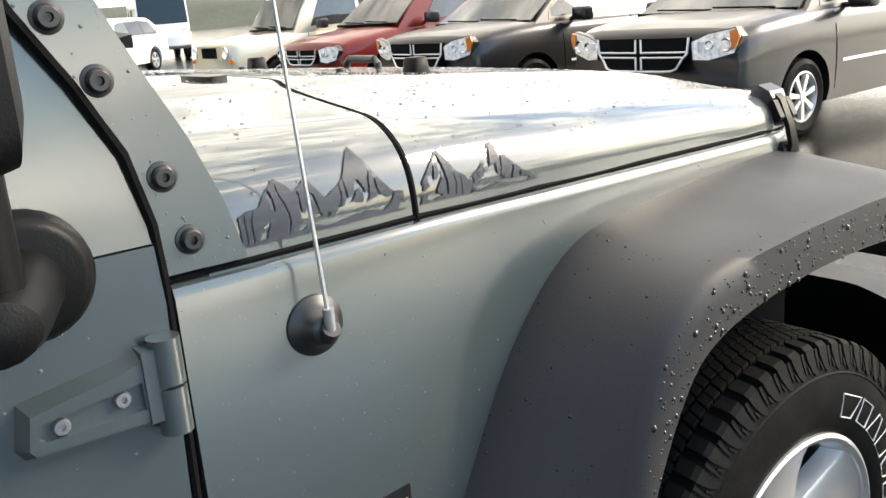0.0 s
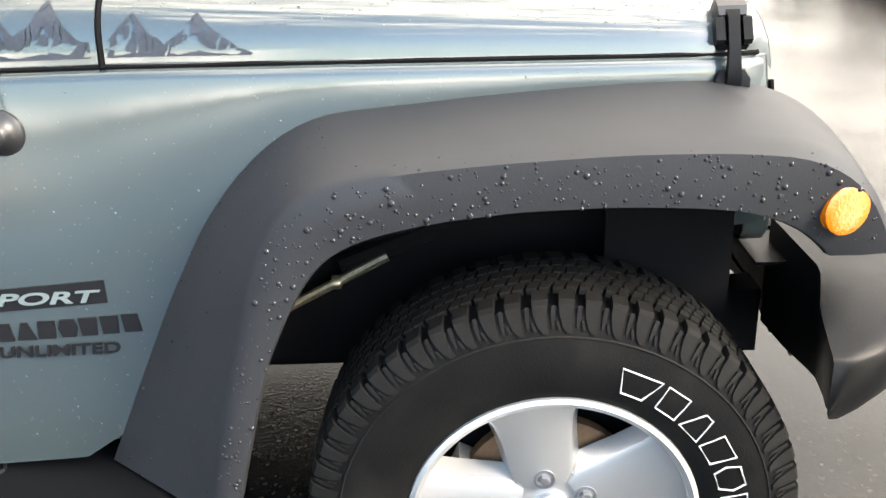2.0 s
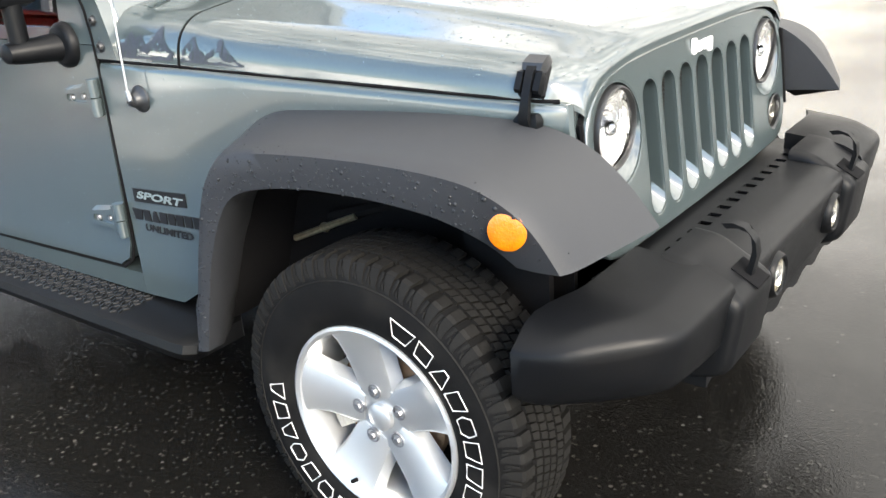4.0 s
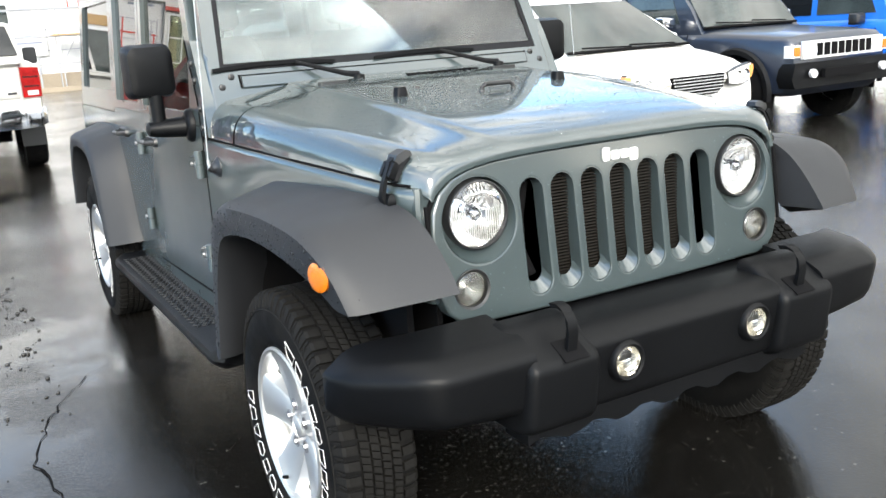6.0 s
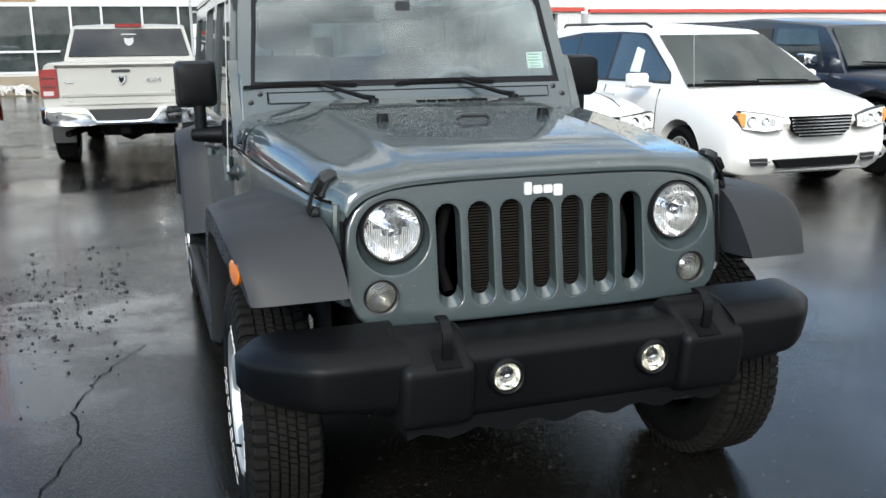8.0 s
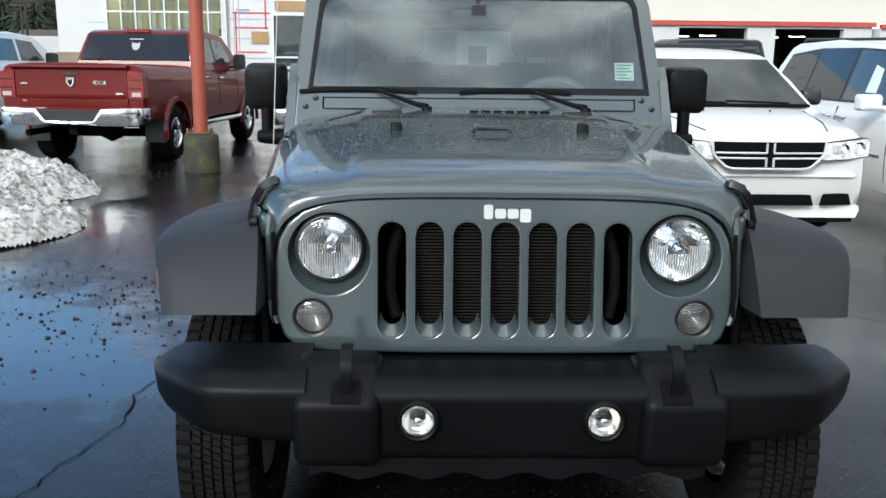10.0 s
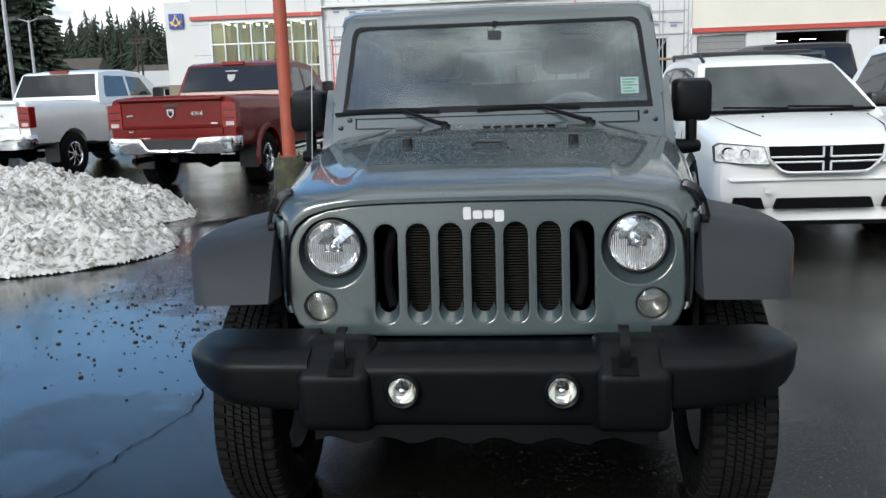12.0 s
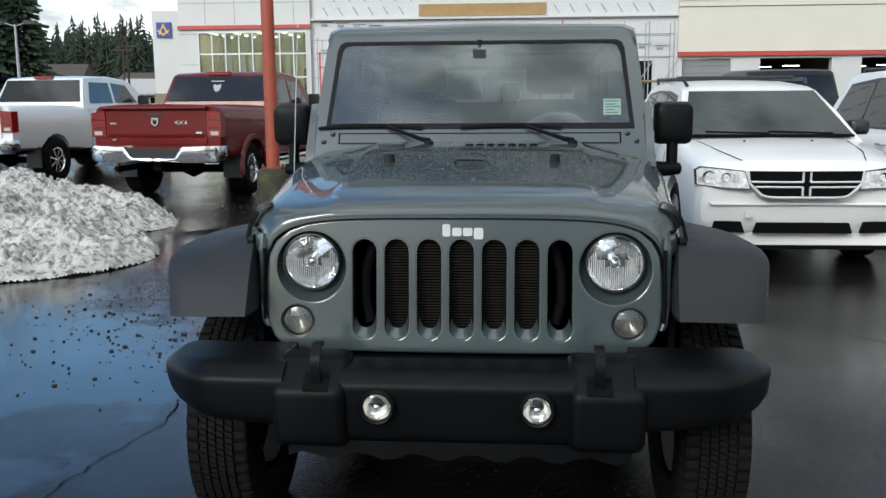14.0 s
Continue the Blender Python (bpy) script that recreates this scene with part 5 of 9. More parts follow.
def make_wheel():
    """Right-hand wheel about the origin, outer face towards -x; the axle along x."""
    w = thing("wheel", "", "")
    R = 0.398
    bm = B()
    wall = [(0.240, 0.104), (0.262, 0.112), (0.295, 0.1165), (0.328, 0.1145), (0.354, 0.108), (0.372, 0.102)]
    prof = [(0.222, -0.055), (0.228, -0.092)] + [(r, -x) for r, x in wall] + [(R - 0.012, -0.094), (R - 0.010, -0.080), (R - 0.010, 0.080), (R - 0.012, 0.094)] + wall[::-1] + [(0.225, 0.085)]
    lathe(bm, prof, (0, 0, 0), "x", 72)
    tyre = part("tyre", bm, RUBBER, w, "black all-terrain tyre with raised white outline marks", smooth=45)
    bm = B()
    lathe(bm, [(0.3425, -0.1105), (0.3445, -0.1128), (0.3465, -0.1100)], (0, 0, 0), "x", 72)
    N = 62
    for i in range(N):
        a = 2 * math.pi * i / N
        def P(da, r, x):
            return (x, r * math.cos(a + da), r * math.sin(a + da))
        def lug(rows):
            """Rows of start and end angle, radius, x, and the foot below and behind it."""
            loft(bm, [[P(d0, r0, x0), P(d1, r0, x0), P(d1, r1, x1), P(d0, r1, x1)] for d0, d1, r0, x0, r1, x1 in rows])
        for sx in (-1, 1):
            # shoulder lug that hooks over the side wall, with a short bar beside its foot
            lug([(-0.026, 0.034, R - 0.014, sx * 0.060, R, sx * 0.060), (-0.032, 0.028, R - 0.016, sx * 0.086, R - 0.001, sx * 0.090), (-0.034, 0.024, R - 0.020, sx * 0.092, R - 0.006, sx * 0.0985), (-0.032, 0.020, 0.375, sx * 0.099, 0.378, sx * 0.1035), (-0.018, 0.020, 0.358, sx * 0.104, 0.360, sx * 0.1095), (0.004, 0.026, 0.350, sx * 0.107, 0.351, sx * 0.1120)])
            lug([(0.040, 0.056, R - 0.020, sx * 0.094, R - 0.008, sx * 0.0975), (0.036, 0.052, 0.375, sx * 0.100, 0.376, sx * 0.1030), (0.038, 0.048, 0.358, sx * 0.105, 0.359, sx * 0.1085)])
            lug([(-0.046, -0.036, 0.368, sx * 0.1015, 0.369, sx * 0.1060), (-0.036, -0.024, 0.355, sx * 0.106, 0.356, sx * 0.1105)])
        # ribs round the crown, cut into blocks
        for x0, x1, sh in ((-0.053, -0.031, 0.0), (-0.024, -0.003, 0.035), (0.003, 0.024, 0.070), (0.031, 0.053, 0.02)):
            for e0, e1 in ((-0.044, -0.004), (0.004, 0.044)):
                d0, d1 = e0 + sh, e1 + sh
                loft(bm, [[P(d0, R - 0.016, x0), P(d0 + 0.018, R - 0.016, x1), P(d0 + 0.018, R + 0.001, x1), P(d0, R + 0.001, x0)], [P(d1, R - 0.016, x0), P(d1 + 0.018, R - 0.016, x1), P(d1 + 0.018, R + 0.001, x1), P(d1, R + 0.001, x0)]])
    tagged(part("tread", bm, TREAD, tyre, "blocky all-terrain tread", smooth=25), kind="stuff")
    # raised white outline marks standing in for the maker's lettering

    def mark(a0, wdt, shape):
        r0, r1 = 0.268, 0.309
        pts = []
        for u, v in shape:
            a, r = a0 - wdt * u, r0 + (r1 - r0) * v
            pts.append(Vector((-float(np.interp(r, [q for q, _ in wall], [q for _, q in wall])) - 0.0012, -r * math.cos(a), r * math.sin(a))))
        bm = B()
        tube(bm, pts, 0.0016, 5, closed=True)
        part("white_outline", bm, WHITE_PRINT, tyre, "white outlined mark on the side wall")

    for word, a_start in (((5, 0, 1, 2, 3, 4, 4, 0), 71), ((4, 4, 3, 2, 3, 1, 4, 1), 262)):
        a = a_start
        for ch in word:
            mark(radians(a), radians(12.5 if ch == 5 else 9.2), BLOCKS[ch])
            a -= 14.6 if ch == 5 else 11.3
    # rim
    bm = B()
    lathe(bm, [(0.238, -0.098), (0.236, -0.106), (0.229, -0.109), (0.221, -0.104), (0.215, -0.085), (0.207, -0.05), (0.205, 0.02), (0.20, 0.085)], (0, 0, 0), "x", 72)
    rim = part("rim", bm, ALLOY, w, "silver five-spoke alloy rim")
    # spokes
    bm = B()
    for k in range(5):
        a = radians(99 + 72 * k)
        ca, sa = math.cos(a), math.sin(a)
        def Q(r, t, x):
            return (x, -(r * ca - t * sa), r * sa + t * ca)
        rings = []
        for r, hw, xf in ((0.050, 0.036, -0.070), (0.075, 0.050, -0.072), (0.10, 0.052, -0.074), (0.15, 0.056, -0.082), (0.19, 0.063, -0.091), (0.213, 0.074, -0.098), (0.221, 0.080, -0.100)):
            rings.append([Q(r, -hw - 0.012, xf + 0.035), Q(r, -hw, xf + 0.004), Q(r, -hw + 0.008, xf), Q(r, hw - 0.008, xf), Q(r, hw, xf + 0.004), Q(r, hw + 0.012, xf + 0.035)])
        loft(bm, rings)
    lathe(bm, [(0.0, -0.066), (0.045, -0.066), (0.080, -0.068), (0.086, -0.056), (0.09, -0.04)], (0, 0, 0), "x", 40)
    spokes = part("spokes", bm, ALLOY, rim, "broad flat spokes", smooth=30)
    bm = B()
    lathe(bm, [(0.034, -0.064), (0.033, -0.076), (0.029, -0.079), (0, -0.081)], (0, 0, 0), "x", 28)
    part("centre_cap", bm, ALLOY, rim, "plain centre cap")
    for k in range(5):
        a = radians(99 + 72 * k)
        c = (0, -0.0645 * math.cos(a), 0.0645 * math.sin(a))
        bm = B()
        lathe(bm, [(0.019, -0.066), (0.0180, -0.0740), (0.0145, -0.0740), (0.0130, -0.066)], c, "x", 18)
        lathe(bm, [(0.0100, -0.066), (0.0100, -0.076), (0.0080, -0.080), (0.0, -0.081)], c, "x", 6)
        part("wheel_nut", bm, STEEL, rim, "steel wheel nut in its socket")
    bm = B()
    lathe(bm, [(0.055, -0.03), (0.150, -0.03), (0.151, -0.01), (0.055, -0.01)], (0, 0, 0), "x", 40, closed=True)
    disc = part("brake_disc", bm, DISC, w, "brown rusty brake disc")
    bm = B()
    rings = []
    for i in range(7):
        a = radians(150 + i * 10)
        rings.append([(x, -r * math.cos(a), r * math.sin(a)) for x, r in ((-0.052, 0.09), (-0.055, 0.17), (0.01, 0.17), (0.01, 0.09))])
    loft(bm, rings)
    part("brake_caliper", bevel(bm, 0.006), CALIPER, disc, "pale cast brake caliper")
    bm = B()
    a = radians(247)
    tube(bm, [(-0.085, -0.206 * math.cos(a), 0.206 * math.sin(a)), (-0.110, -0.196 * math.cos(a), 0.196 * math.sin(a))], 0.0055, 8)
    part("valve_stem", bm, GAP, rim)
    bm = B()
    lathe(bm, [(0.198, 0.02), (0.0, 0.03)], (0, 0, 0), "x", 32)
    part("backing_plate", bm, BLACK, w)
    return w


wheel = make_wheel()
wheel.parent = jeep
wheel.matrix_basis = pose(-0.795, 0.011, 0.383)
for x, y, rz, rx in ((-0.795, 2.955, 0, 35), (0.795, 0.010, 180, 20), (0.795, 2.955, 180, 70)):
    w = copy_thing(wheel, pose(x, y, 0.383, 0, 0, rz) @ pose(0, 0, 0, rx, 0, 0))
    w.parent = jeep

# ---- badges and mountain decal on the side ----
def text_part(name, body, size, y, z, material, parent, label, depth=0.0012, slant=0.0, stretch=1.0):
    """Raised letters of the built-in font on the flat right-hand side of the body."""
    cu = bpy.data.curves.new(name, "FONT")
    cu.body, cu.size, cu.extrude, cu.shear, cu.offset = body, size, depth, slant, size * 0.022
    tmp = new(name, cu)
    dg = bpy.context.evaluated_depsgraph_get()
    me = bpy.data.meshes.new_from_object(tmp.evaluated_get(dg))
    bpy.data.objects.remove(tmp)
    bpy.data.curves.remove(cu)
    for v in me.vertices:
        x, h, d = v.co
        yy = y - x * stretch
        v.co = (-(side_x(yy) + 0.0055) - d, yy, z + h)
    me.materials.clear()
    me.materials.append(material)
    ob = new(name, me)
    ob.parent = parent
    return tagged(ob, label)


bm = B()
prism(bm, [(0.932, 0.736), (0.932, 0.774), (0.713, 0.785), (0.713, 0.746)], "x", lambda y, z: -(side_x(y) - 0.001), lambda y, z: -(side_x(y) + 0.004))
badge = part("trim_badge", bm, BLACK_PRINT, jeep, "black trim badge with silver letters", smooth=0)
text_part("badge_letters", "SPORT", 0.029, 0.918, 0.7495, mat("badge_silver", (0.16, 0.20, 0.205), 0.4, 0.3), badge, "silver letters", 0.001, 0.25, 2.15)
# model name as plain slanted blocks, then the readable line
for i in range(8):
    bm = B()
    z = 0.683 + i * 0.0012
    wd = 0.046 if i == 0 else 0.031
    y = 0.952 - (i * 0.0345 + (0.014 if i else 0))
    prism(bm, [(y - wd * u, z + 0.031 * v) for u, v in BLOCKS[(5, 0, 1, 2, 3, 4, 4, 0)[i]]], "x", lambda y, z: -(side_x(y) - 0.001), lambda y, z: -(side_x(y) + 0.004))
    part("model_badge", bm, BLACK_PRINT, jeep, "black block badge", smooth=0)
text_part("variant_badge", "UNLIMITED", 0.028, 0.905, 0.656, BLACK_PRINT, jeep, "black letters on the fender", 0.001, 0.12, 1.39)


def hood_side(y, z, off, s=-1):
    """Point on the side of hood or cowl at height z."""
    halfp = hood_ring(y, side_x(y), seam_z(y) + 0.003, crown_z(y), 1.0)
    zs = [p[1] for p in reversed(halfp)]
    xs = [p[0] for p in reversed(halfp)]
    return (s * (float(np.interp(z, zs, xs)) + off * 0.8), y, z + off * 0.5)


def decal(name, y0, y1, peaks, label, s=-1):
    """A mountain range print of grey vinyl, with snow faces and gullies cut out of it, on the curved panel."""
    top = lerp_table(sorted(peaks))
    n, m = 150, 40
    lo = lambda y: seam_z(y) + 0.012
    grid = []
    for i in range(n + 1):
        y = y0 + (y1 - y0) * i / n
        t = max(top(y) + 0.004 * noise.noise((y * 60, 0, 3.3)), lo(y) + 0.002)
        grid.append([(y, lo(y) + (t - lo(y)) * j / m) for j in range(m + 1)])

    def snow(y, z):
        """True where the vinyl is cut away: gullies that run down from the peaks into broad fields."""
        rel = (z - lo(y)) / max(top(y) - lo(y), 0.01)
        if rel < 0.10 or rel > 0.96:
            return False
        w = y + 0.012 * noise.noise((y * 30, z * 30, 1.7))
        gully = noise.noise((w * 62 + z * 20, z * 17 - y * 8, 5.1))
        field = noise.noise((w * 26, z * 42, 9.4))
        return abs(gully) < 0.10 * (1.5 - rel) or (0.12 < rel < 0.55 and field > 0.14)

    bm = B()
    vs = [[bm.verts.new(hood_side(y, z, 0.0026, s)) for y, z in col] for col in grid]
    for i in range(n):
        for j in range(m):
            y, z = grid[i][j]
            if not snow(y, z + 0.001):
                bm.faces.new((vs[i][j], vs[i + 1][j], vs[i + 1][j + 1], vs[i][j + 1]))
    bmesh.ops.delete(bm, geom=[v for v in bm.verts if not v.link_faces], context="VERTS")
    return part(name, bm, DECAL_DARK, jeep, label)


for s in (-1, 1):
    decal("mountain_decal", 0.888, 0.672, [(0.89, 1.165), (0.862, 1.172), (0.838, 1.198), (0.818, 1.178), (0.800, 1.192), (0.780, 1.165), (0.752, 1.182), (0.728, 1.212), (0.706, 1.178), (0.688, 1.158), (0.670, 1.150)], "blue-grey mountain range print on the cowl side", s)
for s in (-1, 1):
    decal("mountain_decal", 0.648, 0.435, [(0.65, 1.150), (0.628, 1.168), (0.606, 1.192), (0.585, 1.160), (0.565, 1.145), (0.545, 1.158), (0.515, 1.186), (0.490, 1.158), (0.462, 1.140), (0.434, 1.122)], "blue-grey mountain range print on the hood side", s)

# ---- rain drops: small flattened beads on paint and flares ----
WATER = bpy.data.materials.new("rain_water")
WATER.use_nodes = True
wb_ = WATER.node_tree.nodes["Principled BSDF"]
wb_.inputs["Base Color"].default_value, wb_.inputs["Roughness"].default_value = (0.97, 0.98, 0.99, 1), 0.0
wb_.inputs["Transmission Weight"].default_value, wb_.inputs["IOR"].default_value = 1.0, 1.33
# opaque beads; pale colour stands in for sky light bent through the drops
PALE_WATER = mat("opaque_pale_drop", (0.085, 0.107, 0.115), 0.06, var=0.2, spec=0.3)
DARK_DROP = mat("opaque_dark_drop", (0.014, 0.0145, 0.016), 0.06, var=0.2, spec=0.2)
drng = random.Random(11)


def bead(bm, p, nrm, r):
    """One flattened drop with its base on the surface."""
    n = Vector(nrm).normalized()
    u = n.cross(Vector((0.3, 0.2, 0.9))).normalized()
    v = n.cross(u)
    c = Vector(p)
    top = bm.verts.new(c + n * r * 0.62)
    lo = [bm.verts.new(c + (u * math.cos(a) + v * math.sin(a)) * r) for a in [2 * math.pi * i / 6 for i in range(6)]]
    hi = [bm.verts.new(c + n * r * 0.45 + (u * math.cos(a) + v * math.sin(a)) * r * 0.68) for a in [2 * math.pi * i / 6 for i in range(6)]]
    for i in range(6):
        j = (i + 1) % 6
        bm.faces.new((lo[i], lo[j], hi[j], hi[i]))
        bm.faces.new((hi[i], hi[j], top))


def drop_size():
    return min(0.0010 + drng.expovariate(1 / 0.0006), 0.0034)


def beads_on(name, ob, count, keep, label, grow=1.0, water=None):
    """Scatters beads over the faces of ob that keep() accepts, evenly by area."""
    me = ob.data
    tris = []
    for f in me.polygons:
        if keep(f.center, f.normal):
            vs = [me.vertices[i].co for i in f.vertices]
            for k in range(1, len(vs) - 1):
                tris.append((vs[0], vs[k], vs[k + 1], f.normal.copy()))
    area = np.cumsum([0.5 * ((b - a).cross(c - a)).length for a, b, c, _ in tris])
    bm = B()
    for _ in range(count):
        a, b, c, nr = tris[int(np.searchsorted(area, drng.random() * area[-1]))]
        u, v = drng.random(), drng.random()
        if u + v > 1:
            u, v = 1 - u, 1 - v
        bead(bm, a + (b - a) * u + (c - a) * v, nr, drop_size() * grow)
    return tagged(part(name, bm, water or WATER, ob, label, smooth=60), kind="stuff")


fender_r = [o for o in jeep.children if o.name.startswith("front_fender") and o.data.vertices[1].co.x < 0][0]
flare_r = [o for o in jeep.children if o.name.startswith("fender_flare") and o.data.vertices[1].co.x < 0][0]
door_r = [o for o in jeep.children if o.name.startswith("front_door") and o.data.vertices[1].co.x < 0][0]
bracket_r = [o for o in jeep.children if o.name.startswith("windscreen_bracket") and o.data.vertices[1].co.x < 0][0]
beads_on("rain_bead", fender_r, 420, lambda c, n: n.x < -0.6, "rain drops on the fender", 0.6, PALE_WATER)
beads_on("rain_bead", flare_r, 30, lambda c, n: n.x < -0.8 and c.x < -0.90, "rain drops on the flare lip", 1.1)
beads_on("rain_bead", flare_r, 340, lambda c, n: n.x < -0.8 and c.x < -0.90, "grey rain drops on the flare lip", 1.6, DARK_DROP)
beads_on("rain_bead", flare_r, 200, lambda c, n: n.x < -0.25 and n.z > -0.2, "rain drops on the flare", 0.9, DARK_DROP)
beads_on("rain_bead", door_r, 280, lambda c, n: n.x < -0.8 and c.y < 1.6, "rain drops on the door", 0.75, PALE_WATER)
beads_on("rain_bead", bracket_r, 120, lambda c, n: n.x < -0.8, "rain drops on the bracket", 0.75, PALE_WATER)
beads_on("rain_bead", hood, 7000, lambda c, n: n.z > 0.4, "rain drops beaded on the hood", 0.8)
beads_on("rain_bead", hood, 1300, lambda c, n: n.z > 0.5, "pale rain drops on the hood", 0.95, PALE_WATER)
beads_on("rain_bead", cowl, 500, lambda c, n: n.z > 0.2, "rain drops beaded on the cowl")
beads_on("rain_bead", bumper, 40, lambda c, n: n.y < -0.3, "rain drops on the bumper")
beads_on("rain_bead", grille, 200, lambda c, n: n.y < -0.8, "rain drops on the grille", 0.7, PALE_WATER)


# ---- other vehicles on the lot; each is built nose at y = 0, pointing to -y ----
def car_wheel(parent, x, y, r, wd, spokes, metal, hub=0.62):
    s = -1 if x < 0 else 1
    bm = B()
    a = r * hub
    lathe(bm, [(a, -s * 0.02), (a + 0.01, s * wd * 0.42), (r * 0.85, s * wd * 0.5), (r * 0.96, s * wd * 0.42), (r, s * wd * 0.25), (r, -s * wd * 0.5), (a, -s * wd * 0.5)], (x - s * wd * 0.5, y, r), "x", 36)
    w = part("wheel", bm, RUBBER, parent, "black tyre on a bright rim")
    bm = B()
    xo = x - s * wd * 0.12
    lathe(bm, [(a + 0.012, xo + s * 0.012 - x), (a, xo + s * 0.016 - x), (a * 0.93, xo - s * 0.01 - x), (a * 0.90, xo - s * 0.06 - x)], (x, y, r), "x", 36)
    for k in range(spokes):
        t = 2 * math.pi * k / spokes + 0.3
        c, q = math.cos(t), math.sin(t)
        hw = 0.55 * a / max(spokes, 5) * (1.0 if spokes > 7 else 1.5)
        loft(bm, [[(xo + s * dx, y + rr * c - h * q, r + rr * q + h * c) for h, dx in ((-hw * f, -0.03), (-hw * f * 0.8, 0.006), (hw * f * 0.8, 0.006), (hw * f, -0.03))] for rr, f in ((a * 0.12, 0.8), (a * 0.5, 1.0), (a * 0.95, 1.35))])
    lathe(bm, [(0, s * 0.014), (a * 0.2, s * 0.012), (a * 0.26, -s * 0.02)], (xo, y, r), "x", 18)
    part("rim", bm, metal, w, "bright spoked rim")
    bm = B()
    lathe(bm, [(a * 0.95, -s * 0.05), (0, -s * 0.05)], (xo, y, r), "x", 24)
    part("brake_disc", bm, BLACK, w)


def pane_on(name, pts, fx, out, material, parent, label=""):
    """A window pane of polygon (y, z) laid on the side surface fx, proud by out on the side of its sign."""
    bm = B()
    prism(bm, pts, "x", lambda y, z: fx(y, z) - out * 0.5, lambda y, z: fx(y, z) + out)
    return part(name, bm, material, parent, label)


def make_car(name, label, m, S, group=""):
    """A car from its spec: top line of the lower body, plan widths, greenhouse corners, wheels and colours."""
    e = thing(name, label, S.get("cat", "car"), m, group)
    kn = S.get("k", 0.165)
    L, W, paint, zb = S["L"], S["W"] / 2, S["paint"], S.get("sill", 0.26)
    top = lerp_table(S["top"])
    wid = lerp_table(S.get("plan") or [(0, 0.90), (0.06, 0.94), (0.2, 0.965), (0.55, 0.99), (1.0, 1.0), (L - 0.7, 1.0), (L - 0.2, 0.96), (L - 0.05, 0.93), (L, 0.89)])
    bot = lerp_table(S.get("bot") or [(0, zb + 0.10), (0.12, zb - 0.02), (0.5, zb - 0.04), (L - 0.5, zb), (L - 0.1, zb + 0.08), (L, zb + 0.14)])
    bm = B()
    ys = sorted({round(float(q), 3) for q in (0, 0.02, 0.06, 0.12, 0.2, 0.35, 0.55, 0.8, L - 0.7, L - 0.4, L - 0.2, L - 0.1, L - 0.05, L - 0.02, L, *[y for y, _ in S["top"]], *np.linspace(0.8, L - 0.7, 9))})
    rings = []
    for y in ys:
        w, zt, z0 = W * wid(y), top(y), bot(y)
        h = zt - z0
        half = [(w * 0.80, z0), (w * 0.965, z0 + 0.05), (w * 0.99, z0 + 0.2 * h), (w, z0 + 0.45 * h), (w * 0.995, z0 + 0.68 * h), (w * 0.975, zt - 0.14 * h), (w * 0.945, zt - 0.05 * h), (w * 0.88, zt - 0.012 * h), (w * 0.6, zt + 0.012), (0, zt + 0.02)]
        rings.append([(-x, y, z) for x, z in half] + [(x, y, z) for x, z in reversed(half[:-1])])
    rings = [[(x, y + kn * x * x * max(0.0, 1 - y / 0.9) ** 1.5, z) for x, y, z in r_] for r_ in rings]
    loft(bm, rings)
    body = part("body", bm, paint, e, S.get("body_label", ""), smooth=48)
    cutter = B()
    r = S["r"]
    for yw in (S["w1"], S["w2"]):
        for s in (-1, 1):
            lathe(cutter, [(0, 0), (r + 0.055, 0), (r + 0.055, s * 0.5), (0, s * 0.5)], (s * (W - 0.27), yw, r + 0.01), "x", 32)
    cut(body, cutter)
    bm = B()
    box(bm, -(W - 0.28), W - 0.28, 0.35, L - 0.35, zb + 0.02, zb + 0.35)
    part("underbody", bm, BLACK, e)
    for yw in (S["w1"], S["w2"]):
        for s in (-1, 1):
            car_wheel(e, s * (W - 0.015), yw, r, S.get("tyre", 0.22), S.get("spokes", 5), S.get("rim", ALLOY), S.get("hub", 0.62))
            if S.get("arch"):
                bm = B()
                rr = r + 0.055
                prof = [[(s * (W - 0.03), yw + q * math.cos(a), r + 0.01 + q * math.sin(a)) for q in (rr - 0.005,)] + [(s * (W + 0.02), yw + (rr - 0.005) * math.cos(a), r + 0.01 + (rr - 0.005) * math.sin(a)), (s * (W + 0.02), yw + (rr + 0.05) * math.cos(a), r + 0.01 + (rr + 0.05) * math.sin(a)), (s * (W - 0.03), yw + (rr + 0.07) * math.cos(a), r + 0.01 + (rr + 0.07) * math.sin(a))] for a in [radians(-8 + 196 * i / 16) for i in range(17)]]
                loft(bm, prof)
                part("arch_trim", bm, S["arch"], e)
    # greenhouse
    (ya, za), (yt, zt), (yr, zr), (yd, zd) = S["cab"]
    wb, wr = W * S.get("wb", 0.95), W * S.get("wr", 0.72)
    zlo = min(za, zd) - 0.04
    hh = max(zt, zr) - zlo
    fx = lambda y, z: wb + (wr - wb) * min(max((z - zlo) / hh, 0), 1)
    bm = B()
    rings = []
    prof = [(ya, za - 0.03), (ya + (yt - ya) * 0.5, za + (zt - za) * 0.53), (yt, zt - 0.015), (yt + 0.12, zt + 0.012), ((yt + yr) / 2, max(zt, zr) + 0.035), (yr - 0.12, zr + 0.012), (yr, zr - 0.02), (yr + (yd - yr) * 0.5, zr + (zd - zr) * 0.48), (yd, zd - 0.03)]
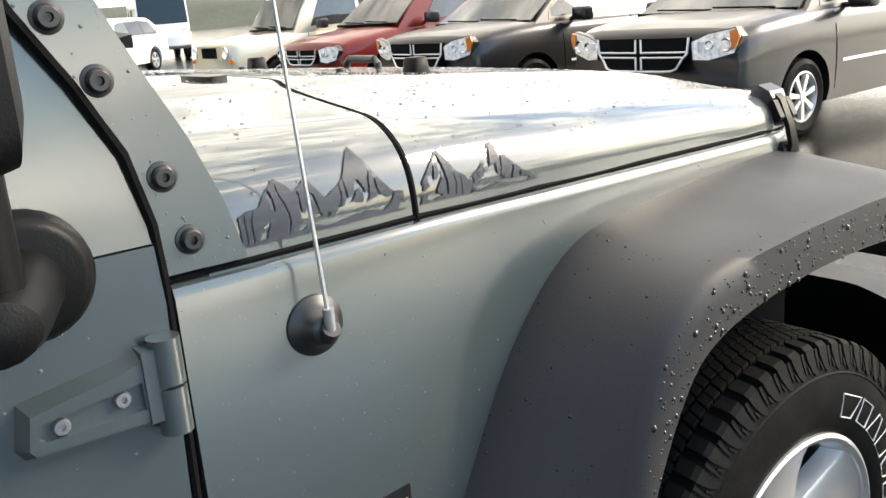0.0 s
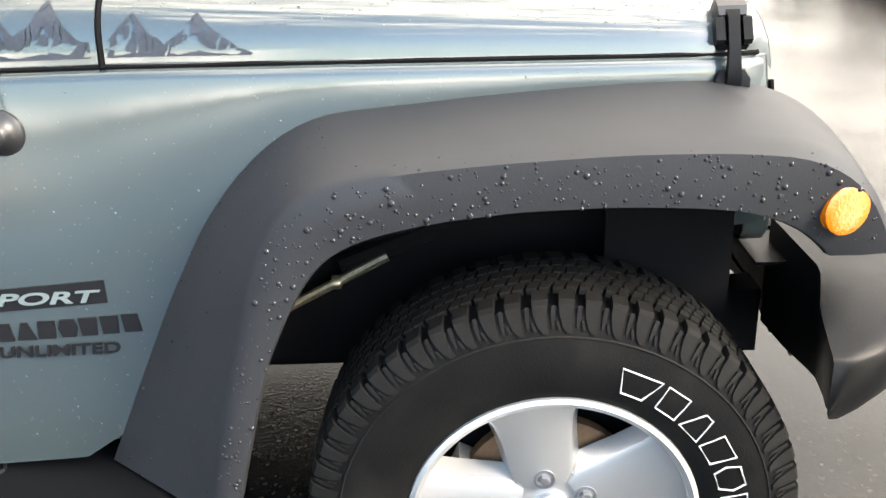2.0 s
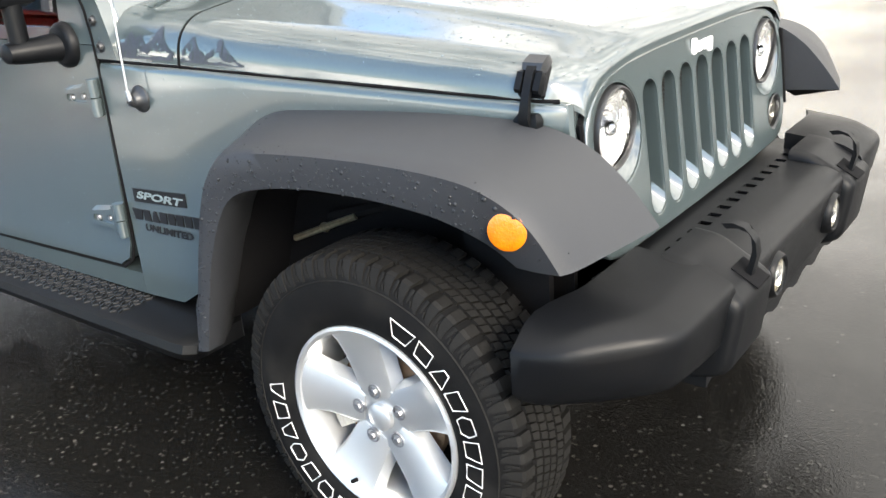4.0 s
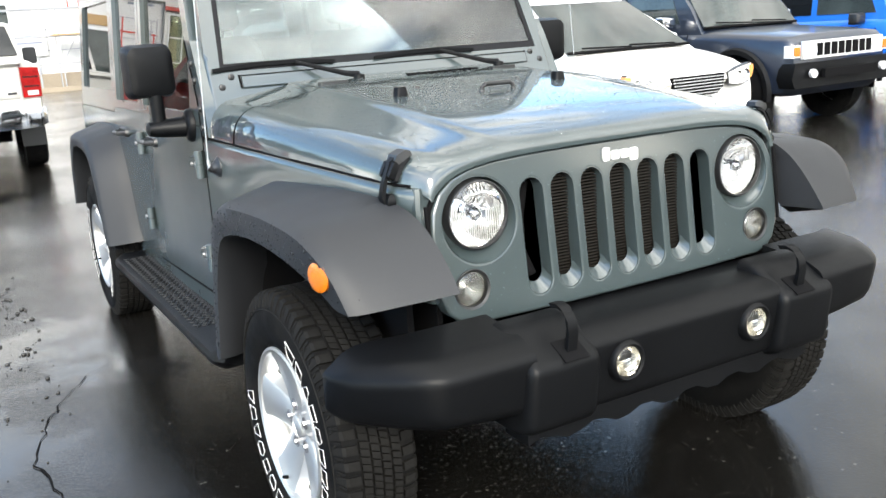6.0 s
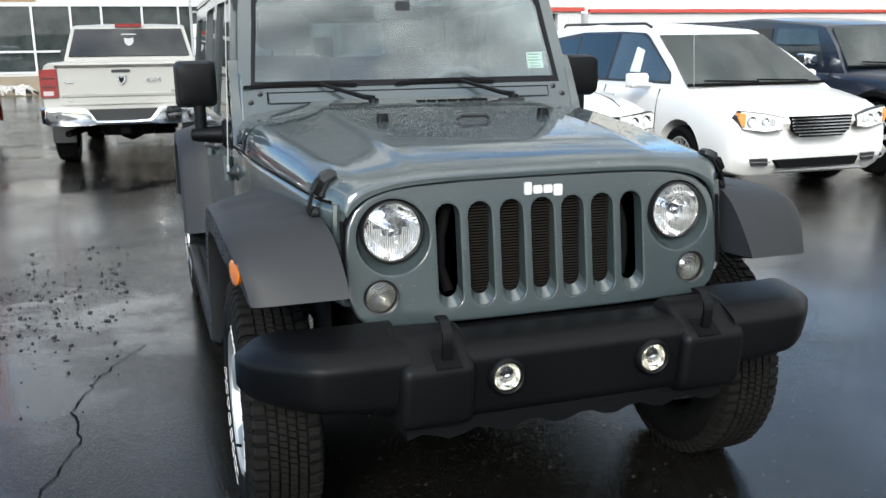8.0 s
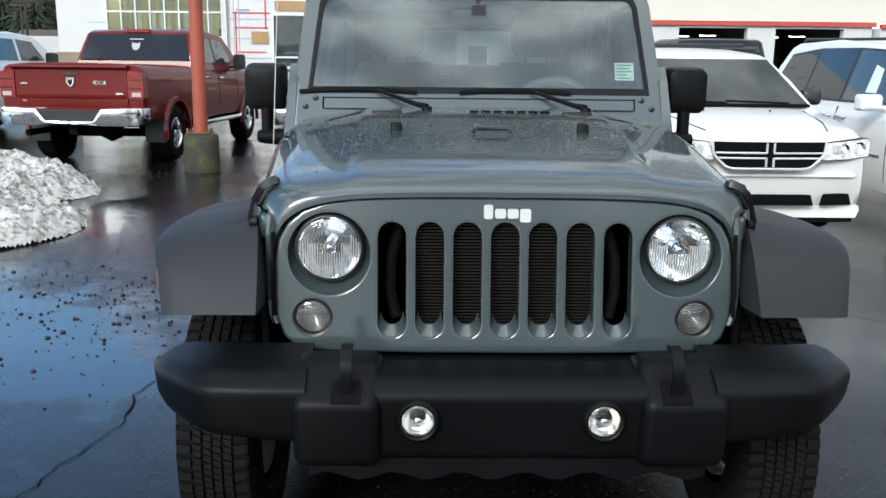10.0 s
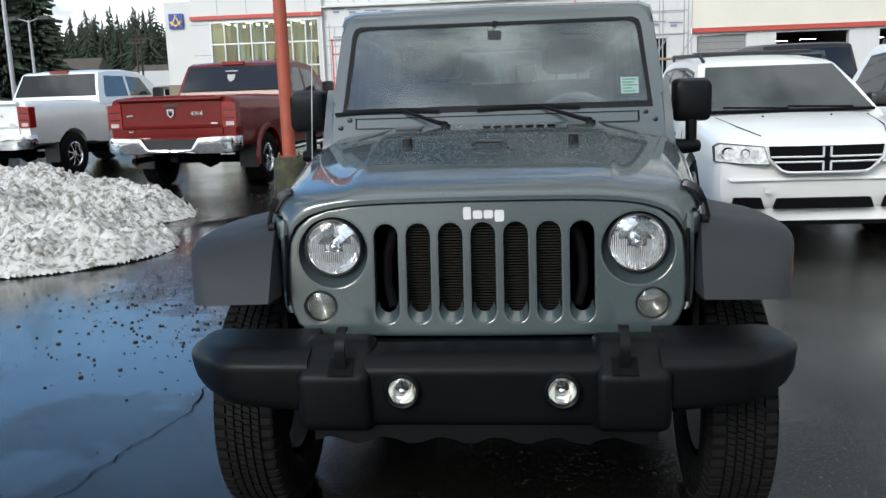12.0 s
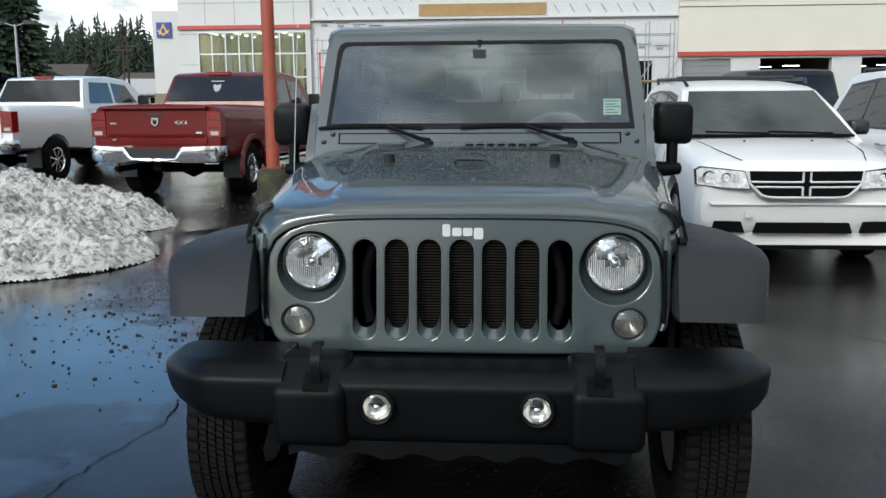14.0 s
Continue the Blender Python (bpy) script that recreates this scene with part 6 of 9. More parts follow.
    for y, z in prof:
        w = fx(y, z)
        rings.append([(-w, y, zlo), (-w, y, z - 0.05 if z > zlo + 0.2 else z), (-w + 0.035, y, z - 0.008), (-w * 0.6, y, z + 0.006), (0, y, z + 0.010), (w * 0.6, y, z + 0.006), (w - 0.035, y, z - 0.008), (w, y, z - 0.05 if z > zlo + 0.2 else z), (w, y, zlo)])
    # side walls follow the lean of the glass
    sec = []
    for y, z in prof:
        zz = [zlo, zlo + 0.33 * (z - zlo), zlo + 0.66 * (z - zlo), z - 0.045 * min(1, (z - zlo))]
        left = [(-fx(y, q), y, q) for q in zz]
        w = fx(y, z)
        sec.append(left + [(-w + 0.03, y, z - 0.006), (-w * 0.5, y, z + 0.008), (0, y, z + 0.012), (w * 0.5, y, z + 0.008), (w - 0.03, y, z - 0.006)] + [(-a, b, c) for a, b, c in reversed(left)])
    loft(bm, sec)
    cabin = part("cabin_shell", bm, paint, e, smooth=30)
    g = S.get("glass", CAR_GLASS)
    # windscreen and rear window as curved panes
    for nm, (y0, z0), (y1, z1), sg in (("windscreen", (ya, za), (yt, zt), -1), ("rear_window", (yd, zd), (yr, zr), 1)):
        if nm == "rear_window" and S.get("no_rear"):
            continue
        bm = B()
        rows = []
        f0, f1 = (0.06, 0.90) if nm == "windscreen" else S.get("rear_span", (0.12, 0.86))
        for f in np.linspace(f0, f1, 5):
            y, z = y0 + (y1 - y0) * f, z0 + (z1 - z0) * f
            w = fx(y, z) - 0.055
            y += sg * 0.012
            rows.append([(w * k, y + (-sg) * (-0.02) * (1 - k * k) * (1 if nm == "windscreen" else 0.3), z + 0.012) for k in np.linspace(-1, 1, 9)])
        if nm == "windscreen":
            base_row = [Vector(p) for p in rows[0]]
        loft(bm, rows, closed=False)
        rext = bmesh.ops.extrude_face_region(bm, geom=list(bm.faces))
        bmesh.ops.translate(bm, verts=[v for v in rext["geom"] if isinstance(v, bmesh.types.BMVert)], vec=(0, -sg * 0.012, -0.01))
        part(nm, bm, g if nm == "windscreen" else S.get("rear_glass", DARK_GLASS), cabin, "car window glass")
    # black band and wipers along the foot of the windscreen
    bm = B()
    tube(bm, [p + Vector((0, -0.004, 0.0)) for p in base_row], 0.016, 6)
    part("windscreen_seal", bm, GAP, cabin)
    up = (Vector((0, yt, zt)) - Vector((0, ya, za))).normalized()
    for i, j in ((1, 4), (4, 7)):
        bm = B()
        off = Vector((0, -0.016, 0.012))
        tube(bm, [base_row[i] + off + up * 0.055, base_row[i + 1] + off + up * 0.042, base_row[j] + off + up * 0.02], 0.009, 6)
        part("wiper", bm, BLACK, cabin)
    if "band" in S:
        for s in (-1, 1):
            pane_on("window_band", S["band"], lambda y, z: s * fx(y, z), s * 0.005, PLASTIC_SMOOTH, cabin, "black trim between the windows")
    for k, poly in enumerate(S["panes"]):
        for s in (-1, 1):
            pane_on("window_pane", poly, lambda y, z: s * fx(y, z), s * 0.008, S.get("side_glass", DARK_GLASS) if k else g, cabin, "side window glass")
    # door cut lines, handles, mirrors
    for yl, z0, z1 in S.get("seams", ()):
        for s in (-1, 1):
            bm = B()
            zs = np.linspace(z0, z1, 6)
            def bx(y, z):
                h = top(y) - bot(y)
                return W * wid(y) * float(np.interp((z - bot(y)) / h, [0, 0.05, 0.2, 0.45, 0.68, 0.86, 0.95], [0.80, 0.965, 0.99, 1.0, 0.995, 0.975, 0.945]))
            loft(bm, [[(s * (bx(yl, z) - 0.004), yl - 0.005, z), (s * (bx(yl, z) + 0.0040), yl - 0.005, z), (s * (bx(yl, z) + 0.0040), yl + 0.005, z), (s * (bx(yl, z) - 0.004), yl + 0.005, z)] for z in zs])
            part("door_gap", bm, GAP, e)
    for yh, zh in S.get("handles", ()):
        for s in (-1, 1):
            bm = B()
            xh = W * 0.985
            tube(bm, [(s * (xh - 0.01), yh - 0.09, zh), (s * (xh + 0.03), yh - 0.07, zh), (s * (xh + 0.032), yh + 0.07, zh), (s * (xh - 0.01), yh + 0.09, zh)], 0.014, 8)
            part("door_handle", bm, S.get("handle_mat", CHROME), e)
    if "mirror" in S:
        ym, zm, mw, mh = S["mirror"]
        for s in (-1, 1):
            bm = B()
            xm = W * 0.97 + 0.03 + mw
            loft(bm, [[(s * (xm + a), ym + dy, zm + b) for a, b in rounded_rect(0, 0, mw * f, mh * f, min(mw, mh) * 0.4 * f, 4)] for dy, f in ((-0.07, 0.55), (-0.05, 0.85), (0.0, 1.0), (0.07, 0.97))])
            tube(bm, [(s * (W * 0.90), ym + 0.05, zm - mh * 0.7), (s * xm, ym + 0.02, zm - mh * 0.5)], 0.025, 8)
            part("door_mirror", bm, S.get("mirror_mat", paint), e, "door mirror")
    return e, body, top, bot, wid, W


def front_shape(name, parent, pts, y, depth, material, label="", bev=0.0, curve=0.0):
    """A plate of polygon (x, z) on the nose at y, curving back towards its ends."""
    bm = B()
    cv = lambda x, z: y + curve * x * x
    prism(bm, pts, "y", lambda x, z: cv(x, z) + depth, lambda x, z: cv(x, z))
    if bev:
        bevel(bm, bev, 2, 50)
    return part(name, bm, material, parent, label)


def mir(pts):
    return [(-x, z) for x, z in reversed(pts)]


def lamp_pair(parent, pts, y, depth, curve, inner=None, amber=None, amber_mat=None, label="clear headlamp"):
    for f in (lambda p: p, mir):
        h = front_shape("headlamp", parent, shrink(f(pts), -0.009), y + 0.004, depth, PLASTIC_SMOOTH, label, 0.004, curve)
        front_shape("lamp_housing", h, f(pts), y, depth, inner or LAMP_HOUSING, "", 0.004, curve)
        cx = sum(p[0] for p in f(pts)) / len(pts)
        cz = sum(p[1] for p in pts) / len(pts)
        sg = 1 if cx > 0 else -1
        for dx, r in ((0.085, 0.056), (-0.05, 0.040)):
            bm = B()
            x = cx + sg * dx
            lathe(bm, [(r, 0.002), (r * 0.92, -0.004), (r * 0.80, 0.0), (r * 0.5, 0.012), (r * 0.24, 0.016), (0, 0.010)], (x, y + curve * x * x - 0.003, cz), "y", 20)
            part("lamp_cup", bm, CHROME, h)
        for k in range(3):
            x = cx - sg * (0.10 + 0.022 * k)
            bm = B()
            box(bm, x - 0.008, x + 0.008, y + curve * x * x - 0.010, y + curve * x * x + 0.01, cz - 0.035, cz + 0.030)
            part("lamp_rib", bevel(bm, 0.003), BRIGHT_TRIM, h)
        if amber:
            front_shape("amber_corner", h, f(amber), y - 0.018, depth, amber_mat or AMBER, "amber corner lens", 0.004, curve)


def cross_grille(parent, y, curve, hw, z0, z1):
    """Dark mesh with a bright rim below and a cross of paired bright rails."""
    zm = (z0 + z1) / 2
    half_ = [(hw, z1), (hw * 0.97, zm + 0.01), (hw * 0.88, zm - 0.035), (hw * 0.76, z0 + 0.02), (hw * 0.66, z0 + 0.004), (hw * 0.5, z0)]
    foot = lerp_table(sorted((x, z) for x, z in half_))
    bm = B()
    cols = []
    for x in np.linspace(-hw * 0.995, hw * 0.995, 25):
        yy, zl = y + curve * x * x, max(foot(abs(x)), z0) if abs(x) > hw * 0.5 else z0
        cols.append([(x, yy, zl), (x, yy, z1), (x, yy + 0.05, z1), (x, yy + 0.05, zl)])
    loft(bm, cols)
    gr = part("grille", bm, BLACK, parent, "dark grille with a bright cross")
    on = lambda x, z, d=0.006: (x, y + curve * x * x - d, z)
    wide = lerp_table([(z, x) for x, z in reversed(half_)])
    bm = B()
    tube(bm, [on(*p) for p in half_ + mir(half_)], 0.011, 6)
    part("grille_rim", bm, BRIGHT_TRIM, gr, "bright rim")
    for sx in (-1, 1):
        for dz in (-0.021, 0.021):
            bm = B()
            x1 = wide(zm + dz) - 0.015
            tube(bm, [on(sx * x, zm + dz) for x in np.linspace(0.030, x1, 6)] , 0.0085, 6)
            tube(bm, [on(sx * 0.030, zm + dz), on(sx * 0.030, z1 - 0.006 if dz > 0 else z0 + 0.016)], 0.0095, 6)
            part("grille_rail", bm, BRIGHT_TRIM, gr, "bright rail")


# white crossover
CROSS = dict(band=[(1.70, 1.105), (2.10, 1.475), (2.62, 1.525), (3.45, 1.535), (4.07, 1.495), (4.33, 1.18), (4.25, 1.105)], L=4.89, W=1.83, paint=WHITE_PAINT, r=0.345, w1=0.95, w2=3.84, sill=0.26,
             top=[(0, 0.81), (0.03, 0.87), (0.10, 0.925), (0.25, 0.96), (0.7, 1.02), (1.15, 1.065), (1.3, 1.07), (4.3, 1.08), (4.8, 1.06), (4.89, 1.0)],
             cab=((1.12, 1.06), (2.0, 1.56), (4.15, 1.60), (4.72, 1.10)), wb=0.94, wr=0.70,
             panes=[[(1.75, 1.13), (2.12, 1.45), (2.62, 1.50), (2.62, 1.13)], [(2.68, 1.13), (2.68, 1.50), (3.42, 1.51), (3.42, 1.13)], [(3.5, 1.15), (3.5, 1.50), (4.05, 1.47), (4.3, 1.20)]],
             seams=((1.55, 0.40, 1.03), (2.65, 0.36, 1.05), (3.5, 0.5, 1.05)), handles=((2.48, 0.95), (3.38, 0.97)), handle_mat=WHITE_PAINT, mirror=(1.72, 1.16, 0.10, 0.075), mirror_mat=PLASTIC_SMOOTH, spokes=5)
cr, body, *_ = make_car("crossover", "white crossover with a black cross grille parked nose out", pose(2.56, 4.50, 0), CROSS)
cross_grille(cr, -0.014, 0.165, 0.465, 0.645, 0.86)
lamp_pair(cr, [(0.445, 0.715), (0.49, 0.855), (0.63, 0.868), (0.83, 0.885), (0.868, 0.865), (0.86, 0.745), (0.66, 0.722)], -0.008, 0.07, 0.165)
for x0, x1, z0, z1 in ((-0.40, 0.40, 0.345, 0.43), (0.47, 0.74, 0.345, 0.435), (-0.74, -0.47, 0.345, 0.435)):
    front_shape("air_intake", cr, [(x0, z0), (x1, z0), (x1 - 0.03, z1), (x0 + 0.03, z1)], -0.012, 0.05, BLACK, "dark lower air intake", 0.006, 0.165)
# near-black strip for the shade in the gap under the bumper
front_shape("bumper_edge", cr, [(-0.76, 0.195), (0.76, 0.195), (0.78, 0.232), (-0.78, 0.232)], 0.004, 0.08, BLACK, "", 0.005, 0.165)
front_shape("bumper_chin", cr, [(-0.79, 0.235), (0.79, 0.235), (0.82, 0.30), (0.81, 0.338), (-0.81, 0.338), (-0.82, 0.30)], -0.018, 0.07, WHITE_PAINT, "white chin of the bumper", 0.012, 0.165)
front_shape("bumper_crease", cr, [(-0.74, 0.575), (0.74, 0.575), (0.76, 0.595), (-0.76, 0.595)], -0.02, 0.05, WHITE_PAINT, "", 0.006, 0.165)
front_shape("tow_cover", cr, [(-0.47, 0.475), (-0.42, 0.475), (-0.42, 0.52), (-0.47, 0.52)], -0.0, 0.03, SILVER_PAINT, "", 0.003, 0.165)
for s in (-1, 1):
    bm = B()
    tube(bm, [(s * 0.50, 0.10, 0.945), (s * 0.60, 0.45, 0.998), (s * 0.68, 1.06, 1.058)], 0.004, 5)
    part("hood_gap", bm, GAP, cr)
    bm = B()
    lathe(bm, [(0.012, 0), (0.008, 0.012), (0, 0.014)], (s * 0.30, 0.86, 1.062), "z", 10)
    part("washer_jet", bm, BLACK, cr)
    bm = B()
    tube(bm, [(s * 0.60, 2.1, 1.58), (s * 0.62, 2.2, 1.64), (s * 0.62, 3.9, 1.67), (s * 0.60, 4.0, 1.62)], 0.018, 8)
    part("roof_rail", bm, PLASTIC_SMOOTH, cr)
for yy in (2.6, 3.4):
    bm = B()
    tube(bm, [(-0.62, yy, 1.665), (0.62, yy, 1.665)], 0.02, 8)
    part("roof_bar", bm, PLASTIC_SMOOTH, cr)

# minivans
VAN = dict(band=[(1.28, 1.085), (1.34, 1.20), (2.00, 1.585), (2.12, 1.635), (2.70, 1.662), (3.70, 1.668), (4.50, 1.605), (4.76, 1.17), (4.70, 1.085)], L=5.14, W=2.0, paint=WHITE_PAINT, r=0.335, w1=0.98, w2=4.06, sill=0.24,
           top=[(0, 0.72), (0.03, 0.79), (0.10, 0.85), (0.3, 0.92), (0.75, 1.00), (1.1, 1.05), (4.6, 1.07), (5.0, 1.05), (5.14, 0.95)],
           cab=((0.98, 1.03), (2.02, 1.66), (4.6, 1.73), (5.02, 1.10)), wb=0.95, wr=0.70,
           panes=[[(1.34, 1.11), (1.36, 1.20), (2.02, 1.56), (2.14, 1.61), (2.66, 1.64), (2.66, 1.11)], [(2.73, 1.11), (2.73, 1.64), (3.66, 1.65), (3.66, 1.11)], [(3.72, 1.12), (3.72, 1.61), (4.5, 1.58), (4.72, 1.20)]],
           seams=((1.45, 0.36, 1.03), (2.67, 0.34, 1.04), (3.68, 0.5, 1.04)), handles=((2.50, 0.93), (2.86, 0.93)), mirror=(1.62, 1.12, 0.12, 0.08), spokes=10)


def van_sides(e, mold=CHROME):
    for s in (-1, 1):
        bm = B()
        box(bm, *sorted((s * 0.992, s * 1.008)), 1.55, 3.6, 0.585, 0.612)
        part("side_moulding", bevel(bm, 0.004), mold, e)
        bm = B()
        tube(bm, [(s * 0.62, 2.2, 1.70), (s * 0.64, 2.3, 1.745), (s * 0.64, 4.4, 1.785), (s * 0.62, 4.5, 1.75)], 0.016, 8)
        part("roof_rail", bm, PLASTIC_SMOOTH, e)


tc, *_ = make_car("minivan", "white minivan with a chrome bar grille and bright wheels", pose(5.22, 4.45, 0), dict(VAN, side_glass=DARK_GLASS))
van_sides(tc)
o = [(-0.36, 0.80), (0.36, 0.80), (0.33, 0.66), (0.24, 0.60), (-0.24, 0.60), (-0.33, 0.66)]
gr = front_shape("grille", tc, o, -0.022, 0.06, BLACK, "dark grille with bright bars", 0.006, 0.165)
for i in range(6):
    z = 0.622 + i * 0.031
    hw = float(np.interp(z, [0.60, 0.66, 0.80], [0.24, 0.33, 0.36]))
    front_shape("grille_bar", gr, [(-hw, z - 0.006), (hw, z - 0.006), (hw, z + 0.006), (-hw, z + 0.006)], -0.032, 0.02, CHROME, "", 0.0, 0.165)
lamp_pair(tc, [(0.45, 0.68), (0.44, 0.79), (0.62, 0.83), (0.86, 0.86), (0.90, 0.80), (0.84, 0.69), (0.62, 0.66)], -0.012, 0.07, 0.165, amber=[(0.835, 0.71), (0.83, 0.84), (0.885, 0.85), (0.90, 0.80), (0.86, 0.72)], amber_mat=PALE_AMBER)
front_shape("air_intake", tc, [(-0.45, 0.30), (0.45, 0.30), (0.50, 0.38), (-0.50, 0.38)], -0.014, 0.06, BLACK, "dark lower air intake", 0.005, 0.165)
for s in (-1, 1):
    front_shape("fog_lamp", tc, [(s * 0.58, 0.33), (s * 0.74, 0.33), (s * 0.76, 0.40), (s * 0.58, 0.40)][::s], -0.012, 0.05, PLASTIC_SMOOTH, "dark fog lamp pocket", 0.005, 0.165)
    front_shape("chrome_strip", tc, [(s * 0.56, 0.362), (s * 0.77, 0.362), (s * 0.77, 0.372), (s * 0.56, 0.372)][::s], -0.022, 0.03, CHROME, "", 0.0, 0.165)
front_shape("chrome_strip", tc, [(-0.52, 0.265), (0.52, 0.265), (0.52, 0.285), (-0.52, 0.285)], -0.020, 0.03, CHROME, "", 0.0, 0.165)
bm = B()
tube(bm, [(-0.86, 0.93, 1.03), (-0.86, 0.99, 1.75)], 0.003, 6)
part("antenna", bm, ALLOY, tc)
pane_on("price_sheet", [(1.98, 1.20), (2.02, 1.44), (2.20, 1.48), (2.20, 1.20)], lambda y, z: -(0.95 + (0.70 - 0.95) * ((z - 0.99) / 0.74)), -0.014, PAPER, tc, "pale sheet in the side window")


def caravan(m, paint, label):
    v, *_ = make_car("minivan", label, m, dict(VAN, paint=paint, spokes=7, top=[(0, 0.83), (0.03, 0.92), (0.10, 0.98), (0.3, 1.025), (0.75, 1.065), (1.1, 1.085), (4.6, 1.07), (5.0, 1.05), (5.14, 0.95)], handles=((2.50, 0.93), (2.86, 0.93)), handle_mat=paint), "minivans in the far row")
    van_sides(v, SILVER_PAINT)
    cross_grille(v, -0.018, 0.165, 0.50, 0.645, 0.925)
    lamp_pair(v, [(0.53, 0.745), (0.52, 0.885), (0.66, 0.945), (0.88, 0.985), (0.925, 0.92), (0.87, 0.79), (0.66, 0.735)], -0.014, 0.07, 0.165, amber=[(0.855, 0.82), (0.845, 0.965), (0.905, 0.98), (0.925, 0.92), (0.895, 0.84)])
    front_shape("air_intake", v, [(-0.45, 0.30), (0.45, 0.30), (0.50, 0.40), (-0.50, 0.40)], -0.014, 0.06, BLACK, "dark lower air intake", 0.005, 0.165)
    return v


FLIP = pose(0, 0, 0, 0, 0, 180)
caravan(pose(3.62, -4.98, 0) @ FLIP, DARK_PAINT, "charcoal minivan with a bright cross grille")
caravan(pose(6.95, -4.98, 0) @ FLIP, BLACK_PAINT, "black minivan with a bright cross grille")

# red and light gold crossovers in the far row
SUV = dict(L=4.5, W=1.82, paint=RED_PAINT, r=0.35, w1=0.86, w2=3.5, sill=0.30,
           top=[(0, 0.80), (0.03, 0.87), (0.10, 0.94), (0.4, 1.0), (0.9, 1.06), (1.2, 1.09), (4.3, 1.10), (4.5, 1.0)],
           cab=((1.12, 1.08), (1.85, 1.66), (4.05, 1.70), (4.42, 1.12)), wb=0.94, wr=0.74,
           panes=[[(1.65, 1.15), (1.98, 1.56), (2.45, 1.60), (2.45, 1.15)], [(2.53, 1.15), (2.53, 1.60), (3.3, 1.60), (3.3, 1.15)], [(3.38, 1.17), (3.38, 1.60), (3.95, 1.58), (4.1, 1.2)]],
           seams=((1.42, 0.42, 1.05), (2.49, 0.40, 1.06), (3.34, 0.5, 1.06)), handles=((2.3, 0.98), (3.2, 1.0)), handle_mat=PLASTIC_SMOOTH, mirror=(1.6, 1.18, 0.11, 0.08), mirror_mat=PLASTIC_SMOOTH, spokes=5)
rs, *_ = make_car("crossover", "red crossover with clear headlamps", pose(9.85, -5.1, 0) @ FLIP, SUV)
cross_grille(rs, -0.015, 0.165, 0.42, 0.66, 0.86)
lamp_pair(rs, [(0.50, 0.70), (0.48, 0.86), (0.66, 0.90), (0.82, 0.90), (0.86, 0.84), (0.80, 0.72), (0.62, 0.68)], -0.010, 0.07, 0.165)
front_shape("air_intake", rs, [(-0.45, 0.36), (0.45, 0.36), (0.50, 0.46), (-0.50, 0.46)], -0.014, 0.06, BLACK, "", 0.005, 0.165)


def slot_grille(parent, y, hw, z0, z1, n, frame, lamp_r, lamp_x):
    front_shape("grille", parent, [(-hw, z0), (hw, z0), (hw, z1), (-hw, z1)], y, 0.04, frame, "upright-slotted grille", 0.01, 0.03)
    w = hw * (0.78 if n < 8 else 0.92) / n
    for i in range(n):
        x = (i - (n - 1) / 2) * w * 1.55
        front_shape("grille_slot", parent, [(x - w * 0.5, z0 + 0.03), (x + w * 0.5, z0 + 0.03), (x + w * 0.5, z1 - 0.03), (x - w * 0.5, z1 - 0.03)], y - 0.006, 0.02, BLACK, "", 0.004, 0.03)
    for s in (-1, 1):
        bm = B()
        lathe(bm, [(lamp_r + 0.01, 0.02), (lamp_r + 0.008, -0.012), (lamp_r, -0.008), (lamp_r * 0.6, 0.006), (0, 0.012)], (s * lamp_x, y + 0.03 * lamp_x ** 2 - 0.004, (z0 + z1) / 2), "y", 24)
        part("headlamp", bm, REFLECTOR, parent, "round headlamp")


bs, *_ = make_car("boxy_wagon", "light gold boxy off-road wagon with a slotted grille", pose(12.9, -5.1, 0) @ FLIP, dict(SUV, paint=BEIGE_PAINT, cab=((1.15, 1.08), (1.55, 1.68), (4.25, 1.72), (4.42, 1.12)), wr=0.84, top=[(0, 0.92), (0.02, 0.97), (0.08, 1.0), (0.5, 1.03), (1.1, 1.08), (4.3, 1.10), (4.5, 1.0)], k=0.03, plan=[(0, 0.86), (0.1, 0.92), (0.3, 0.95), (1, 1.0), (4.3, 1.0), (4.5, 0.95)],
               panes=[[(1.5, 1.15), (1.72, 1.58), (2.45, 1.62), (2.45, 1.15)], [(2.53, 1.15), (2.53, 1.62), (3.3, 1.62), (3.3, 1.15)], [(3.38, 1.17), (3.38, 1.62), (4.05, 1.62), (4.15, 1.2)]]))
slot_grille(bs, -0.02, 0.50, 0.72, 0.95, 7, BEIGE_PAINT, 0.085, 0.60)
for s in (-1, 1):
    bm = B()
    box(bm, *sorted((s * 0.70, s * 0.80)), -0.015, 0.03, 0.66, 0.72)
    part("turn_lamp", bevel(bm, 0.01), AMBER, bs, "amber turn lamp")
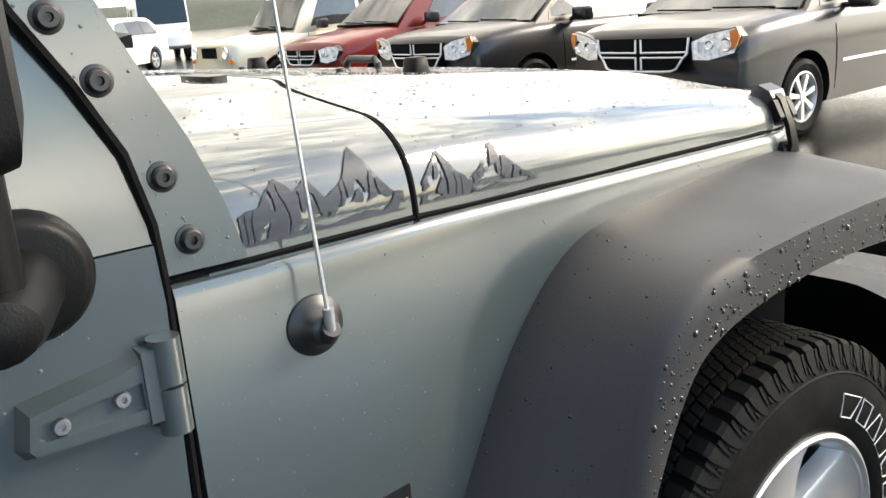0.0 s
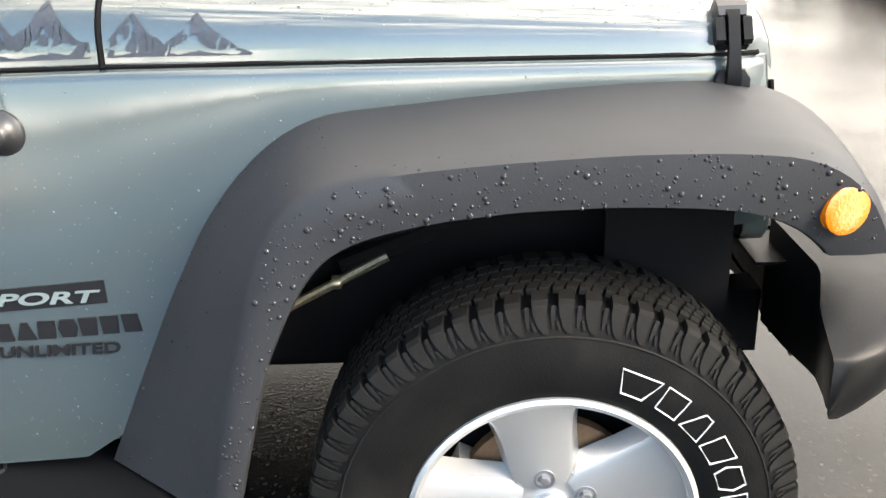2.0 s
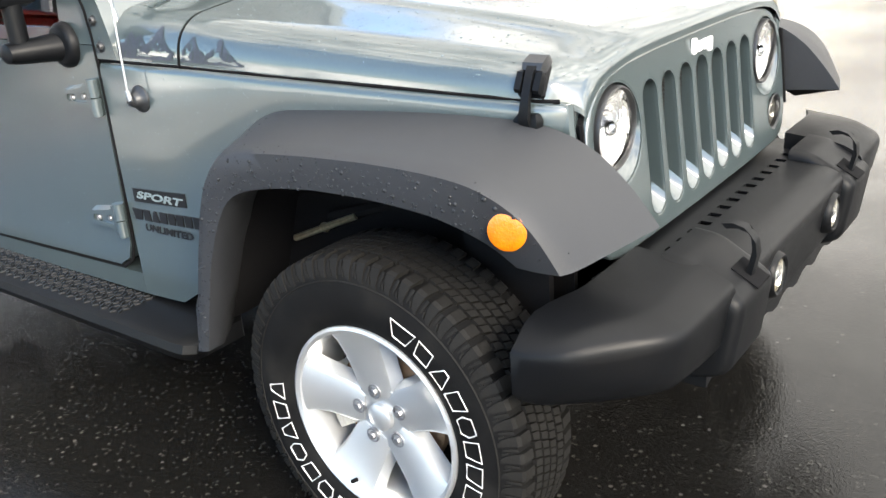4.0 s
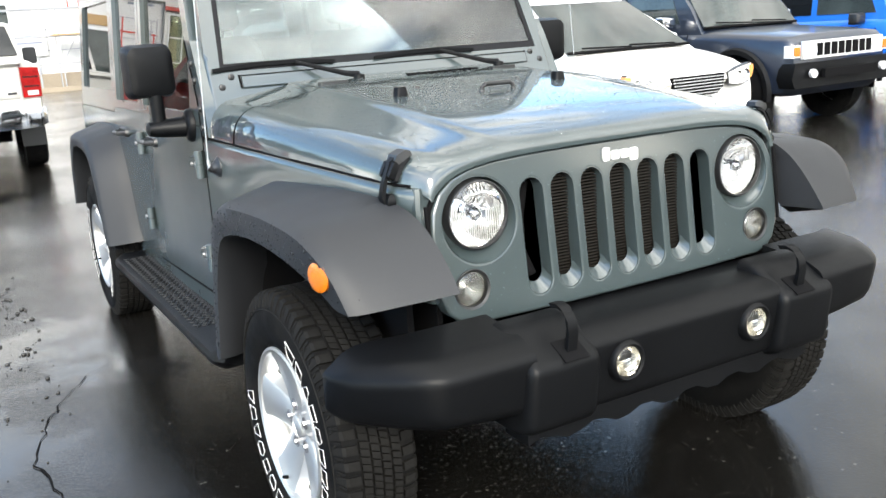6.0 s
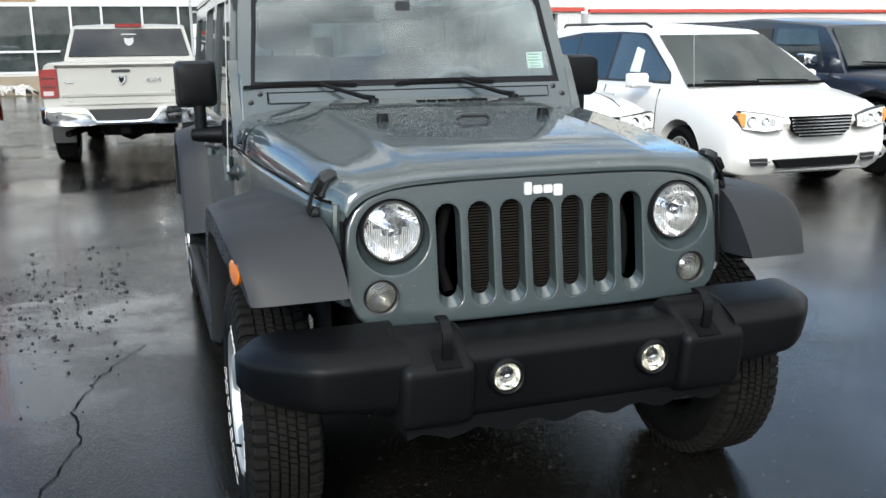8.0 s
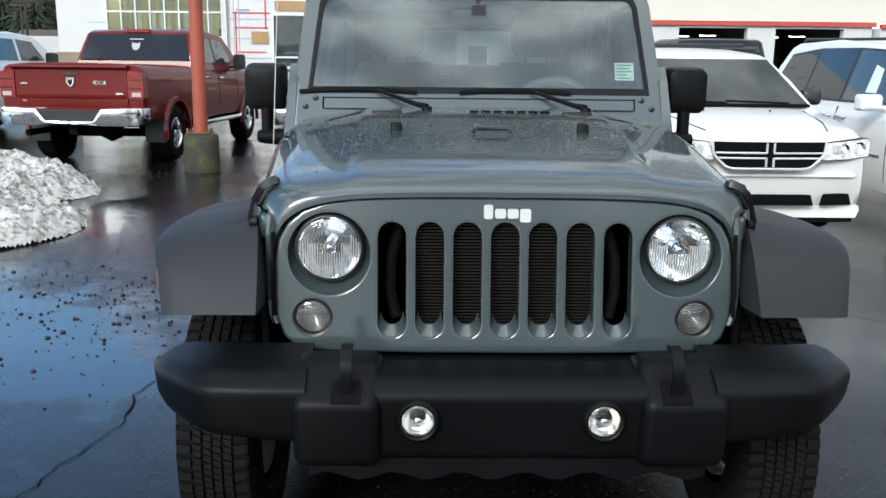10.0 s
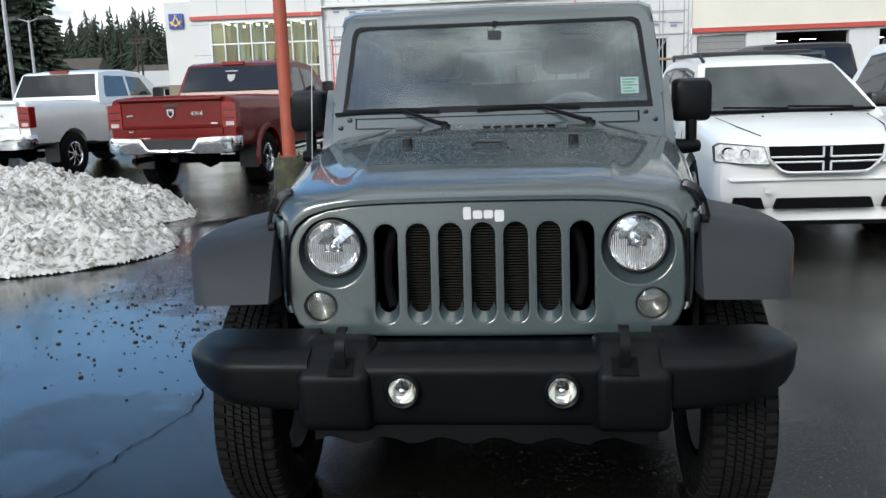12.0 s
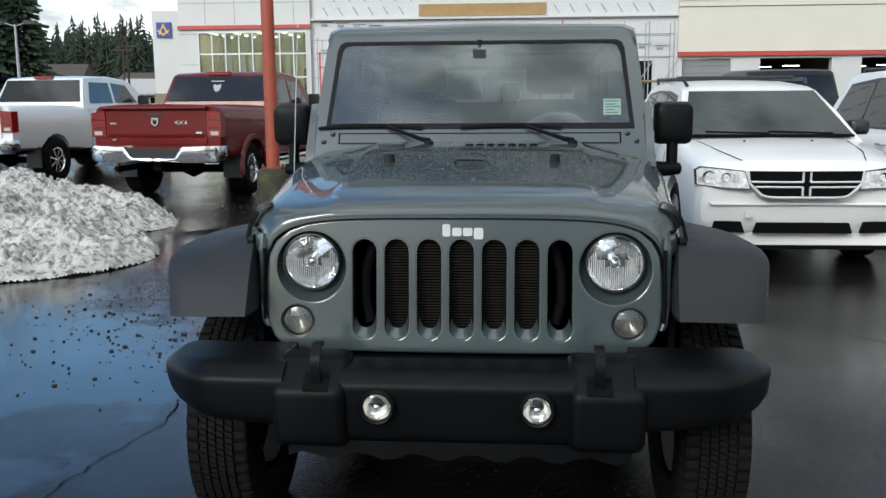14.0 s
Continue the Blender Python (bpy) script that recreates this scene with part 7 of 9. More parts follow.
# navy off-road wagon and bright blue neighbour
nv, *_ = make_car("off_road_wagon", "navy boxy off-road wagon with a chrome slotted nose", pose(7.78, 4.72, 0), dict(SUV, L=4.57, W=1.92, paint=NAVY_PAINT, r=0.42, hub=0.55, w1=0.75, w2=3.76, sill=0.42, arch=PLASTIC, spokes=7, rim=BRIGHT_TRIM,
               k=0.03, plan=[(0, 0.84), (0.1, 0.90), (0.3, 0.94), (1, 1.0), (4.4, 1.0), (4.74, 0.94)],
               top=[(0, 0.98), (0.02, 1.03), (0.08, 1.08), (0.5, 1.12), (1.25, 1.17), (4.5, 1.19), (4.74, 1.1)], cab=((1.32, 1.17), (1.78, 1.72), (4.45, 1.80), (4.66, 1.2)), wr=0.84, mirror_mat=CHROME, mirror=(1.75, 1.30, 0.12, 0.08),
               panes=[[(1.72, 1.28), (1.92, 1.66), (2.65, 1.69), (2.65, 1.28)], [(2.76, 1.28), (2.76, 1.69), (3.5, 1.70), (3.5, 1.28)], [(3.62, 1.28), (3.62, 1.70), (4.3, 1.70), (4.35, 1.28)]], seams=((1.55, 0.55, 1.14), (2.7, 0.55, 1.15), (3.55, 0.6, 1.15)), handles=((2.5, 1.05), (3.4, 1.05))))
slot_grille(nv, -0.05, 0.70, 0.82, 1.02, 8, BRIGHT_TRIM, 0.075, 0.58)
for s in (-1, 1):
    front_shape("lamp_block", nv, [(s * 0.72, 0.84), (s * 0.86, 0.84), (s * 0.86, 0.98), (s * 0.72, 0.98)][::s], -0.03, 0.10, BRIGHT_TRIM, "", 0.01, 0.05)
    front_shape("turn_lamp", nv, [(s * 0.74, 0.86), (s * 0.82, 0.86), (s * 0.82, 0.96), (s * 0.74, 0.96)][::s], -0.045, 0.05, AMBER, "amber turn lamp", 0.01, 0.05)
front_shape("front_bumper", nv, [(-0.86, 0.50), (0.86, 0.50), (0.90, 0.60), (0.86, 0.78), (-0.86, 0.78), (-0.90, 0.60)], -0.16, 0.22, PLASTIC, "heavy black bumper", 0.03, 0.14)
for s in (-1, 1):
    bm = B()
    box(bm, *sorted((s * 0.86, s * 0.985)), 1.40, 3.28, 0.36, 0.55)
    part("side_step", bevel(bm, 0.03), PLASTIC, nv, "black side step")
front_shape("bumper_slot", nv, [(-0.45, 0.60), (0.45, 0.60), (0.45, 0.70), (-0.45, 0.70)], -0.165, 0.05, BLACK, "", 0.01, 0.14)
for s in (-1, 1):
    bm = B()
    lathe(bm, [(0.05, 0.02), (0.05, -0.02), (0.03, -0.01), (0, 0)], (s * 0.62, -0.16 + 0.14 * 0.38, 0.66), "y", 20)
    part("fog_lamp", bm, REFLECTOR, nv, "round fog lamp")


def boxy(m, paint, label):
    b, *_ = make_car("off_road_wagon", label, m, dict(SUV, paint=paint, r=0.38, sill=0.42, arch=PLASTIC, W=1.80, wr=0.86, k=0.03, plan=[(0, 0.80), (0.1, 0.82), (1.0, 0.94), (1.3, 1.0), (4.4, 1.0), (4.5, 0.97)],
                 top=[(0, 1.06), (0.03, 1.10), (0.3, 1.14), (1.2, 1.20), (4.4, 1.20), (4.5, 1.15)], cab=((1.25, 1.20), (1.5, 1.76), (4.35, 1.80), (4.45, 1.22)),
                 panes=[[(1.45, 1.25), (1.65, 1.70), (2.4, 1.73), (2.4, 1.25)], [(2.5, 1.25), (2.5, 1.73), (3.3, 1.73), (3.3, 1.25)], [(3.4, 1.25), (3.4, 1.73), (4.25, 1.73), (4.25, 1.25)]]))
    slot_grille(b, -0.02, 0.58, 0.74, 1.06, 7, paint, 0.09, 0.46)
    front_shape("front_bumper", b, [(-0.85, 0.50), (0.85, 0.50), (0.85, 0.68), (-0.85, 0.68)], -0.20, 0.2, PLASTIC, "black bumper", 0.03, 0.05)
    return b


boxy(pose(10.7, 4.3, 0), BLUE_PAINT, "bright blue off-road wagon with black flares")
rs2, *_ = make_car("crossover", "red crossover at the end of the row", pose(13.6, 4.6, 0), dict(SUV))
lamp_pair(rs2, [(0.50, 0.70), (0.48, 0.86), (0.66, 0.90), (0.82, 0.90), (0.86, 0.84), (0.80, 0.72), (0.62, 0.68)], -0.010, 0.07, 0.165)
cross_grille(rs2, -0.015, 0.165, 0.42, 0.66, 0.86)
bk2, *_ = make_car("crossover", "black crossover at the end of the row", pose(16.4, 4.6, 0), dict(SUV, paint=BLACK_PAINT))
cross_grille(bk2, -0.015, 0.165, 0.42, 0.66, 0.86)
# big black wagon seen from behind
BIG = dict(SUV, L=5.2, W=2.04, paint=BLACK_PAINT, r=0.41, w1=0.95, w2=3.95, sill=0.40, top=[(0, 1.0), (0.05, 1.08), (0.3, 1.12), (1.3, 1.18), (5.1, 1.20), (5.2, 1.10)], cab=((1.3, 1.17), (1.95, 1.88), (4.9, 1.94), (5.12, 1.22)), wr=0.80,
           panes=[[(1.85, 1.25), (2.15, 1.76), (2.8, 1.82), (2.8, 1.25)], [(2.9, 1.25), (2.9, 1.82), (3.8, 1.83), (3.8, 1.25)], [(3.9, 1.25), (3.9, 1.83), (4.8, 1.83), (4.9, 1.25)]], seams=(), handles=(), mirror=(1.85, 1.3, 0.12, 0.1), no_rear=False)
bw, *_ = make_car("large_wagon", "large black wagon seen from behind", pose(5.55, 20.2, 0) @ FLIP, BIG)
for s in (-1, 1):
    bm = B()
    box(bm, *sorted((s * 0.86, s * 0.99)), 5.12, 5.20, 0.90, 1.30)
    part("tail_lamp", bevel(bm, 0.02), RED_LENS, bw, "red tail lamp")
bm = B()
for i in range(3):
    box(bm, -0.30 + i * 0.11, -0.22 + i * 0.11, 5.145, 5.185, 1.20, 1.26)
part("rear_emblem", bm, CHROME, bw)
# white wagon and camper far off
for x, y in ((23.85, -5.53), (26.35, -5.26), (29.0, -5.0), (31.9, -4.71)):
    q, *_ = make_car("crossover", "white crossover parked in a slanted row across the lot", pose(x, y, 0, 0, 0, 222), CROSS, "white crossovers across the lot")
    cross_grille(q, -0.014, 0.165, 0.465, 0.645, 0.86)
    lamp_pair(q, [(0.445, 0.715), (0.49, 0.855), (0.63, 0.868), (0.83, 0.885), (0.868, 0.865), (0.86, 0.745), (0.66, 0.722)], -0.008, 0.07, 0.165)
    front_shape("air_intake", q, [(-0.72, 0.345), (0.72, 0.345), (0.69, 0.43), (-0.69, 0.43)], -0.012, 0.05, BLACK, "dark lower air intake", 0.006, 0.165)
q, *_ = make_car("wagon", "dark blue-grey wagon at the end of the slanted row", pose(37.5, -3.3, 0, 0, 0, 222), dict(SUV, paint=NAVY_PAINT))
front_shape("grille", q, [(-0.42, 0.62), (0.42, 0.62), (0.42, 0.84), (-0.42, 0.84)], -0.015, 0.05, BLACK, "dark grille", 0.006, 0.165)
cv, *_ = make_car("camper_van", "white camper van with a yellow stripe", pose(38, -13.5, 0, 0, 0, 75), dict(BIG, paint=WHITE_PAINT, L=5.6, cab=((0.9, 1.17), (1.5, 2.4), (5.4, 2.5), (5.55, 1.22)), wr=0.92, panes=[[(1.5, 1.35), (1.75, 1.9), (2.3, 1.95), (2.3, 1.35)], [(3.0, 1.5), (3.0, 2.0), (3.9, 2.0), (3.9, 1.5)]], w2=4.3))
for s in (-1, 1):
    bm = B()
    box(bm, *sorted((s * 1.01, s * 1.028)), 1.0, 5.2, 0.86, 1.02)
    part("side_stripe", bm, mat("yellow_stripe", (0.75, 0.48, 0.06), 0.4), cv)


# ---- pickups seen from behind ----
def pickup(m, paint, label, flare=False, emblem=True, sheet=True):
    """Crew-cab pickup: nose at y = 0, tail at y = 5.9."""
    W, L, zs = 1.01, 5.95, 0.52
    e, body, top, bot, wid, Wd = make_car("pickup_truck", label, m, dict(
        L=L, W=2.02, k=0.06, paint=paint, r=0.405, w1=1.08, w2=4.80, sill=zs, cat="truck", spokes=8, rim=CHROME, hub=0.52, tyre=0.27, arch=paint if flare else None,
        plan=[(0, 0.86), (0.1, 0.92), (0.4, 0.97), (1.0, 0.985), (3.9, 0.985), (3.95, 0.975), (L - 0.1, 0.975), (L, 0.955)],
        bot=[(0, zs), (0.2, zs - 0.04), (3.9, zs), (4.2, zs + 0.04), (L, zs + 0.10)],
        top=[(0, 1.10), (0.03, 1.16), (0.15, 1.22), (0.8, 1.29), (1.45, 1.33), (3.84, 1.35), (3.9, 1.36), (3.94, 1.36), (L - 0.02, 1.385), (L, 1.37)],
        cab=((1.38, 1.32), (2.05, 1.86), (3.62, 1.89), (3.86, 1.38)), wb=0.95, wr=0.80, rear_span=(0.10, 0.88),
        panes=[[(1.92, 1.40), (2.22, 1.75), (2.72, 1.79), (2.72, 1.40)], [(2.82, 1.40), (2.82, 1.79), (3.46, 1.80), (3.60, 1.46), (3.60, 1.40)]],
        seams=((1.75, 0.62, 1.31), (2.77, 0.6, 1.33), (3.70, 0.6, 1.34)), handles=((2.6, 1.16), (3.5, 1.18)), mirror=(1.95, 1.42, 0.10, 0.13), mirror_mat=PLASTIC_SMOOTH, side_glass=CAR_GLASS))
    # load bed cut out of the body
    c = B()
    box(c, -0.80, 0.80, 4.0, L - 0.10, 0.86, 1.9)
    cut(body, c)
    # tailgate with a spoiler lip and a pressed panel
    bm = B()
    prism(bm, [(-0.765, 0.84), (0.765, 0.84), (0.765, 1.375), (-0.765, 1.375)], "y", L - 0.01, lambda x, z: L + 0.022 + 0.012 * math.sin((z - 0.84) / 0.535 * 3.1))
    tg = part("tailgate", bevel(bm, 0.012), paint, e, "tailgate")
    bm = B()
    loft(bm, [[(x, L - 0.04, 1.378), (x, L + 0.075, 1.366), (x, L + 0.085, 1.345), (x, L + 0.045, 1.315), (x, L + 0.01, 1.31), (x, L - 0.04, 1.32)] for x in (-0.79, -0.4, 0, 0.4, 0.79)])
    part("spoiler_lip", bm, paint, tg)
    bm = B()
    loft(bm, [[(x, L + 0.02, 0.985), (x, L + 0.046, 0.975), (x, L + 0.040, 0.945), (x, L + 0.02, 0.93)] for x in (-0.74, 0, 0.74)])
    part("pressed_crease", bm, paint, tg)
    for s in (-1, 1):
        bm = B()
        prism(bm, [(s * 0.775, 0.94), (s * 0.985, 0.94), (s * 0.985, 1.285), (s * 0.775, 1.30)], "y", L - 0.14, L + 0.030)
        tl = part("tail_lamp", bevel(bm, 0.015), RED_LENS, e, "red tail lamp with a clear foot")
        bm = B()
        prism(bm, [(s * 0.83, 0.965), (s * 0.95, 0.965), (s * 0.95, 1.02), (s * 0.83, 1.02)], "y", L, L + 0.034)
        part("reverse_lens", bevel(bm, 0.006), mat("frosted_lens", (0.42, 0.36, 0.35), 0.3), tl, "clear reversing lens")
        for zz in (1.06, 1.17):
            bm = B()
            prism(bm, [(s * 0.80, zz), (s * 0.965, zz), (s * 0.965, zz + 0.022), (s * 0.80, zz + 0.022)], "y", L, L + 0.034)
            part("lamp_rib", bm, DARK_RED, tl)
        # mud flap
        bm = B()
        box(bm, *sorted((s * 0.70, s * 0.99)), 5.27, 5.29, 0.30, 0.66)
        part("mud_flap", bm, PLASTIC_SMOOTH, e, "black mud flap")
        bm = B()
        tube(bm, [(s * 1.0, 1.7, 0.50), (s * 1.02, 1.8, 0.48), (s * 1.02, 3.7, 0.48), (s * 1.0, 3.8, 0.50)], 0.04, 10)
        part("side_step", bm, CHROME, e, "bright tubular step")
    # chrome bumper with a dark plate recess
    for s in (-1, 1):
        bm = B()
        loft(bm, [[(s * x, L - 0.10, z1), (s * x, L + d, z1), (s * x, L + d + 0.012, (z0 + z1) / 2), (s * x, L + d - 0.005, z0), (s * x, L - 0.10, z0)] for x, d, z0, z1 in ((0.0, 0.165, 0.585, 0.635), (0.33, 0.165, 0.585, 0.64), (0.40, 0.165, 0.585, 0.74), (0.45, 0.165, 0.58, 0.80), (0.70, 0.15, 0.58, 0.81), (0.92, 0.11, 0.59, 0.815), (1.0, 0.05, 0.62, 0.81), (1.01, -0.06, 0.64, 0.80))])
        bp = part("rear_bumper", bm, CHROME, e, "chrome rear bumper", smooth=50)
        for xx in (0.55, 0.80):
            bm = B()
            lathe(bm, [(0.022, 0), (0.022, 0.012), (0, 0.014)], (s * xx, L + 0.155 - 0.12 * max(xx - 0.6, 0), 0.70), "y", 14)
            part("parking_sensor", bm, PLASTIC_SMOOTH, bp)
    bm = B()
    box(bm, -0.42, 0.42, L - 0.08, L + 0.10, 0.60, 0.78)
    part("bumper_recess", bm, PLASTIC_SMOOTH, e, "dark plate recess")
    # third brake lamp and bed floor
    bm = B()
    box(bm, -0.19, 0.19, 3.58, 3.665, 1.865, 1.915)
    part("brake_lamp", bevel(bm, 0.01), RED_LENS, e, "high red brake lamp")
    bm = B()
    tube(bm, [(-0.6, 4.80, 0.40), (0.6, 4.80, 0.40)], 0.06, 10)
    lathe(bm, [(0, -0.17), (0.10, -0.14), (0.16, 0), (0.10, 0.14), (0, 0.17)], (0, 4.80, 0.42), "x", 14)
    tube(bm, [(0.35, 3.6, 0.5), (0.55, 5.1, 0.48), (0.72, 5.85, 0.46)], 0.045, 8)
    box(bm, -0.06, 0.06, 5.5, 6.0, 0.46, 0.58)
    part("rear_axle", bm, BLACK, e)
    # spare tyre and near-black boxes added to darken the underside; tailgate latch
    bm = B()
    lathe(bm, [(0.12, -0.08), (0.22, -0.10), (0.33, -0.09), (0.37, -0.04), (0.37, 0.04), (0.33, 0.09), (0.12, 0.10)], (0, 5.33, 0.50), "z", 24, closed=True)
    part("spare_tyre", bm, RUBBER, e, "spare tyre under the load bed")
    for x0, x1, y0, y1, z0 in ((-0.62, -0.12, 2.9, 4.1, 0.36), (-0.25, 0.25, 0.7, 2.8, 0.30), (-0.85, 0.85, 0.75, 1.15, 0.34)):
        bm = B()
        box(bm, x0, x1, y0, y1, z0, 0.62)
        part("drivetrain_cover", bevel(bm, 0.04), BLACK, e)
    bm = B()
    prism(bm, rounded_rect(0, 1.262, 0.115, 0.017, 0.01, 3), "y", L + 0.02, L + 0.040)
    part("gate_handle", bm, PLASTIC_SMOOTH, tg, "dark tailgate handle")
    if emblem:
        bm = B()
        prism(bm, [(-0.055, 1.21), (-0.05, 1.13), (0, 1.085), (0.05, 1.13), (0.055, 1.21)], "y", L + 0.03, L + 0.048)
        em = part("tailgate_emblem", bm, CHROME, tg, "plain shield emblem")
        bm = B()
        prism(bm, [(-0.03, 1.195), (-0.028, 1.14), (0, 1.105), (0.028, 1.14), (0.03, 1.195), (0, 1.17)], "y", L + 0.045, L + 0.051)
        part("emblem_inlay", bm, BLACK_PRINT, em)
    for body_txt, x, z, sz in (("4X4", 0.52, 1.115, 0.085),):
        cu = bpy.data.curves.new("badge", "FONT")
        cu.body, cu.size, cu.extrude = body_txt, sz, 0.006
        tmp = new("badge", cu)
        me = bpy.data.meshes.new_from_object(tmp.evaluated_get(bpy.context.evaluated_depsgraph_get()))
        bpy.data.objects.remove(tmp)
        for v in me.vertices:
            a, b, d = v.co
            v.co = (-x - a * 1.35 + 0.22, L + 0.036 + d, z + b)
        me.materials.append(CHROME)
        ob = new("drive_badge", me)
        ob.parent = tg
        tagged(ob, "chrome drive badge")
    for x, z, w in ((-0.66, 1.0, 0.10), (0.64, 1.13, 0.10), (0.64, 0.90, 0.06)):
        bm = B()
        box(bm, x - w / 2, x + w / 2, L + 0.03, L + 0.042, z - 0.011, z + 0.011)
        part("maker_bar", bm, CHROME, tg)
    if sheet:
        bm = B()
        yy = lambda z: 3.86 + (3.62 - 3.86) * (z - 1.38) / 0.51
        prism(bm, [(-0.30, 1.46), (0.30, 1.46), (0.30, 1.80), (-0.30, 1.80)], "y", lambda x, z: yy(z) + 0.016, lambda x, z: yy(z) + 0.022)
        sw = part("sliding_window", bm, DARK_GLASS, e, "sliding rear window")
        bm = B()
        prism(bm, [(-0.065, 1.71), (-0.065, 1.65), (-0.045, 1.61), (0, 1.585), (0.045, 1.61), (0.065, 1.65), (0.065, 1.71), (0, 1.695)], "y", lambda x, z: yy(z) + 0.022, lambda x, z: yy(z) + 0.026)
        prism(bm, [(-0.11, 1.752), (0.11, 1.752), (0.11, 1.768), (-0.11, 1.768)], "y", lambda x, z: yy(z) + 0.022, lambda x, z: yy(z) + 0.026)
        part("window_sticker", bm, WINDOW_PRINT, sw, "white shield sticker", smooth=0)
    return e


pickup(pose(-4.95, 9.55, 0, 0, 0, -5) @ pose(0, 5.95, 0) @ FLIP, RED_PAINT, "red crew-cab pickup with a chrome bumper", flare=True)
pickup(pose(-9.12, 11.5, 0, 0, 0, -7) @ pose(0, 5.95, 0) @ FLIP, SILVER_PAINT, "silver-white crew-cab pickup with a chrome bumper", emblem=False, sheet=False)
pickup(pose(-1.34, 9.75, 0, 0, 0, -3) @ pose(0, 5.95, 0) @ FLIP, DIMMED_WHITE, "white crew-cab pickup with darkened paint behind the off-road vehicle")


# ---- ground: one sheet of wet asphalt with puddles ----
def wet_asphalt():
    m = bpy.data.materials.new("wet_asphalt")
    m.use_nodes = True
    n, l = m.node_tree.nodes, m.node_tree.links
    b = n["Principled BSDF"]
    tc = n.new("ShaderNodeTexCoord")

    def node(kind, **kw):
        x = n.new("ShaderNode" + kind)
        for k, v in kw.items():
            x.inputs[k].default_value = v
        return x

    def math2(op, a, c):
        x = n.new("ShaderNodeMath")
        x.operation = op
        for i, v in enumerate((a, c)):
            if isinstance(v, (int, float)):
                x.inputs[i].default_value = v
            else:
                l.new(v, x.inputs[i])
        return x.outputs[0]

    warp = node("TexNoise", Scale=1.3, Detail=9.0, Roughness=0.62)
    l.new(tc.outputs["Object"], warp.inputs["Vector"])
    field = None
    # hollows where rain water stands
    for cx, cy, rx, ry in ((-2.9, 2.0, 2.3, 1.9), (-3.2, 0.4, 1.6, 1.6), (-4.0, 3.3, 2.6, 0.6), (-2.0, 8.2, 1.6, 0.8), (-3.4, 11.6, 1.3, 0.7), (-5.3, 8.4, 0.9, 0.35), (-2.0, 13.0, 2.0, 1.0), (-4.6, -0.6, 1.6, 1.3), (-3.4, 5.6, 0.9, 2.0)):
        mp = node("Mapping")
        mp.inputs["Location"].default_value = (-cx / rx, -cy / ry, 0)
        mp.inputs["Scale"].default_value = (1 / rx, 1 / ry, 0)
        l.new(tc.outputs["Object"], mp.inputs["Vector"])
        ln = n.new("ShaderNodeVectorMath")
        ln.operation = "LENGTH"
        l.new(mp.outputs[0], ln.inputs[0])
        d = math2("SUBTRACT", 1.0, ln.outputs["Value"])
        field = d if field is None else math2("MAXIMUM", field, d)
    field = math2("ADD", field, math2("MULTIPLY", math2("SUBTRACT", warp.outputs["Fac"], 0.52), 3.2))
    pud = node("MapRange")
    pud.inputs["From Min"].default_value, pud.inputs["From Max"].default_value = 0.16, 0.48
    l.new(field, pud.inputs["Value"])
    puddle = pud.outputs[0]
    damp_n = node("TexNoise", Scale=0.45, Detail=7.0, Roughness=0.6)
    l.new(tc.outputs["Object"], damp_n.inputs["Vector"])
    damp = node("MapRange")
    damp.inputs["From Min"].default_value, damp.inputs["From Max"].default_value = 0.40, 0.62
    l.new(damp_n.outputs["Fac"], damp.inputs["Value"])
    grit, chips = node("TexNoise", Scale=75.0, Detail=6.0, Roughness=0.7), node("TexVoronoi", Scale=120.0)
    for x in (grit, chips):
        l.new(tc.outputs["Object"], x.inputs["Vector"])
    # colour: dark binder, paler stones
    speck = node("MapRange")
    speck.inputs["From Min"].default_value, speck.inputs["From Max"].default_value = 0.93, 0.96
    sep = n.new("ShaderNodeSeparateColor")
    l.new(chips.outputs["Color"], sep.inputs[0])
    l.new(sep.outputs[0], speck.inputs["Value"])
    base = n.new("ShaderNodeValToRGB")
    base.color_ramp.elements[0].color, base.color_ramp.elements[1].color = (0.004, 0.0038, 0.0036, 1), (0.0125, 0.0120, 0.011, 1)
    base.color_ramp.elements[0].position, base.color_ramp.elements[1].position = 0.3, 0.75
    l.new(grit.outputs["Fac"], base.inputs["Fac"])
    mx = n.new("ShaderNodeMixRGB")
    mx.inputs["Color2"].default_value = (0.028, 0.027, 0.024, 1)
    l.new(speck.outputs[0], mx.inputs["Fac"])
    l.new(base.outputs[0], mx.inputs["Color1"])
    # sparse pale stone chips laid bare by wear
    big, keep_ = node("TexVoronoi", Scale=42.0), node("MapRange")
    l.new(tc.outputs["Object"], big.inputs["Vector"])
    keep_.inputs["From Min"].default_value, keep_.inputs["From Max"].default_value = 0.955, 0.962
    sb = n.new("ShaderNodeSeparateColor")
    l.new(big.outputs["Color"], sb.inputs[0])
    l.new(sb.outputs[1], keep_.inputs["Value"])
    core = node("MapRange")
    core.inputs["From Min"].default_value, core.inputs["From Max"].default_value = 0.30, 0.20
    l.new(big.outputs["Distance"], core.inputs["Value"])
    stone = math2("MULTIPLY", keep_.outputs[0], core.outputs[0])
    mx2 = n.new("ShaderNodeMixRGB")
    mx2.inputs["Color2"].default_value = (0.055, 0.053, 0.048, 1)
    l.new(stone, mx2.inputs["Fac"])
    l.new(mx.outputs[0], mx2.inputs["Color1"])
    mx = mx2
    stain = n.new("ShaderNodeMixRGB")
    stain.blend_type = "MULTIPLY"
    stain.inputs["Color2"].default_value = (0.62, 0.62, 0.62, 1)
    l.new(damp.outputs[0], stain.inputs["Fac"])
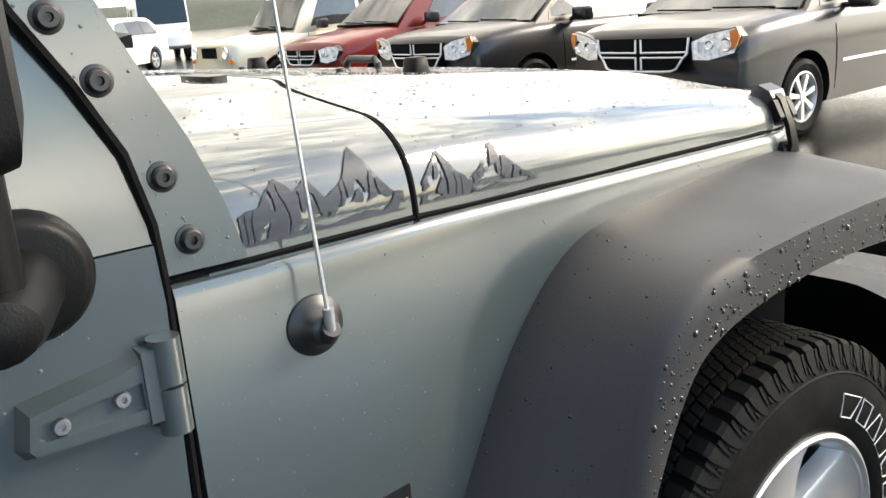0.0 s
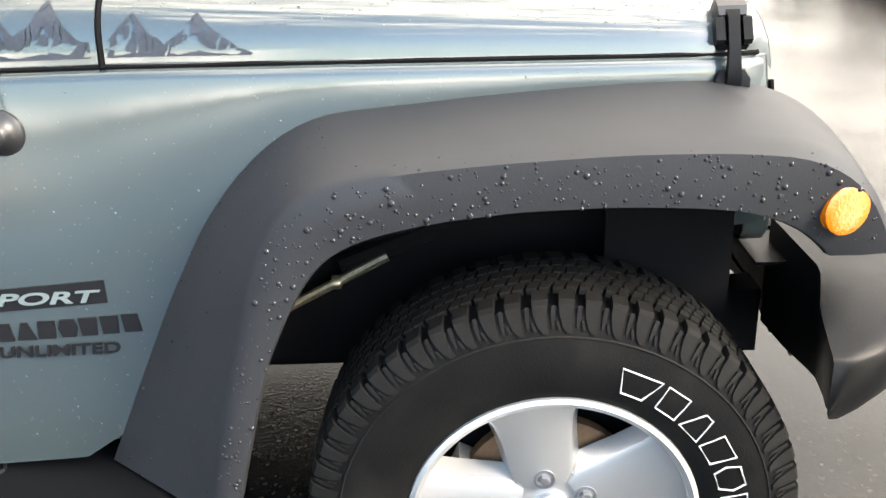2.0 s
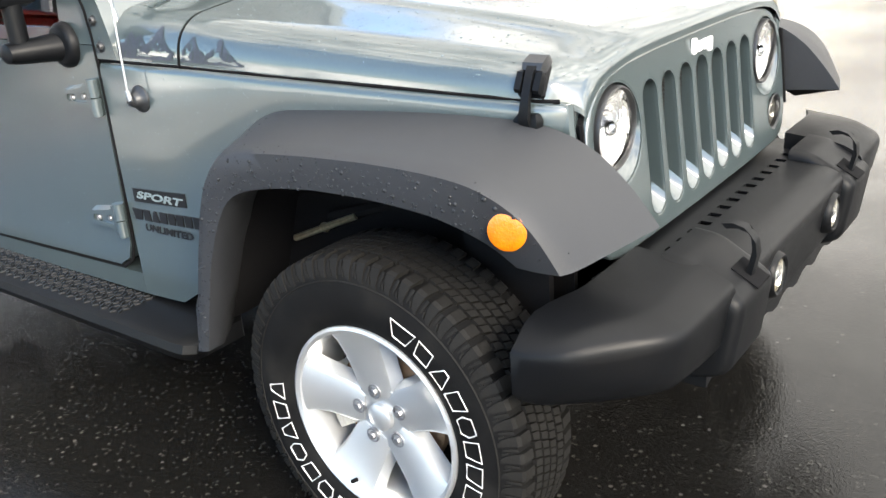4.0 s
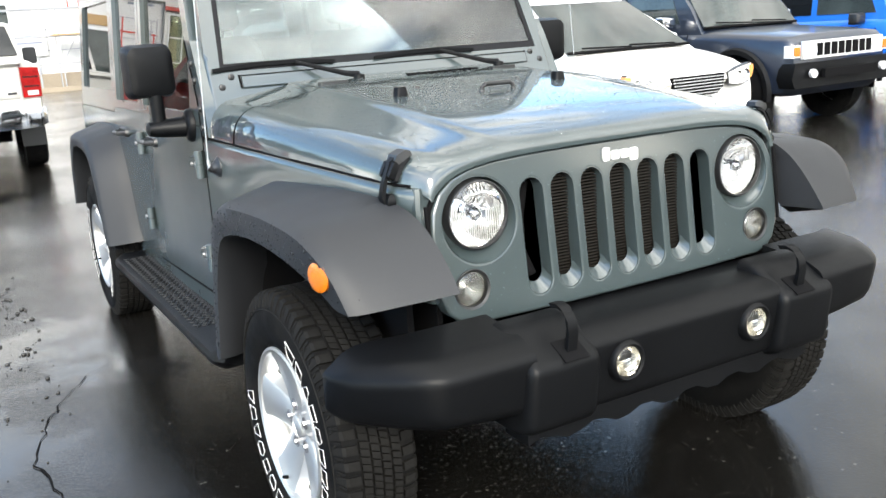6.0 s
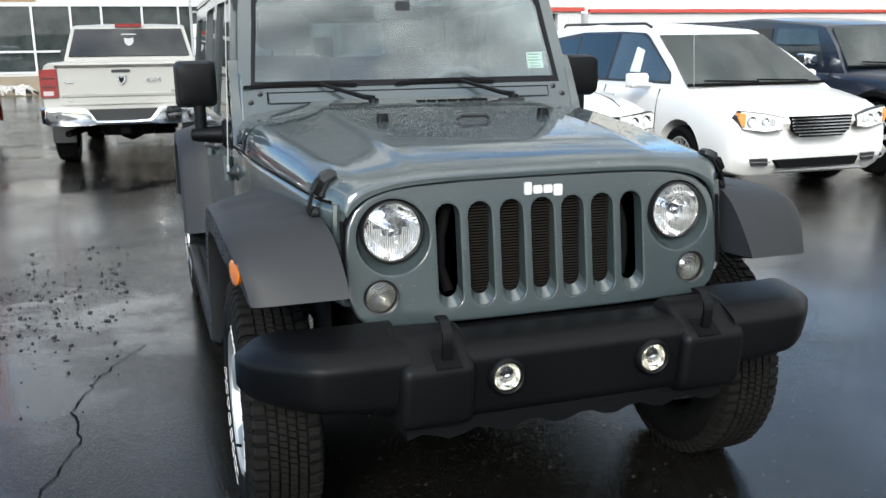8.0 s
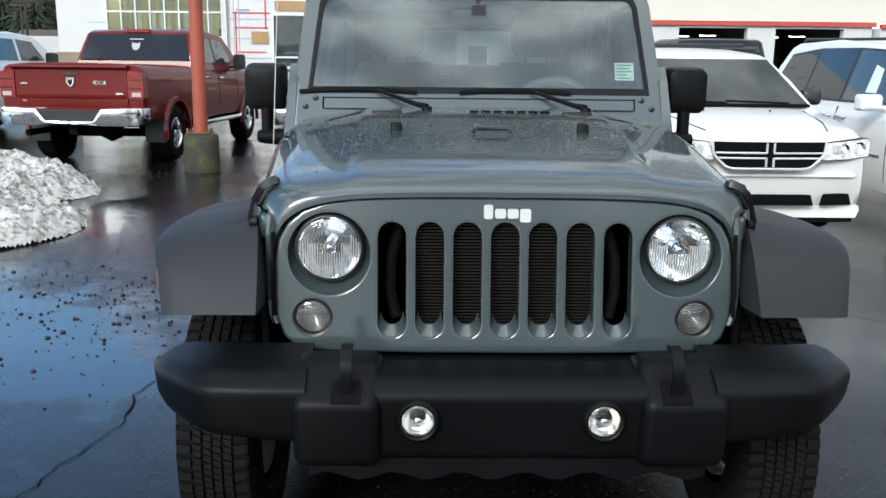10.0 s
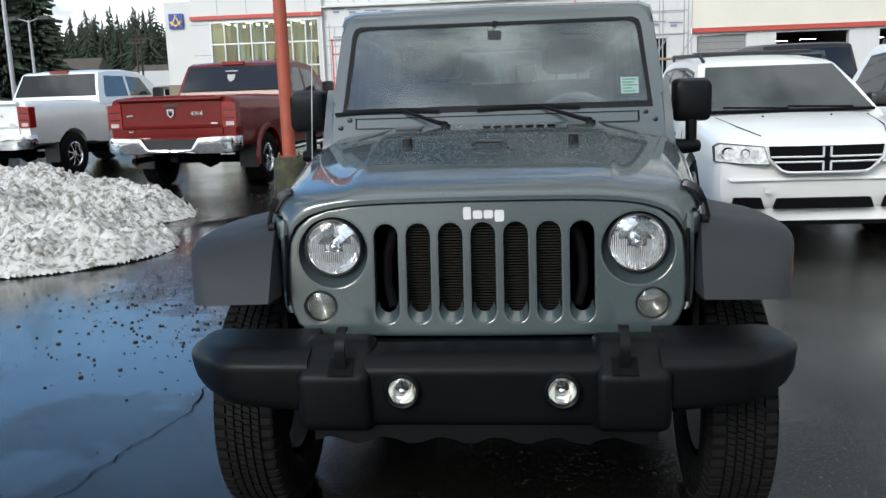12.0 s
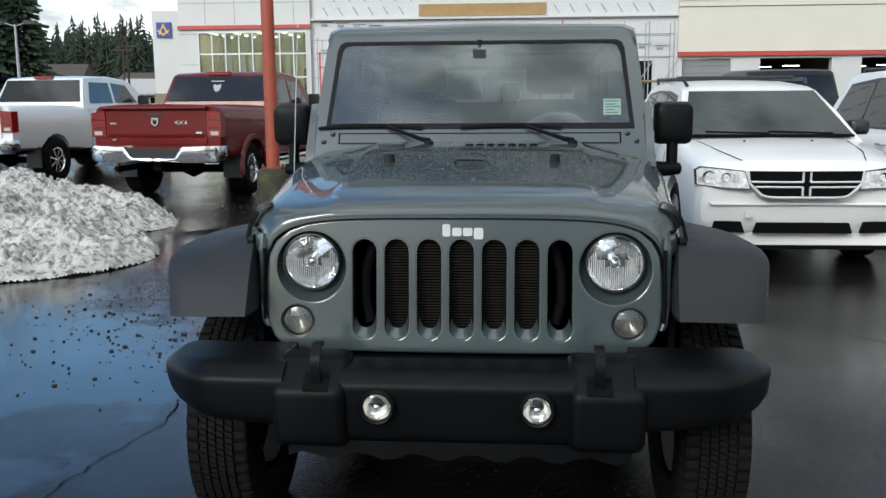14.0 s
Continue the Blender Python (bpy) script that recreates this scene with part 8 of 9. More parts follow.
    l.new(mx.outputs[0], stain.inputs["Color1"])
    # paler ellipse right of the vehicle, added to raise the ground's tone there
    pale_patch = None
    for cx, cy, rx, ry in ((5.5, 1.0, 4.5, 5.0),):
        mp = node("Mapping")
        mp.inputs["Location"].default_value = (-cx / rx, -cy / ry, 0)
        mp.inputs["Scale"].default_value = (1 / rx, 1 / ry, 0)
        l.new(tc.outputs["Object"], mp.inputs["Vector"])
        ln = n.new("ShaderNodeVectorMath")
        ln.operation = "LENGTH"
        l.new(mp.outputs[0], ln.inputs[0])
        d = math2("SUBTRACT", 1.0, ln.outputs["Value"])
        pale_patch = d if pale_patch is None else math2("MAXIMUM", pale_patch, d)
    pale_patch = math2("ADD", pale_patch, math2("MULTIPLY", math2("SUBTRACT", damp_n.outputs["Fac"], 0.5), 1.6))
    pale_edge = node("MapRange")
    pale_edge.inputs["From Min"].default_value, pale_edge.inputs["From Max"].default_value = 0.0, 0.45
    l.new(pale_patch, pale_edge.inputs["Value"])
    paler = n.new("ShaderNodeMixRGB")
    paler.blend_type = "ADD"
    paler.inputs["Color2"].default_value = (0.026, 0.0245, 0.022, 1)
    l.new(pale_edge.outputs[0], paler.inputs["Fac"])
    l.new(stain.outputs[0], paler.inputs["Color1"])
    stain = paler
    wetc = n.new("ShaderNodeMixRGB")
    wetc.inputs["Color2"].default_value = (0.016, 0.016, 0.017, 1)
    l.new(math2("MULTIPLY", puddle, 0.6), wetc.inputs["Fac"])
    l.new(stain.outputs[0], wetc.inputs["Color1"])
    l.new(wetc.outputs[0], b.inputs["Base Color"])
    # gloss: a film of water everywhere, a mirror in the hollows
    rough = math2("SUBTRACT", 0.15, math2("MULTIPLY", damp.outputs[0], 0.07))
    rough = math2("MULTIPLY", rough, math2("SUBTRACT", 1.0, math2("MULTIPLY", puddle, 0.90)))
    l.new(math2("MAXIMUM", rough, 0.015), b.inputs["Roughness"])
    l.new(math2("ADD", 0.12, math2("MULTIPLY", puddle, 0.38)), b.inputs["Specular IOR Level"])
    bp = n.new("ShaderNodeBump")
    bp.inputs["Distance"].default_value = 0.006
    h = math2("ADD", math2("MULTIPLY", grit.outputs["Fac"], 0.6), chips.outputs["Distance"])
    l.new(h, bp.inputs["Height"])
    l.new(math2("ADD", 0.05, math2("MULTIPLY", math2("SUBTRACT", 1.0, puddle), 0.15)), bp.inputs["Strength"])
    l.new(bp.outputs[0], b.inputs["Normal"])
    # thin film of water over the damp stretches
    film = node("Bump", Strength=0.08, Distance=0.006)
    l.new(grit.outputs["Fac"], film.inputs["Height"])
    l.new(film.outputs[0], b.inputs["Coat Normal"])
    b.inputs["Coat Roughness"].default_value, b.inputs["Coat IOR"].default_value = 0.12, 1.33
    l.new(math2("ADD", 0.16, math2("MULTIPLY", damp.outputs[0], 0.50)), b.inputs["Coat Weight"])
    return m


bm = B()
box(bm, -400, 400, -400, 400, -0.3, 0.0)
tagged(part("ground", bm, wet_asphalt(), None, "wet dark asphalt of the car lot with puddles", smooth=0), category="ground", kind="structure")

rng = random.Random(5)


def crack(pts, name="pavement_crack"):
    bm = B()
    P = []
    for (x0, y0), (x1, y1) in zip(pts, pts[1:]):
        k = max(2, int(math.hypot(x1 - x0, y1 - y0) / 0.05))
        P += [(x0 + (x1 - x0) * i / k + rng.uniform(-0.012, 0.012), y0 + (y1 - y0) * i / k + rng.uniform(-0.008, 0.008)) for i in range(k)]
    a = [[(x - w, y - w * 0.4, 0.0042), (x + w, y + w * 0.4, 0.0042)] for x, y in P for w in (rng.uniform(0.0015, 0.0045),)]
    loft(bm, a, closed=False)
    return tagged(part(name, bm, GAP, None, "thin dark crack in the asphalt", smooth=0), category="crack", kind="structure")


crack([(-1.72, -0.55), (-1.61, 0.02), (-1.555, 0.39), (-1.45, 0.757), (-1.50, 1.1), (-1.42, 1.48), (-1.30, 1.75), (-1.16, 2.0)])
crack([(2.2, 2.6), (2.5, 2.3), (2.9, 2.2), (3.3, 1.9)])

# scattered pebbles and grit
bm = B()
for i in range(950):
    u = rng.random()
    if u < 0.75:
        x, y = -1.3 - abs(rng.gauss(0, 1.0)), 2.9 + rng.gauss(0, 0.85)
    else:
        x, y = -3.1 + rng.gauss(0, 0.9), 8.9 + rng.gauss(0, 0.25)
    r = rng.choice((0.003, 0.004, 0.005, 0.007, 0.011)) * rng.uniform(0.7, 1.2)
    m = Matrix.Translation((x, y, r * 0.35)) @ Matrix.Diagonal((r * rng.uniform(0.8, 1.5), r * rng.uniform(0.8, 1.3), r * 0.7, 1))
    bmesh.ops.create_icosphere(bm, subdivisions=1, radius=1, matrix=m)
tagged(part("loose_grit", bm, mat("dark_grit", (0.02, 0.019, 0.018), 0.6, var=0.4, scale=30), None, "dark grit scattered on wet asphalt", smooth=0), category="grit", kind="stuff")

# ---- heap of old snow ----
# brown patches are dirt, and in part the painted shading of pits
SNOW = mat("dirty_snow", (0.46, 0.452, 0.438), 0.75, var=0.25, scale=9, bump=1.0, bscale=95, dirt=(0.15, 0.138, 0.115), dscale=17.0, dlo=0.47, dhi=0.64)


def snow_heap(name, x0, x1, y0, y1, lobes, step, label):
    bm = B()
    nx, ny = int((x1 - x0) / step), int((y1 - y0) / step)
    grid = {}
    for i in range(nx + 1):
        for j in range(ny + 1):
            x, y = x0 + i * step, y0 + j * step
            h = max(max(0.0, 1 - math.hypot((x - cx) / rx, (y - cy) / ry) ** 2.2) * hz for cx, cy, rx, ry, hz in lobes)
            edge = 0.16 * noise.noise((x * 1.7, y * 1.7, 4.0)) + 0.06 * noise.noise((x * 5, y * 5, 1.0))
            h = h + edge * min(1.0, h / 0.16) if h > 0.001 else -1
            if h > 0.0:
                h += min(1.0, h / 0.08) * (0.08 * abs(noise.noise((x * 4.2, y * 4.2, 7.0))) + 0.070 * abs(noise.noise((x * 9, y * 9, 2.0))) + 0.050 * abs(noise.noise((x * 19, y * 19, 2.0))) + 0.026 * noise.noise((x * 40, y * 40, 5.0)))
            if h > -0.06:
                grid[i, j] = bm.verts.new((x + 0.4 * step * noise.noise((x * 9, y * 9, 0)), y + 0.4 * step * noise.noise((x * 9, y * 9, 9)), max(h, -0.02)))
    for (i, j) in list(grid):
        q = [(i, j), (i + 1, j), (i + 1, j + 1), (i, j + 1)]
        if all(k in grid for k in q):
            bm.faces.new([grid[k] for k in q])
    lone = [v for v in bm.verts if not v.link_faces]
    bmesh.ops.delete(bm, geom=lone, context="VERTS")
    # crumbs of ice broken from the heap
    cr_ = random.Random(9)
    tops = [v.co.copy() for v in bm.verts if v.co.z > -0.01]
    for _ in range(900 if step < 0.05 else 60):
        c = cr_.choice(tops)
        r = cr_.uniform(0.008, 0.030) * (1.6 if cr_.random() < 0.12 else 1.0)
        m = Matrix.Translation((c.x + cr_.uniform(-0.05, 0.05), c.y + cr_.uniform(-0.05, 0.05), max(c.z, 0.0) + r * 0.2)) @ Euler((cr_.random() * 6, cr_.random() * 6, 0)).to_matrix().to_4x4() @ Matrix.Diagonal((r * cr_.uniform(0.7, 1.5), r, r * cr_.uniform(0.5, 0.9), 1))
        bmesh.ops.create_icosphere(bm, subdivisions=1, radius=1, matrix=m)
    return tagged(part(name, bm, SNOW, None, label, smooth=35), category="snow", kind="stuff")


snow_heap("snow_heap", -10.5, -3.0, 3.2, 8.6, ((-6.8, 7.1, 3.0, 1.4, 0.62), (-5.4, 7.3, 1.55, 0.75, 0.42), (-5.8, 5.1, 2.2, 1.2, 0.55), (-7.5, 5.2, 2.6, 1.8, 0.60), (-4.6, 4.95, 1.40, 1.25, 0.33)), 0.023, "heap of dirty melting snow on the asphalt")
snow_heap("snow_heap", -8.0, -4.2, 31.8, 33.6, ((-6.6, 32.8, 1.2, 0.6, 0.5), (-5.2, 32.9, 0.7, 0.4, 0.35)), 0.12, "small heap of snow and rubble by the wall")

# ---- red post on a mossy concrete foot ----
post = thing("red_post", "rust-red steel post on a mossy concrete foot", "post", pose(-3.20, 9.30, 0))
bm = B()
lathe(bm, [(0.0, 0.0), (0.235, 0.0), (0.232, 0.46), (0.215, 0.49), (0, 0.50)], (0, 0, 0), "z", 14)
part("concrete_foot", bm, mat("mossy_concrete", (0.032, 0.029, 0.019), 0.85, var=0.35, scale=7, bump=0.8, bscale=60, dirt=(0.06, 0.075, 0.02), dscale=5), post, "mossy weathered concrete foot")
bm = B()
box(bm, -0.14, 0.14, -0.14, 0.14, 0.50, 0.52)
for sx in (-0.11, 0.11):
    for sy in (-0.11, 0.11):
        lathe(bm, [(0.016, 0.52), (0.016, 0.56), (0, 0.562)], (sx, sy, 0), "z", 6)
part("base_plate", bm, mat("rusty_plate", (0.13, 0.06, 0.035), 0.7, 0.3, var=0.3, scale=12), post, "rusty bolted plate")
bm = B()
lathe(bm, [(0.092, 0.52), (0.086, 4.0), (0.08, 9.0), (0, 9.0)], (0, 0, 0), "z", 18)
part("shaft", bm, mat("red_lead_paint", (0.30, 0.062, 0.032), 0.6, var=0.2, scale=3, bump=0.2, dirt=(0.24, 0.06, 0.035), dscale=4), post)

# ---- dealership buildings along y = 36 ----
YB = 36.0
CREAM = mat("cream_wall", (0.60, 0.57, 0.50), 0.7, var=0.05, scale=0.6, bump=0.2, bscale=30)
PANEL = mat("white_panel", (0.55, 0.55, 0.54), 0.45, var=0.05, scale=0.5)
RED_TRIM = mat("red_trim", (0.42, 0.06, 0.045), 0.4, var=0.08)
WRAP = mat("house_wrap", (0.56, 0.56, 0.56), 0.6, var=0.07, scale=1.2, bump=0.4, bscale=9)
BLUE_BAR = mat("grey_print", (0.22, 0.24, 0.30), 0.6)
RED_BAR = mat("red_tape", (0.50, 0.07, 0.06), 0.5)
PLY = mat("plywood", (0.34, 0.22, 0.10), 0.8, var=0.2, scale=3)
ALU = mat("aluminium_frame", (0.58, 0.59, 0.60), 0.4, 0.5, var=0.06)
TUBE = mat("galvanised_tube", (0.35, 0.36, 0.38), 0.5, 0.6, var=0.15)
SHOP_GLASS = glass("shop_glass", (0.82, 0.88, 0.82), 0.85)
# near black in place of the dimness inside the open bays
BAY_DARK = mat("near_black_interior", (0.05, 0.045, 0.04), 0.9, var=0.3, scale=1)
ROOM = mat("showroom_wall", (0.74, 0.68, 0.52), 0.8, var=0.1, scale=0.7)
CONC = mat("stained_concrete", (0.24, 0.20, 0.15), 0.9, var=0.2, scale=1.5, bump=0.4, bscale=20)


def lamp_mat(name, color, strength):
    m = bpy.data.materials.new(name)
    m.use_nodes = True
    b = m.node_tree.nodes["Principled BSDF"]
    b.inputs["Emission Color"].default_value, b.inputs["Emission Strength"].default_value = (*color, 1), strength
    return m


TUBE_LIGHT = lamp_mat("fluorescent_tube", (1.0, 0.97, 0.85), 5.0)


def wall_box(name, x0, x1, y0, y1, z0, z1, material, parent, label="", bev=0.0):
    bm = B()
    box(bm, x0, x1, y0, y1, z0, z1)
    if bev:
        bevel(bm, bev)
    return part(name, bm, material, parent, label, smooth=0)


# showroom with a glass front
sr = thing("showroom_building", "white panelled showroom with a tall glass front and red stripe", "building", pose(0, YB, 0))
bm = B()
slab_with_holes(bm, [(-14.4, 0), (-8.6, 0), (-8.6, 9.0), (-14.4, 9.0)], [[(-13.55, 0.5), (-8.75, 0.5), (-8.75, 4.30), (-13.55, 4.30)]], "y", 0, 0.3)
part("wall", bm, PANEL, sr, "white panel wall", smooth=0)
for x in (-13.2, -11.9, -10.6, -9.3):
    wall_box("panel_joint", x - 0.012, x + 0.012, -0.006, 0.01, 4.62, 8.9, BLUE_BAR, sr)
for z in (5.5, 6.5, 7.5):
    wall_box("panel_joint", -14.38, -8.62, -0.006, 0.01, z - 0.012, z + 0.012, BLUE_BAR, sr)
for z in (1.6, 2.9, 4.2):
    wall_box("panel_joint", -14.38, -13.6, -0.006, 0.01, z - 0.012, z + 0.012, BLUE_BAR, sr)
wall_box("stripe", -14.42, -8.58, -0.12, 0.02, 4.40, 4.56, RED_TRIM, sr, "red stripe")
for i in range(14):
    wall_box("window_blind", -13.45 + i * 0.34, -13.33 + i * 0.34 + 0.05 * (i % 3), 1.4, 1.43, 2.4 if i % 4 else 1.4, 4.3, (ROOM, WHITE_PAINT, ALU)[i % 3], sr)
for x in (-13.55, -12.95, -12.35, -11.75, -11.15, -10.55, -9.95, -9.35, -8.78):
    wall_box("mullion", x - 0.024, x + 0.024, -0.03, 0.10, 0.5, 4.30, ALU, sr)
for z in (0.5, 1.35, 2.35, 3.35, 4.27):
    wall_box("transom", -13.55, -8.75, -0.025, 0.10, z - 0.03, z + 0.03, ALU, sr)
for i in range(4):
    for z0, z1 in ((0.5, 1.35), (1.35, 2.35), (2.35, 3.35), (3.35, 4.3)):
        bm = B()
        box(bm, -13.55 + 1.2 * i, -12.35 + 1.2 * i if i < 3 else -8.78, 0.04, 0.05, z0, z1)
        part("window_pane", bm, SHOP_GLASS, sr, "tall shop window glass", smooth=0).visible_shadow = False
bm = B()
box(bm, -14.4, -8.6, 5.8, 6.0, 0, 4.6)
box(bm, -14.4, -8.6, 0.3, 6.0, 4.4, 4.6)
box(bm, -14.45, -14.3, 0.3, 6.0, 0, 4.6)
box(bm, -8.6, -8.45, 0.3, 6.0, 0, 4.6)
part("showroom_room", bm, ROOM, sr, "pale inner walls", smooth=0)
for i in range(5):
    wall_box("ceiling_lamp", -13.6 + i * 1.1, -13.52 + i * 1.1, 1.0, 5.0, 4.34, 4.38, TUBE_LIGHT, sr, "strip ceiling lamp")
for i, (x, w, h) in enumerate(((-13.0, 0.5, 1.9), (-12.1, 0.3, 2.6), (-10.9, 0.8, 1.6), (-9.7, 0.4, 2.8), (-9.2, 0.3, 2.2))):
    wall_box("inner_partition", x, x + w, 3.2, 3.4, 0, h, (BLUE_BAR, ALU, BAY_DARK)[i % 3], sr)
# beige side wall with the blue and gold square sign
sw = thing("corner_building", "pale corner wall with a blue and gold square sign", "building", pose(0, YB + 4, 0))
wall_box("wall", -17.2, -14.6, 0, 6, 0, 5.6, PANEL, sw)
wall_box("lower_wall", -17.25, -14.6, -0.05, 0.1, 0, 1.7, CONC, sw)
sg = wall_box("square_sign", -16.95, -16.25, -0.12, -0.02, 4.35, 5.05, mat("sign_blue", (0.03, 0.05, 0.28), 0.4), sw, "blue square sign")
bm = B()
GOLD = mat("sign_gold", (0.75, 0.52, 0.08), 0.45)
for a, b, c, d in (((-16.85, 4.5), (-16.6, 4.98), (-16.54, 4.98), (-16.78, 4.5)), ((-16.35, 4.5), (-16.60, 4.98), (-16.66, 4.98), (-16.42, 4.5))):
    prism(bm, [a, b, c, d] if a[0] < -16.6 else [a, b, c, d][::-1], "y", -0.15, -0.12)
part("sign_mark", bm, GOLD, sg, "gold crossed mark", smooth=0)
bm = B()
prism(bm, [(-16.90, 4.66), (-16.60, 4.42), (-16.30, 4.66), (-16.36, 4.70), (-16.60, 4.50), (-16.84, 4.70)], "y", -0.17, -0.14)
part("sign_mark", bm, GOLD, sg, "gold square mark", smooth=0)

# wrapped part under construction
wr = thing("wrapped_building", "building front under construction in white house wrap with scaffolding", "building", pose(0, YB, 0))
bm = B()
slab_with_holes(bm, [(-8.6, 0.6), (7.0, 0.6), (7.0, 9.0), (-8.6, 9.0)], [[(-6.7, 0.75), (1.75, 0.75), (1.75, 3.30), (-6.7, 3.30)], [(5.2, 1.2), (6.0, 1.2), (6.0, 2.9), (5.2, 2.9)]], "y", 0.2, 0.5)
part("wall", bm, WRAP, wr, "white house wrap", smooth=0)
wall_box("lower_wall", -8.6, 7.0, 0.1, 0.6, 0, 0.62, CONC, wr, "stained concrete base")
FRONT_BARS = (-6.7, -4.9, -3.5, -2.36, -0.83, 0.57, 1.75)
for x in FRONT_BARS:
    wall_box("mullion", x - 0.04, x + 0.04, 0.14, 0.30, 0.75, 3.30, ALU, wr)
for z in (0.75, 1.55, 3.30):
    wall_box("transom", -6.74, 1.79, 0.15, 0.29, z - 0.04, z + 0.04, ALU, wr)
for x0, x1 in zip(FRONT_BARS, FRONT_BARS[1:]):
    wall_box("window_pane", x0, x1, 0.24, 0.26, 0.75, 3.30, CAR_GLASS, wr, "dark shop window")
board = thing("painted_board", "white board with dark lettering bars under the shop window", "sign", pose(1.95, YB + 0.02, 1.95))
wall_box("panel", -0.95, 0.95, 0.0, 0.05, -0.62, 0.62, WHITE_PAINT, board)
wall_box("stand", -0.60, -0.54, 0.05, 0.09, -1.95, 0.50, TUBE, board)
wall_box("stand", 0.54, 0.60, 0.05, 0.09, -1.95, 0.50, TUBE, board)
bm = B()
prism(bm, [(-0.80, 0.06), (-0.62, -0.18), (-0.26, 0.20), (-0.33, 0.26), (-0.62, -0.03), (-0.72, 0.13)], "y", -0.012, 0.0)
part("tick_mark", bm, BLACK_PRINT, board, "dark tick mark", smooth=0)
for z, x1 in ((0.10, 0.70), (-0.13, 0.80)):
    wall_box("print_bar", -0.12, x1, -0.012, 0.0, z - 0.045, z + 0.045, BLUE_BAR, board)
wall_box("window_pane", 5.2, 6.0, 0.3, 0.32, 1.2, 2.9, DARK_GLASS, wr, "dark window")
wall_box("roof_ledge", -8.6, 7.0, 0.0, 0.5, 4.72, 4.80, PANEL, wr)
wall_box("plywood_band", -3.9, 1.5, 0.14, 0.22, 4.85, 5.35, PLY, wr, "bare plywood band")
wall_box("plywood_patch", -6.6, -4.7, 0.15, 0.22, 3.45, 3.85, PLY, wr, "bare plywood patch")
wall_box("plywood_patch", -7.6, -6.9, 0.15, 0.22, 2.1, 2.6, PLY, wr, "bare plywood patch")
# wrap laps, tape and print bars
for z in (1.5, 2.3, 3.1, 3.9):
    wall_box("wrap_lap", -8.5, -6.8, 0.185, 0.205, z - 0.01, z + 0.012, BLUE_BAR, wr)
    wall_box("wrap_lap", 1.85, 5.1, 0.185, 0.205, z - 0.01, z + 0.012, BLUE_BAR, wr)
bm = B()
for z, x0, x1 in ((2.75, -8.3, -6.9), (3.35, -8.4, -6.8), (1.75, -8.2, -7.0)):
    box(bm, x0, x1, 0.18, 0.202, z - 0.03, z + 0.03)
for x, z0, z1 in ((-8.25, 0.9, 3.4), (-7.0, 2.7, 3.9), (3.9, 3.1, 4.4), (4.3, 2.6, 4.3), (2.2, 4.2, 4.6)):
    box(bm, x - 0.03, x + 0.03, 0.18, 0.202, z0, z1)
tagged(part("red_tape", bm, RED_BAR, wr, "strips of red tape", smooth=0), kind="stuff")
bm = B()
for i in range(26):
    x, z = -8.2 + 15.0 * ((i * 0.381) % 1.0), 3.45 + 1.2 * ((i * 0.618) % 1.0)
    if -6.8 < x < -4.5 and z < 3.9:
        continue
    box(bm, x, x + 0.55, 0.17, 0.2, z, z + 0.05)
    box(bm, x + 0.05, x + 0.32, 0.17, 0.2, z - 0.14, z - 0.05)
tagged(part("wrap_print", bm, BLUE_BAR, wr, "grey print bars on the wrap", smooth=0), kind="stuff")
bm = B()
for k in range(6):
    for i in range(22):
        x, z = -8.1 + 0.66 * i + 0.33 * (k % 2), 4.92 + 0.57 * k
        if not (-4.3 < x < 1.7 and z < 5.45):
            prism(bm, [(x, z + 0.36), (x + 0.045, z + 0.36), (x + 0.275, z), (x + 0.23, z)], "y", 0.17, 0.2)
tagged(part("wrap_print", bm, BLUE_BAR, wr, "slanted grey print on the wrap", smooth=0), kind="stuff")
# scaffold
sc = thing("scaffold", "galvanised tube scaffold along the wrapped wall", "scaffold", pose(0, YB, 0))
for x in (-8.0, 1.0, 3.2, 4.6, 5.6, 6.6):
    for y in (-0.4, -1.4):
        bm = B()
        tube(bm, [(x, y, 0), (x, y, 4.4 if x > 3 else 3.9)], 0.024, 6)
        part("upright", bm, TUBE, sc)
for z in (1.0, 2.0, 3.0, 3.9):
    for y in (-0.4, -1.4):
        bm = B()
        tube(bm, [(1.0, y, z), (6.6, y, z)], 0.022, 6)
        part("ledger", bm, TUBE, sc)
for x in (3.2, 4.6, 5.6):
    bm = B()
    tube(bm, [(x, -1.4, 1.0), (x + 1.2, -1.4, 2.9)], 0.02, 6)
    part("brace", bm, TUBE, sc)
wall_box("deck", 3.0, 6.7, -1.45, -0.35, 2.02, 2.07, PLY, sc)

# service building
sv = thing("service_building", "cream service building with red stripe and open work bays", "building", pose(0, YB, 0))
bays = [(7.2, 9.2, True), (10.4, 13.3, False), (14.5, 17.4, False)]
bm = B()
slab_with_holes(bm, [(7.0, 0), (18.6, 0), (18.6, 3.05), (7.0, 3.05)], [[(a, 0.02), (b, 0.02), (b, 2.95), (a, 2.95)] for a, b, _ in bays], "y", 0, 0.35)
part("bay_wall", bm, PANEL, sv, "white ribbed bay wall", smooth=0)
for a, b in ((9.2, 10.4), (13.3, 14.5), (17.4, 18.6)):
    k = int((b - a) / 0.16)
    for i in range(k):
        wall_box("wall_rib", a + 0.06 + i * 0.16, a + 0.11 + i * 0.16, -0.02, 0.01, 0.1, 3.0, PANEL, sv)
wall_box("upper_wall", 7.0, 42.0, -0.05, 0.35, 3.24, 5.05, CREAM, sv, "smooth cream upper wall")
